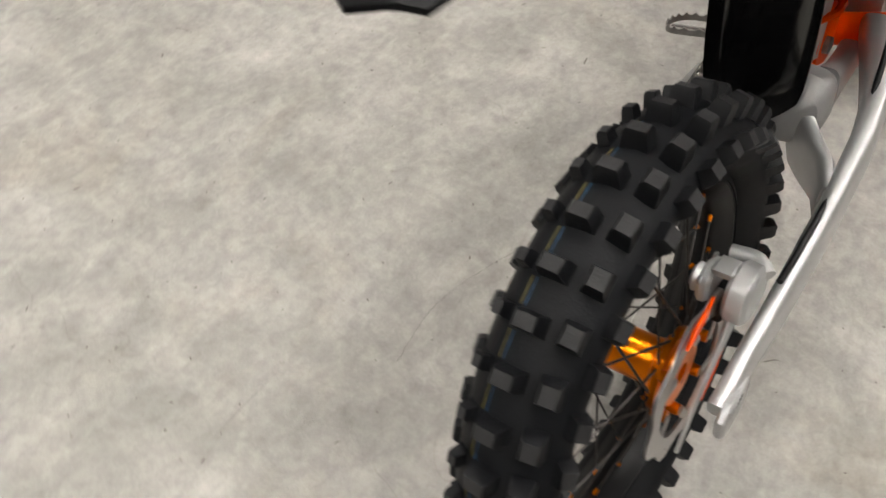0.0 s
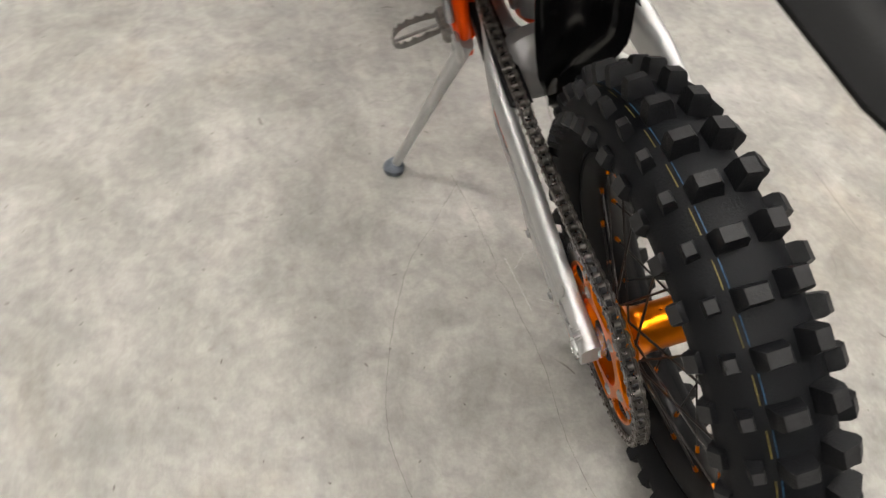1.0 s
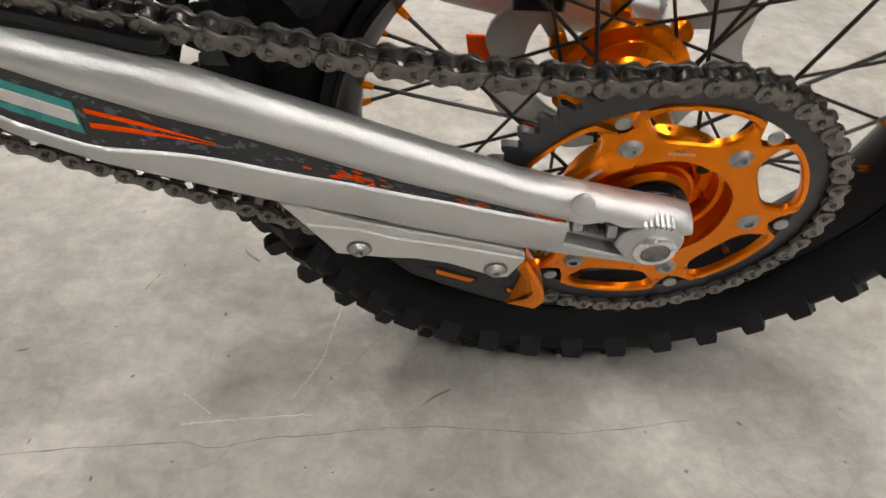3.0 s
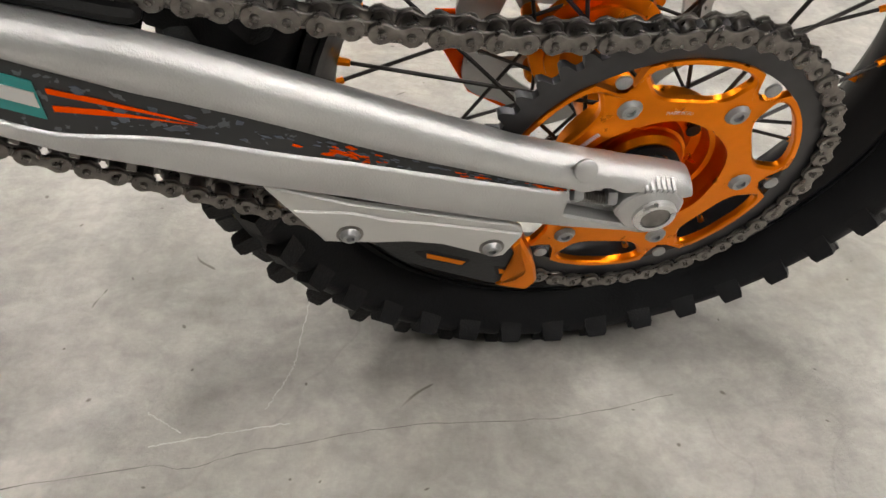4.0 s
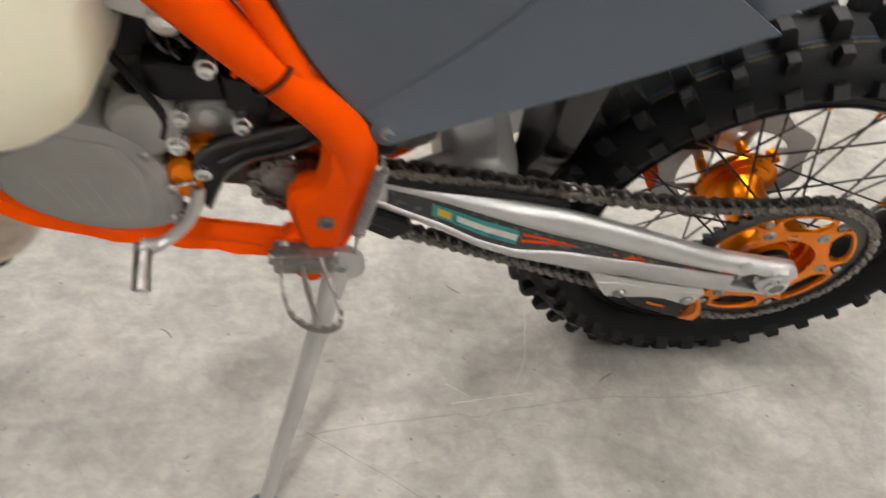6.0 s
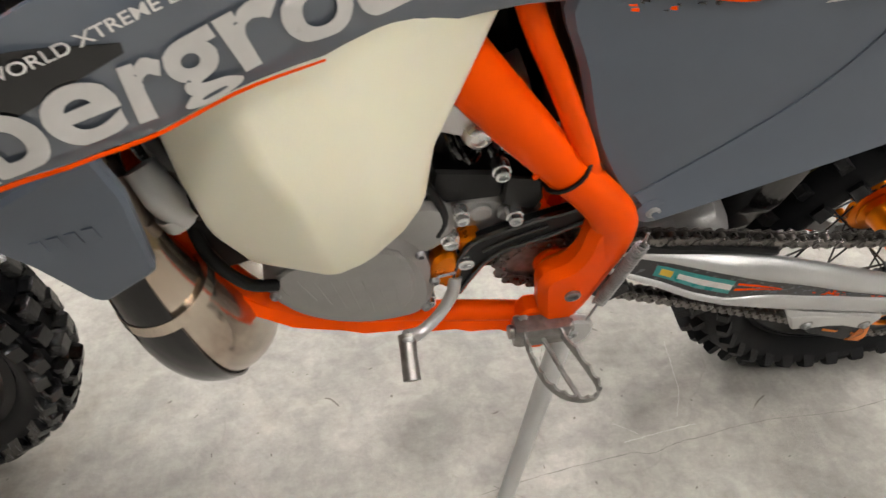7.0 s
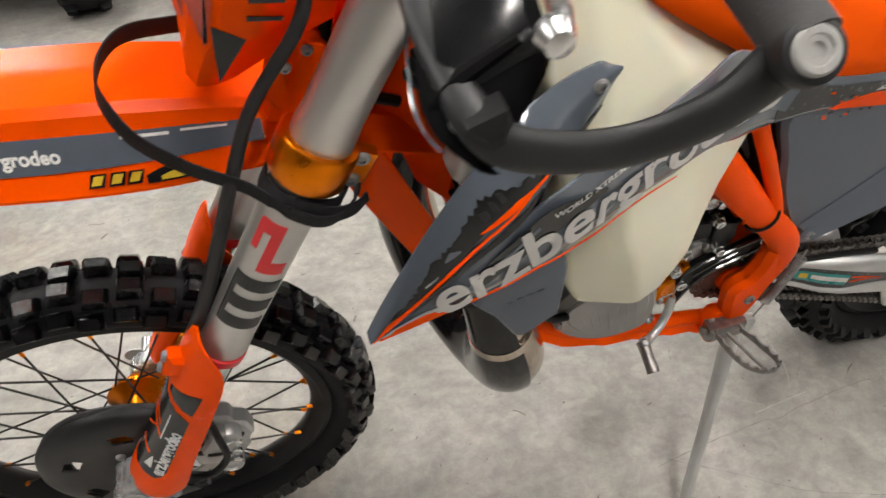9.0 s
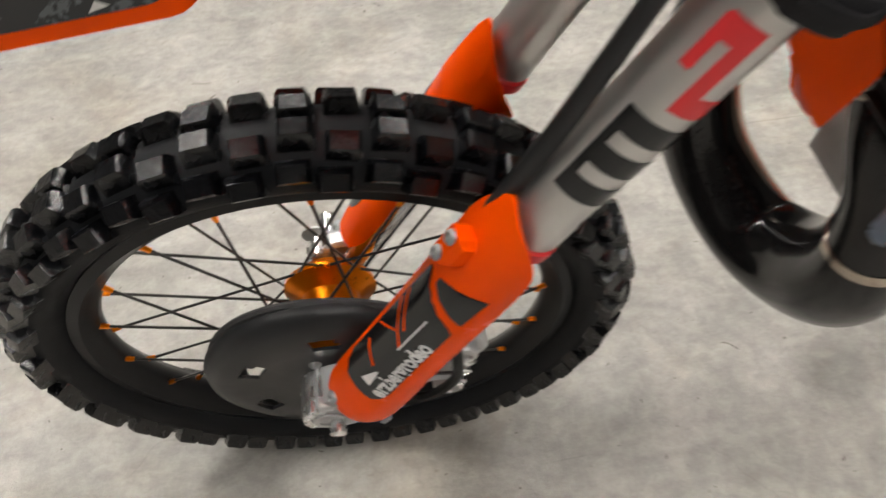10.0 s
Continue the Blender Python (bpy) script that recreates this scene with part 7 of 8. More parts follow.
# front calliper behind the leg
bm = bmesh.new()
o = [(-0.030, -0.490), (-0.062, -0.486), (-0.070, -0.500), (-0.088, -0.500), (-0.108, -0.525), (-0.104, -0.545), (-0.114, -0.560), (-0.110, -0.590), (-0.092, -0.600), (-0.086, -0.620), (-0.055, -0.624), (-0.046, -0.606), (-0.030, -0.590)]
prism(bm, rounded([(LEG_X + x, z) for x, z in o], 0.005), 0.066, 0.094, 0.004)
cal = part("front_caliper", bm, ALU, bike, "silver front brake calliper", H)
for x, z in ((-0.045, -0.516), (-0.072, -0.592)):
    bm = bmesh.new()
    lathe(bm, [(0.0175, -0.004), (0.0175, 0.010), (0.0155, 0.014), (0.010, 0.0155), (0.009, 0.0125), (0.0005, 0.0125)], 24, pose(x, 0.097, z))
    part("piston_cap", bm, ALU, cal)
    bolt(cal, x + 0.02, 0.098, z + 0.012, mesh=M_HEX)
for z0 in (-0.525, -0.55, -0.572):
    bm = bmesh.new()
    box(bm, (0.05, 0.006, 0.007), pose(LEG_X - 0.066, 0.099, z0, 0, 12, 0), 0.002)
    part("calliper_groove", bm, SPOKE, cal)
bm = bmesh.new()
lathe(bm, [(0.011, 0), (0.012, 0.014), (0.007, 0.018)], 16, pose(LEG_X - 0.05, 0.095, -0.508))
part("calliper_boss", bm, ALU, cal)
bm = bmesh.new()
prism(bm, rounded([(LEG_X - 0.045, -0.512), (LEG_X - 0.08, -0.516), (LEG_X - 0.095, -0.545), (LEG_X - 0.088, -0.575), (LEG_X - 0.062, -0.588), (LEG_X - 0.042, -0.56)], 0.006), 0.098, 0.108, 0.003)
half = part("calliper_half", bm, ALU, cal, "machined outer half of the calliper")
for x, z in ((-0.05, -0.524), (-0.066, -0.572), (-0.058, -0.548)):
    bm = bmesh.new()
    lathe(bm, [(0.0072, -0.001), (0.0072, 0.004), (0.005, 0.0052), (0.0045, 0.003), (0.0003, 0.003)], 14, pose(x - 0.008, 0.108, z))
    part("pin_head", bm, ALU_BRIGHT, half)
bm = bmesh.new()
box(bm, (0.034, 0.012, 0.006), pose(LEG_X - 0.068, 0.104, -0.560, 0, 15, 0), 0.001)
part("dark_gap", bm, SPOKE, half)
bm = bmesh.new()
tube(bm, [(LEG_X - 0.030, 0.112, -0.47), (LEG_X - 0.050, 0.120, -0.50), (LEG_X - 0.072, 0.122, -0.545), (LEG_X - 0.066, 0.120, -0.595), (LEG_X - 0.040, 0.112, -0.615)], 0.0055, 8, 24)
part("hose_loop", bm, BLACK, cal)
# brake hose down the fork
bm = bmesh.new()
tube(bm, [(1.135, 0.085, 0.74), (1.15, 0.098, 0.71)] + [tuple(H @ V(*p)) for p in ((0.088, 0.102, 0.03), (0.079, 0.100, -0.06), (0.066, 0.100, -0.16), (0.0585, 0.100, -0.235), (0.056, 0.100, -0.342))], [0.006, 0.006, 0.0062, 0.0070, 0.0078, 0.0080, 0.0065], 12, 30)
part("front_brake_hose", bm, GUARD_GREY, bike, "black front brake hose")

# tie-down strap looped from the fork over the mudguard
bm = bmesh.new()
loop = [(1.112, 0.085, 0.525), (1.122, 0.118, 0.53), (1.15, 0.142, 0.535), (1.18, 0.135, 0.545), (1.215, 0.105, 0.56), (1.262, 0.09, 0.585), (1.298, 0.082, 0.625), (1.31, 0.065, 0.668), (1.29, 0.03, 0.682), (1.25, 0.0, 0.668), (1.215, -0.02, 0.65)]
ribbon(bm, loop, 0.0215, 0.0022, (-0.25, 0.35, 1), 80)
strap = part("tie_strap", bm, WEB, bike, "black webbing tie strap round the fork")
bm = bmesh.new()
ring = []
for k in range(24):
    a = 2 * math.pi * k / 24
    ring.append(TURN @ HEAD @ V(LEG_X + 0.0345 * math.cos(a) - 0.008 * (math.cos(a) < -0.3), 0.105 + 0.0335 * math.sin(a), -0.036 - 0.004 * math.cos(a)))
ribbon(bm, ring, 0.0215, 0.0024, HEAD.to_3x3() @ V(0, 0, 1), closed_path=True)
part("strap_band", bm, WEB, strap)
bm = bmesh.new()
ribbon(bm, [TURN @ HEAD @ V(LEG_X + 0.012, 0.1395, -0.036), TURN @ HEAD @ V(LEG_X - 0.02, 0.142, -0.037), TURN @ HEAD @ V(LEG_X - 0.045, 0.135, -0.032), TURN @ HEAD @ V(LEG_X - 0.058, 0.126, -0.020)], 0.0205, 0.0022, HEAD.to_3x3() @ V(0, 0, 1), 20)
part("strap_tail", bm, WEB, strap)

# front mudguard
bm = bmesh.new()
g = []
secs = [(0.99, 0.05, 0.51, 0.02), (1.05, 0.062, 0.547, 0.025), (1.12, 0.074, 0.582, 0.03), (1.20, 0.082, 0.610, 0.046), (1.28, 0.086, 0.627, 0.062), (1.36, 0.086, 0.638, 0.066), (1.44, 0.082, 0.645, 0.063), (1.52, 0.075, 0.646, 0.056), (1.60, 0.064, 0.638, 0.044), (1.66, 0.05, 0.628, 0.03), (1.69, 0.03, 0.620, 0.016)]
for s_ in curve_pts(secs, 44):
    x, w, z, drop = s_
    row = []
    for j in range(21):
        f = j / 10 - 1
        a = abs(f)
        if a < 0.58:
            yy, zz = f, 0.004 * (1 - a / 0.58)
        elif a < 0.64:
            yy, zz = math.copysign(0.60, f), -(a - 0.58) / 0.06 * 0.3 * drop
        else:
            k = (a - 0.64) / 0.36
            yy, zz = math.copysign(0.62 + 0.38 * k, f), -0.3 * drop - 0.7 * drop * k
        row.append((x, w * yy, z + zz))
    g.append(row)
sheet(bm, g, 0.003, lambda p: (0, 0, 1))
fender = part("front_mudguard", bm, ORANGE, bike, "orange front mudguard with grey side sticker", sharp=22)
FS = curve_pts(secs, 44)
for s in (1, -1):
    bm = bmesh.new()
    prism(bm, rounded([(1.44, 0.596), (1.466, 0.550), (1.492, 0.523), (1.60, 0.511), (1.67, 0.53), (1.68, 0.60), (1.60, 0.61)], 0.008), s * 0.056, s * 0.062, 0.0015)
    lip = part("mudguard_lip", bm, ORANGE, fender)
    bm = bmesh.new()
    prism(bm, rounded([(1.462, 0.590), (1.482, 0.556), (1.503, 0.534), (1.60, 0.523), (1.66, 0.541), (1.665, 0.59), (1.60, 0.598)], 0.006), s * 0.0618, s * 0.0628)
    part("decal", bm, DARK_DECAL, lip, "dark flecked sticker")
    for k in range(14):
        x0, z0 = random.uniform(1.51, 1.63), random.uniform(0.534, 0.575)
        bm = bmesh.new()
        prism(bm, [(x0, z0), (x0 + random.uniform(0.004, 0.014), z0 + random.uniform(-0.004, 0.006)), (x0 + random.uniform(0.0, 0.01), z0 + random.uniform(0.003, 0.012))], s * 0.0628, s * 0.0632)
        part("decal", bm, random.choice((WHITE, ORANGE, SILVER_INK)), lip, "ink fleck")


def on_fender(x, k, s, out=0.0012):
    xs = [p[0] for p in FS]
    w, z, drop = (float(np.interp(x, xs, [p[i] for p in FS])) for i in (1, 2, 3))
    return V(x, s * (w * (0.62 + 0.38 * k) + out), z - 0.3 * drop - 0.7 * drop * k + out)


def fender_strip(x0, x1, k0, k1, m_, label, s=1, out=0.0012, n=20):
    bm = bmesh.new()
    sheet(bm, [[on_fender(x0 + (x1 - x0) * i / n, k0(i / n) + (k1(i / n) - k0(i / n)) * j / 3, s, out) for j in range(4)] for i in range(n + 1)], 0.0005, lambda p: (0, s, 0.5))
    part("decal", bm, m_, fender, label)


for s in (1, -1):
    fender_strip(1.19, 1.62, lambda u: 0.02, lambda u: 0.50 + 0.12 * math.sin(math.pi * u), GREY_GLOSS, "grey side sticker", s)
fender_strip(1.27, 1.31, lambda u: 0.14, lambda u: 0.19, WHITE, "thin white line", 1, 0.0018, 4)
fender_strip(1.22, 1.26, lambda u: 0.12, lambda u: 0.16, WHITE, "thin white line", 1, 0.0018, 4)
decal_letters("lettering", "erzbergrodeo", lambda tx, ty: on_fender(1.445 - 0.085 * tx, 0.46 - ty * 0.085 * 1.05 / 0.052, 1, 0.0022), WHITE, fender, "small white lettering", 0.03)
# a tuner's badge as plain slanted blocks
for x0 in (1.345, 1.329, 1.314):
    for m_, d, o in ((BLACK_DECAL, 0.0, 0.0018), (YELLOW, 0.0022, 0.0024)):
        bm = bmesh.new()
        q = [[on_fender(x0 - d - (0.0125 - 2 * d) * i - 0.004 * j, (0.90 - d * 16) - (0.21 - d * 30) * j, 1, o) for j in range(2)] for i in range(2)]
        sheet(bm, q, 0.0004, lambda p: (0, 1, 0.5))
        part("decal", bm, m_, fender, "slanted block of a badge")
fender_strip(1.25, 1.297, lambda u: 0.80 - 0.12 * math.sin(math.pi * u), lambda u: 0.93, BLACK_DECAL, "black emblem", 1, 0.0018, 8)
fender_strip(1.257, 1.285, lambda u: 0.84 - 0.06 * math.sin(math.pi * u), lambda u: 0.9, YELLOW, "amber centre of the emblem", 1, 0.0024, 6)

# headlamp mask
bm = bmesh.new()
g = []
for z, w, xf, xb in ((0.636, 0.05, 1.240, 1.222), (0.652, 0.066, 1.242, 1.207), (0.672, 0.077, 1.240, 1.183), (0.69, 0.083, 1.236, 1.160), (0.708, 0.087, 1.230, 1.122), (0.76, 0.095, 1.215, 1.105), (0.82, 0.098, 1.19, 1.08), (0.88, 0.085, 1.16, 1.06), (0.90, 0.06, 1.145, 1.055)):
    row = []
    for j in range(15):
        f = j / 7 - 1
        a = abs(f)
        row.append((xb + (xf - xb) * min(1, (1 - a) * 2.4) ** 0.6, w * math.copysign(min(1, a * 1.35) ** 1.0, f), z))
    g.append(row)
sheet(bm, g, 0.003, lambda p: (1, 0, 0))
mask = part("headlamp_mask", bm, ORANGE, bike, "orange headlamp mask with black stickers", sharp=30)
bm = bmesh.new()
prism(bm, [(-0.04, 0.70), (0.04, 0.70), (0.05, 0.78), (0.03, 0.82), (-0.03, 0.82), (-0.05, 0.78)], -0.012, 0.012, 0.004, pose(1.225, 0, 0, 0, 0, 90))
part("headlamp_lens", bm, LENS, mask, "clear headlamp lens")
bm = bmesh.new()
prism(bm, [(1.216, 0.664), (1.188, 0.700), (1.212, 0.716)], 0.0845, 0.086)
part("decal", bm, BLACK_DECAL, mask, "black triangular sticker")
bm = bmesh.new()
prism(bm, rounded([(1.219, 0.70), (1.205, 0.74), (1.195, 0.80), (1.21, 0.81), (1.225, 0.74)], 0.005), 0.06, 0.09, 0.003)
part("lens_edge", bm, LENS, mask, "clear edge of the lamp lens")
for k in range(3):
    bm = bmesh.new()
    prism(bm, [(1.158 - 0.004 * k, 0.716 + 0.016 * k), (1.185 - 0.004 * k, 0.720 + 0.016 * k), (1.184 - 0.004 * k, 0.724 + 0.016 * k), (1.157 - 0.004 * k, 0.719 + 0.016 * k)], 0.0905 + 0.002 * k, 0.092 + 0.002 * k)
    part("decal", bm, BLACK_DECAL, mask, "thin black line")
# orange mounts between the fork legs, with bolts and looms
mounts = part("mask_mount", box(bmesh.new(), (0.035, 0.05, 0.10), pose(1.150, 0.052, 0.640, 0, -24, 0), 0.008), ORANGE, bike, "orange plastic mask mount")
bm = bmesh.new()
tube(bm, [(1.165, 0.07, 0.68), (1.172, 0.072, 0.64), (1.16, 0.066, 0.605)], [0.008, 0.011, 0.008], 10, 10)
tube(bm, [(1.125, 0.04, 0.69), (1.14, 0.05, 0.65), (1.13, 0.05, 0.61)], 0.01, 10, 10)
part("mount_arm", bm, ORANGE, mounts)
for x, z in ((1.162, 0.662), (1.150, 0.612), (1.142, 0.676)):
    bolt(mounts, x, 0.078, z, mesh=M_HEX)
bm = bmesh.new()
tube(bm, [(1.11, 0.05, 0.72), (1.125, 0.07, 0.67), (1.10, 0.06, 0.61), (1.06, 0.05, 0.58)], 0.006, 8, 16)
tube(bm, [(1.09, 0.07, 0.73), (1.10, 0.075, 0.69), (1.085, 0.07, 0.64)], 0.005, 8, 16)
part("loom", bm, BLACK, mounts, "black wiring loom")
for z0, z1, xo in ((0.79, 0.815, 0.0), (0.755, 0.763, 0.012)):
    bm = bmesh.new()
    sheet(bm, [[(1.15 + xo + 0.02 * i / 3, 0.099 - 0.004 * i - (0.8 - z0) * 0.14, z0 + (z1 - z0) * j / 2) for j in range(3)] for i in range(4)], 0.0006, lambda p: (0, 1, 0))
    part("decal", bm, BLACK_DECAL, mask, "plain black mark")

# -- handlebar, grips, hand guards --
bm = bmesh.new()
tube(bm, [(0.989, 0.40, 0.883), (1.0, 0.34, 0.905), (1.02, 0.24, 0.93), (1.045, 0.12, 0.925), (1.055, 0.05, 0.895), (1.055, -0.05, 0.895), (1.045, -0.12, 0.925), (1.02, -0.24, 0.93), (1.0, -0.34, 0.905), (0.989, -0.40, 0.883)], 0.0125, 14, 50)
bar = part("handlebar", bm, BLACK, bike, "black handlebar", pose(-0.0073, -0.0132, -0.0006))
for s in (1, -1):
    bm = bmesh.new()
    tube(bm, [(0.9855, s * 0.419, 0.8785), (0.992, s * 0.37, 0.893), (1.003, s * 0.32, 0.911), (1.008, s * 0.295, 0.917)], [0.0155, 0.0155, 0.0155, 0.022], 20)
    part("grip", bm, GRIP, bar, "charcoal rubber grip")
    bm = bmesh.new()
    tube(bm, [(0.982, s * 0.414, 0.876), (0.987, s * 0.415, 0.872), (0.998, s * 0.417, 0.863), (1.018, s * 0.420, 0.852), (1.05, s * 0.418, 0.841), (1.085, s * 0.416, 0.843), (1.112, s * 0.412, 0.853), (1.122, s * 0.39, 0.864), (1.124, s * 0.33, 0.885), (1.10, s * 0.24, 0.915), (1.05, s * 0.2, 0.93)],
         [0.0115, 0.0148, 0.0128, 0.0108, 0.0098, 0.0096, 0.0096, 0.009, 0.009, 0.009, 0.008], 14, 60, flat=0.55, up=(0, 1, 0.4))
    hg = part("hand_guard", bm, GUARD_GREY, bar, "black aluminium-backed hand guard")
    bm = bmesh.new()
    lathe(bm, [(0.0115, -0.016), (0.0142, -0.012), (0.0146, -0.005), (0.0134, -0.0005), (0.011, 0.0005), (0.0098, 0.0002), (0.0095, -0.003), (0.0005, -0.003)], 26, Matrix.Translation((0.9893, s * 0.4285, 0.8832)) @ V(0.15, s * 0.72, 0.66).to_track_quat("Y", "X").to_matrix().to_4x4())
    part("end_cap", bm, GUARD_GREY, hg)
    bm = bmesh.new()
    lathe(bm, [(0.0104, -0.004), (0.0104, 0.0012), (0.0092, 0.0026), (0.0066, 0.0026), (0.006, 0.0018), (0.0036, 0.0018), (0.0032, 0.0004), (0.0004, 0.0004)], 26, Matrix.Translation((0.9893, s * 0.4285, 0.8832)) @ V(0.15, s * 0.72, 0.66).to_track_quat("Y", "X").to_matrix().to_4x4())
    part("bar_end", bm, CRANKCASE, hg, "silver bar end bolt")
    bm = bmesh.new()
    g = []
    for i in range(15):
        u = i / 14
        c = curve_pts([(1.114, 0.416, 0.846), (1.123, 0.385, 0.855), (1.112, 0.33, 0.87), (1.092, 0.265, 0.89)], 15)[i]
        row = []
        for j in range(8):
            f = j / 7
            row.append((c[0] - 0.036 * min(1, 0.2 + u * 4) * (1 + 0.9 * max(0, u - 0.35)) * f * f + 0.018 * math.sin(math.pi * f) * min(1, 0.3 + u * 3) + 0.005 * math.sin(5.5 * f + 3 * u), s * (c[1] - 0.012 * f + 0.004 * math.sin(7 * u)), c[2] - 0.008 + f * (0.014 + 0.066 * min(1, u * 1.3) - 0.012 * max(0, u - 0.7))))
        g.append(row)
    sheet(bm, g, 0.003, lambda p: (1, 0, 0))
    shell = part("guard_shell", bm, SHELL, hg, "grey and black hand guard shell")
    for k in (4, 6, 8):
        bm = bmesh.new()
        tube(bm, [(p[0] - 0.006, p[1], p[2]) for p in g[k][1:7]], [0.003, 0.004, 0.005, 0.005, 0.004, 0.003], 8, 10)
        part("rib", bm, SHELL, shell)
    bm = bmesh.new()
    sheet(bm, [[(p[0] + 0.0036, p[1], p[2]) for p in row[1:3]] for row in g[2:11]], 0.0005, lambda p: (1, 0, 0))
    part("decal", bm, GREY_GLOSS, shell, "grey sticker")
    bm = bmesh.new()
    sheet(bm, [[(p[0] + 0.0036, p[1], p[2]) for p in row[4:8]] for row in g[3:15]], 0.0005, lambda p: (1, 0, 0))
    part("decal", bm, BLACK_DECAL, shell, "black sticker field")
    bm = bmesh.new()
    box(bm, (0.018, 0.024, 0.026), pose(1.112, s * 0.405, 0.852, 0, 20, 0), 0.006)
    part("guard_clamp", bm, BLACK, shell)
    bolt(shell, 1.122, s * 0.40, 0.856, side=s)
    bm = bmesh.new()
    tube(bm, [(1.0425, s * 0.272, 0.864), (1.052, s * 0.280, 0.8695), (1.0617, s * 0.285, 0.8742), (1.0685, s * 0.305, 0.8740), (1.0702, s * 0.318, 0.8753), (1.0654, s * 0.335, 0.8759), (1.0635, s * 0.345, 0.8750), (1.0691, s * 0.362, 0.8781), (1.0763, s * 0.380, 0.8853), (1.0807, s * 0.390, 0.8879), (1.0885, s * 0.402, 0.8910)],
         [0.006, 0.0065, 0.0068, 0.006, 0.0055, 0.0056, 0.006, 0.006, 0.0055, 0.005, 0.0046], 12, 44, flat=0.8, up=(0, 0, 1))
    lev = part("lever", bm, ALU_BRIGHT, bar, "bright metal lever")
    bm = bmesh.new()
    lathe(bm, [(0.0002, -0.0088), (0.0062, -0.0062), (0.0088, 0), (0.0062, 0.0062), (0.0002, 0.0088)], 16, pose(1.0885, s * 0.402, 0.8910))
    part("lever_ball", bm, ALU_BRIGHT, lev)
    bm = bmesh.new()
    box(bm, (0.03, 0.034, 0.026), pose(1.045, s * 0.272, 0.892, 10, 35, 0), 0.005)
    tube(bm, [(1.012, s * 0.262, 0.922), (1.026, s * 0.266, 0.908), (1.04, s * 0.272, 0.896)], [0.016, 0.013, 0.011], 12, 8)
    tube(bm, [(1.050, s * 0.272, 0.872), (1.048, s * 0.245, 0.866)], 0.010, 14, 6)
    cyl_ = part("master_cylinder", bm, CRANKCASE, bar, "silver master cylinder with black reservoir")
    bm = bmesh.new()
    box(bm, (0.04, 0.05, 0.02), pose(1.042, s * 0.25, 0.925, 10, 20, 0), 0.005)
    part("reservoir", bm, BLACK, cyl_)
    bm = bmesh.new()
    tube(bm, [(1.042, s * 0.262, 0.858), (1.044, s * 0.25, 0.842)], 0.0105, 14, 4)
    part("reservoir_neck", bm, BLACK, cyl_)
    for k in range(3):
        bolt(bar, 1.043 + 0.008 * k, s * (0.225 + 0.015 * k), 0.953, mesh=M_HEX)
for k in range(4):
    bm = bmesh.new()
    tube(bm, [(1.06, 0.22 - 0.01 * k, 0.91), (1.09 + 0.01 * k, 0.16, 0.84), (1.09, 0.09, 0.79), (1.05, 0.06 + 0.01 * k, 0.70), (1.0, 0.075, 0.62)], 0.0045, 8, 20)
    part("cable", bm, BLACK, bar, "black control cable")
for k in range(10):
    bm = bmesh.new()
    lathe(bm, [(0.011, -0.005), (0.0145, 0), (0.011, 0.005)], 16, Matrix.Translation((1.0365 + 0.0034 * k, 0.14, 0.749 - 0.009 * k)) @ pose(0, 0, 0, 90, 0, 0) @ pose(0, 0, 0, 0, 0, 20))
    part("boot_fold", bm, BLACK, bar)


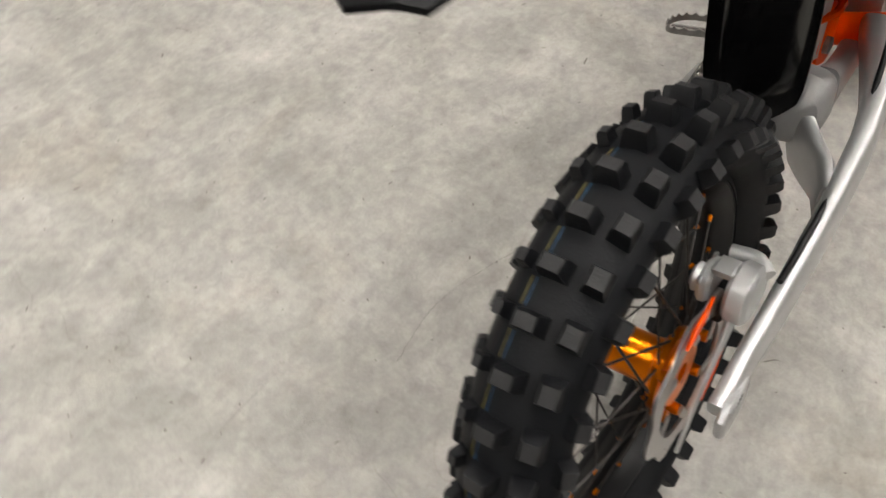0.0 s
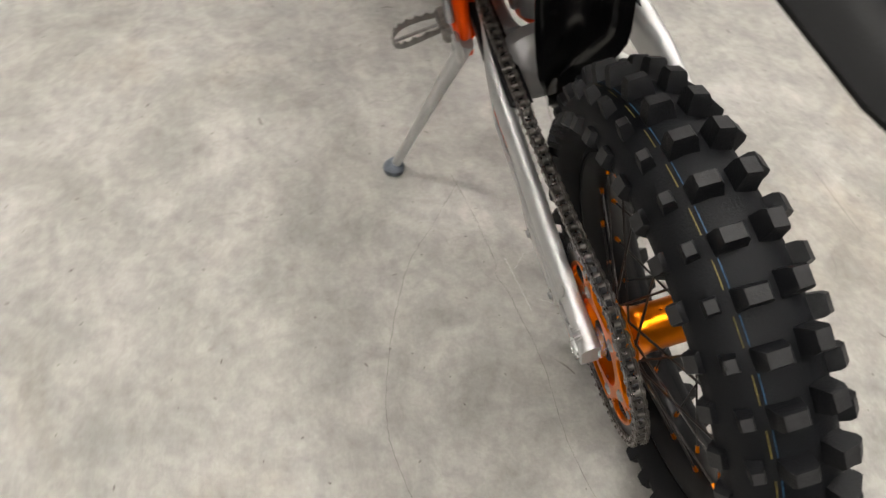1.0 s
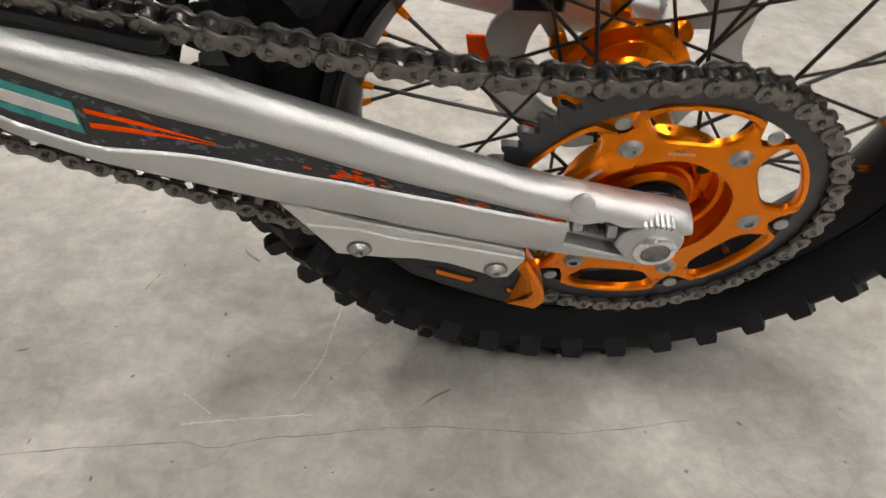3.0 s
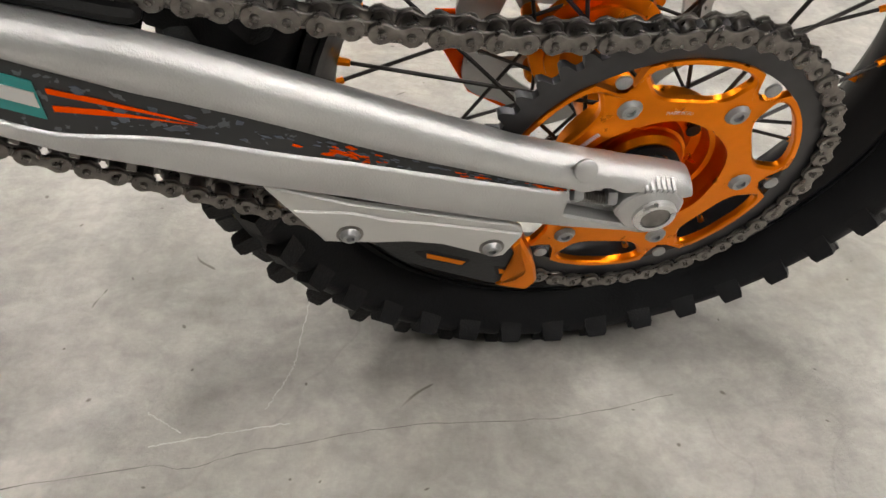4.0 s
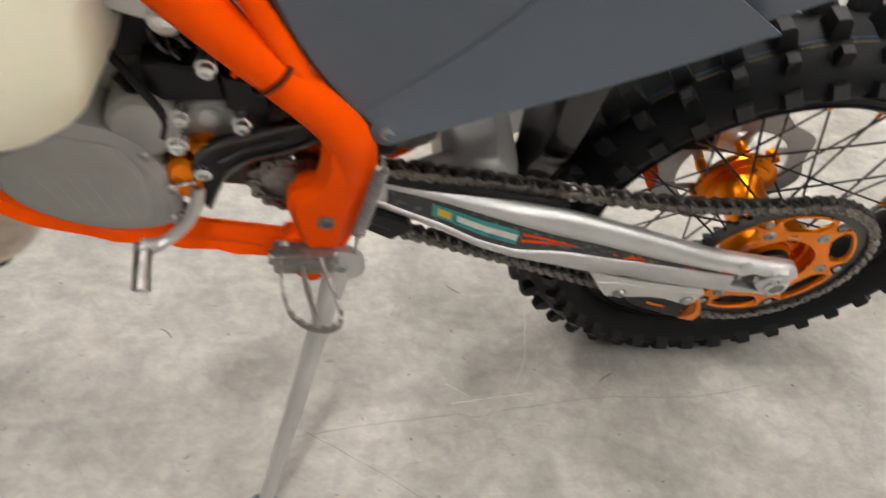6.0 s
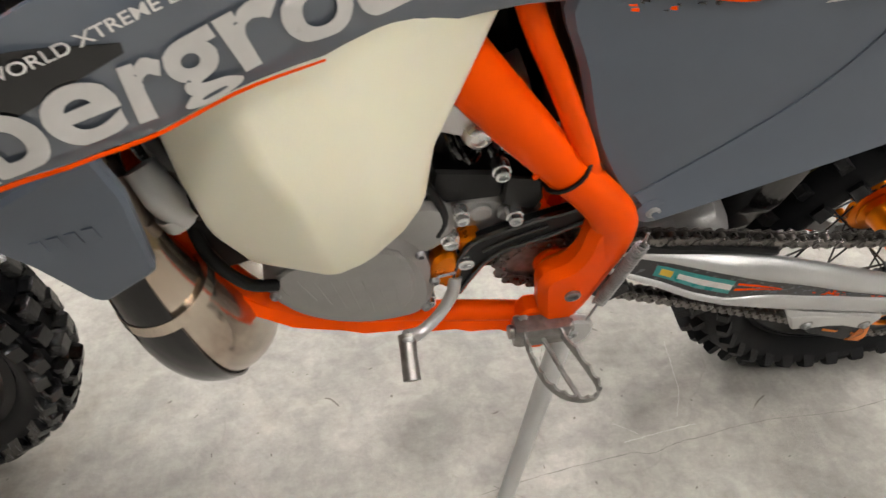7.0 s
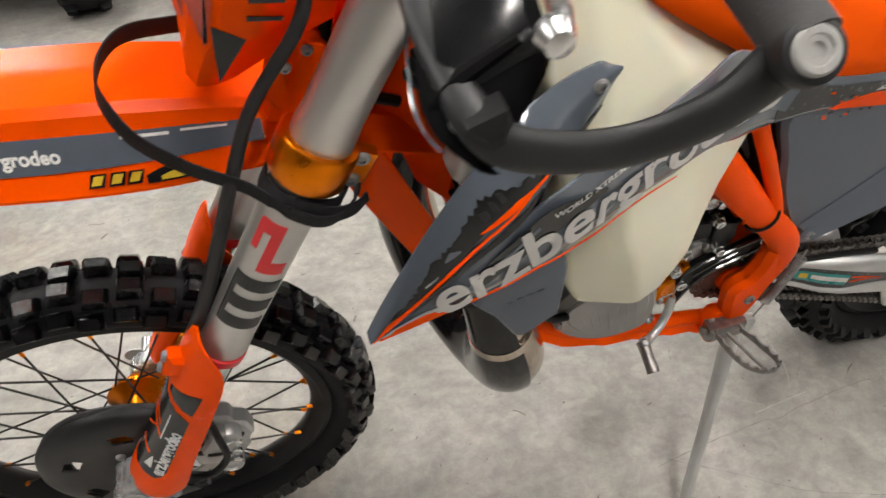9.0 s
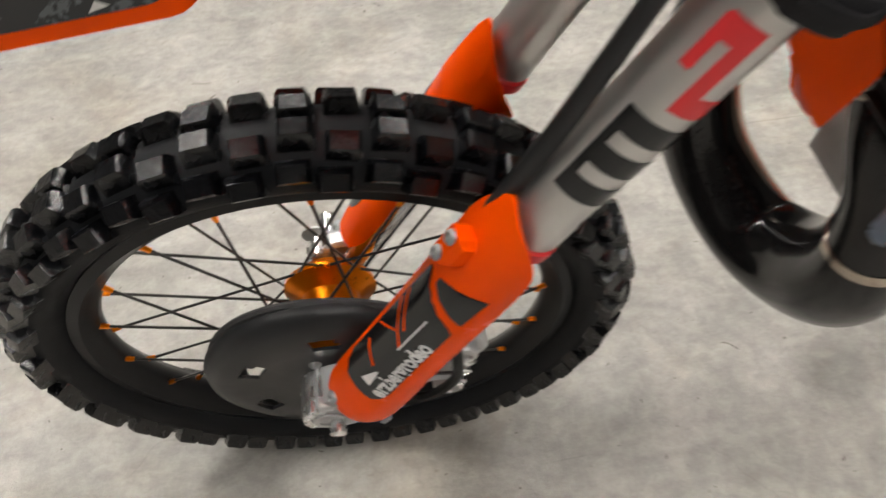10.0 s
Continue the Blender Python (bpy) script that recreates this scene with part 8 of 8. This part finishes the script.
bm = bmesh.new()
tube(bm, [(1.046, 0.252, 0.845), (1.042, 0.235, 0.815), (1.019, 0.19, 0.769), (0.987, 0.14, 0.699), (0.952, 0.11, 0.642)], 0.0042, 10, 24)
part("cable", bm, GUARD_GREY, bar, "grey sheathed clutch hose")
bm = bmesh.new()
tube(bm, [(1.036, 0.25, 0.86), (1.033, 0.235, 0.824), (1.011, 0.19, 0.774), (0.972, 0.13, 0.682), (0.946, 0.1, 0.601)], 0.0046, 10, 24)
part("cable", bm, BLACK, bar, "black control cable")

# ---- parked quads behind ----
def quad_wheel(parent, x, y):
    bm = bmesh.new()
    prof = [(0.13, 0.09), (0.17, 0.115), (0.235, 0.115), (0.262, 0.085), (0.268, 0.0), (0.262, -0.085), (0.235, -0.115), (0.17, -0.115), (0.13, -0.09)]
    lathe(bm, prof, 40, pose(x, y, 0.282), closed=True)
    w = part("tyre", bm, RUBBER, parent, "black balloon tyre")
    bm = bmesh.new()
    lathe(bm, [(0.132, 0.085), (0.12, 0.09), (0.11, 0.05), (0.05, 0.045), (0.04, 0.06), (0.0005, 0.06)], 32, pose(x, y, 0.282))
    part("wheel_disc", bm, BLACK, w)
    me = knob_mesh(0.05, 0.026, 0.018, RUBBER)
    for i in range(20):
        for s in (-1, 1):
            place("knob", me, w, "", pose(x, y, 0.282) @ pose(0, 0, 0, 0, 18 * (i + 0.25 * s), 0) @ pose(0, s * 0.07, 0.264, -12 * s, 0, 25 * s))


def quad_bike():
    q = tagged(new("quad_bike"), label="dark parked quad bike with balloon tyres", category="quad bike")
    for x in (0, 1.2):
        for y in (0, -0.85):
            quad_wheel(q, x, y)
    bm = bmesh.new()
    loft(bm, [((x, -0.42, z), w, h, (0, 0, 1)) for x, z, w, h in ((-0.2, 0.72, 0.42, 0.06), (0.1, 0.78, 0.48, 0.1), (0.5, 0.74, 0.2, 0.16), (0.8, 0.76, 0.22, 0.14), (1.15, 0.76, 0.46, 0.09), (1.4, 0.70, 0.4, 0.06))], 20)
    part("body", bm, BLACK, q, "black plastic body")
    for x in (0, 1.2):
        bm = bmesh.new()
        tube(bm, [(x, 0.02, 0.282), (x, -0.87, 0.282)], 0.03, 12)
        part("axle", bm, STEEL, q)
    bm = bmesh.new()
    tube(bm, [(0, -0.42, 0.30), (0.6, -0.42, 0.36), (1.2, -0.42, 0.30)], 0.07, 12)
    part("chassis", bm, STEEL, q)
    return q


quad = quad_bike()
quad.matrix_basis = pose(2.66, -3.0, 0, 0, 0, -84)
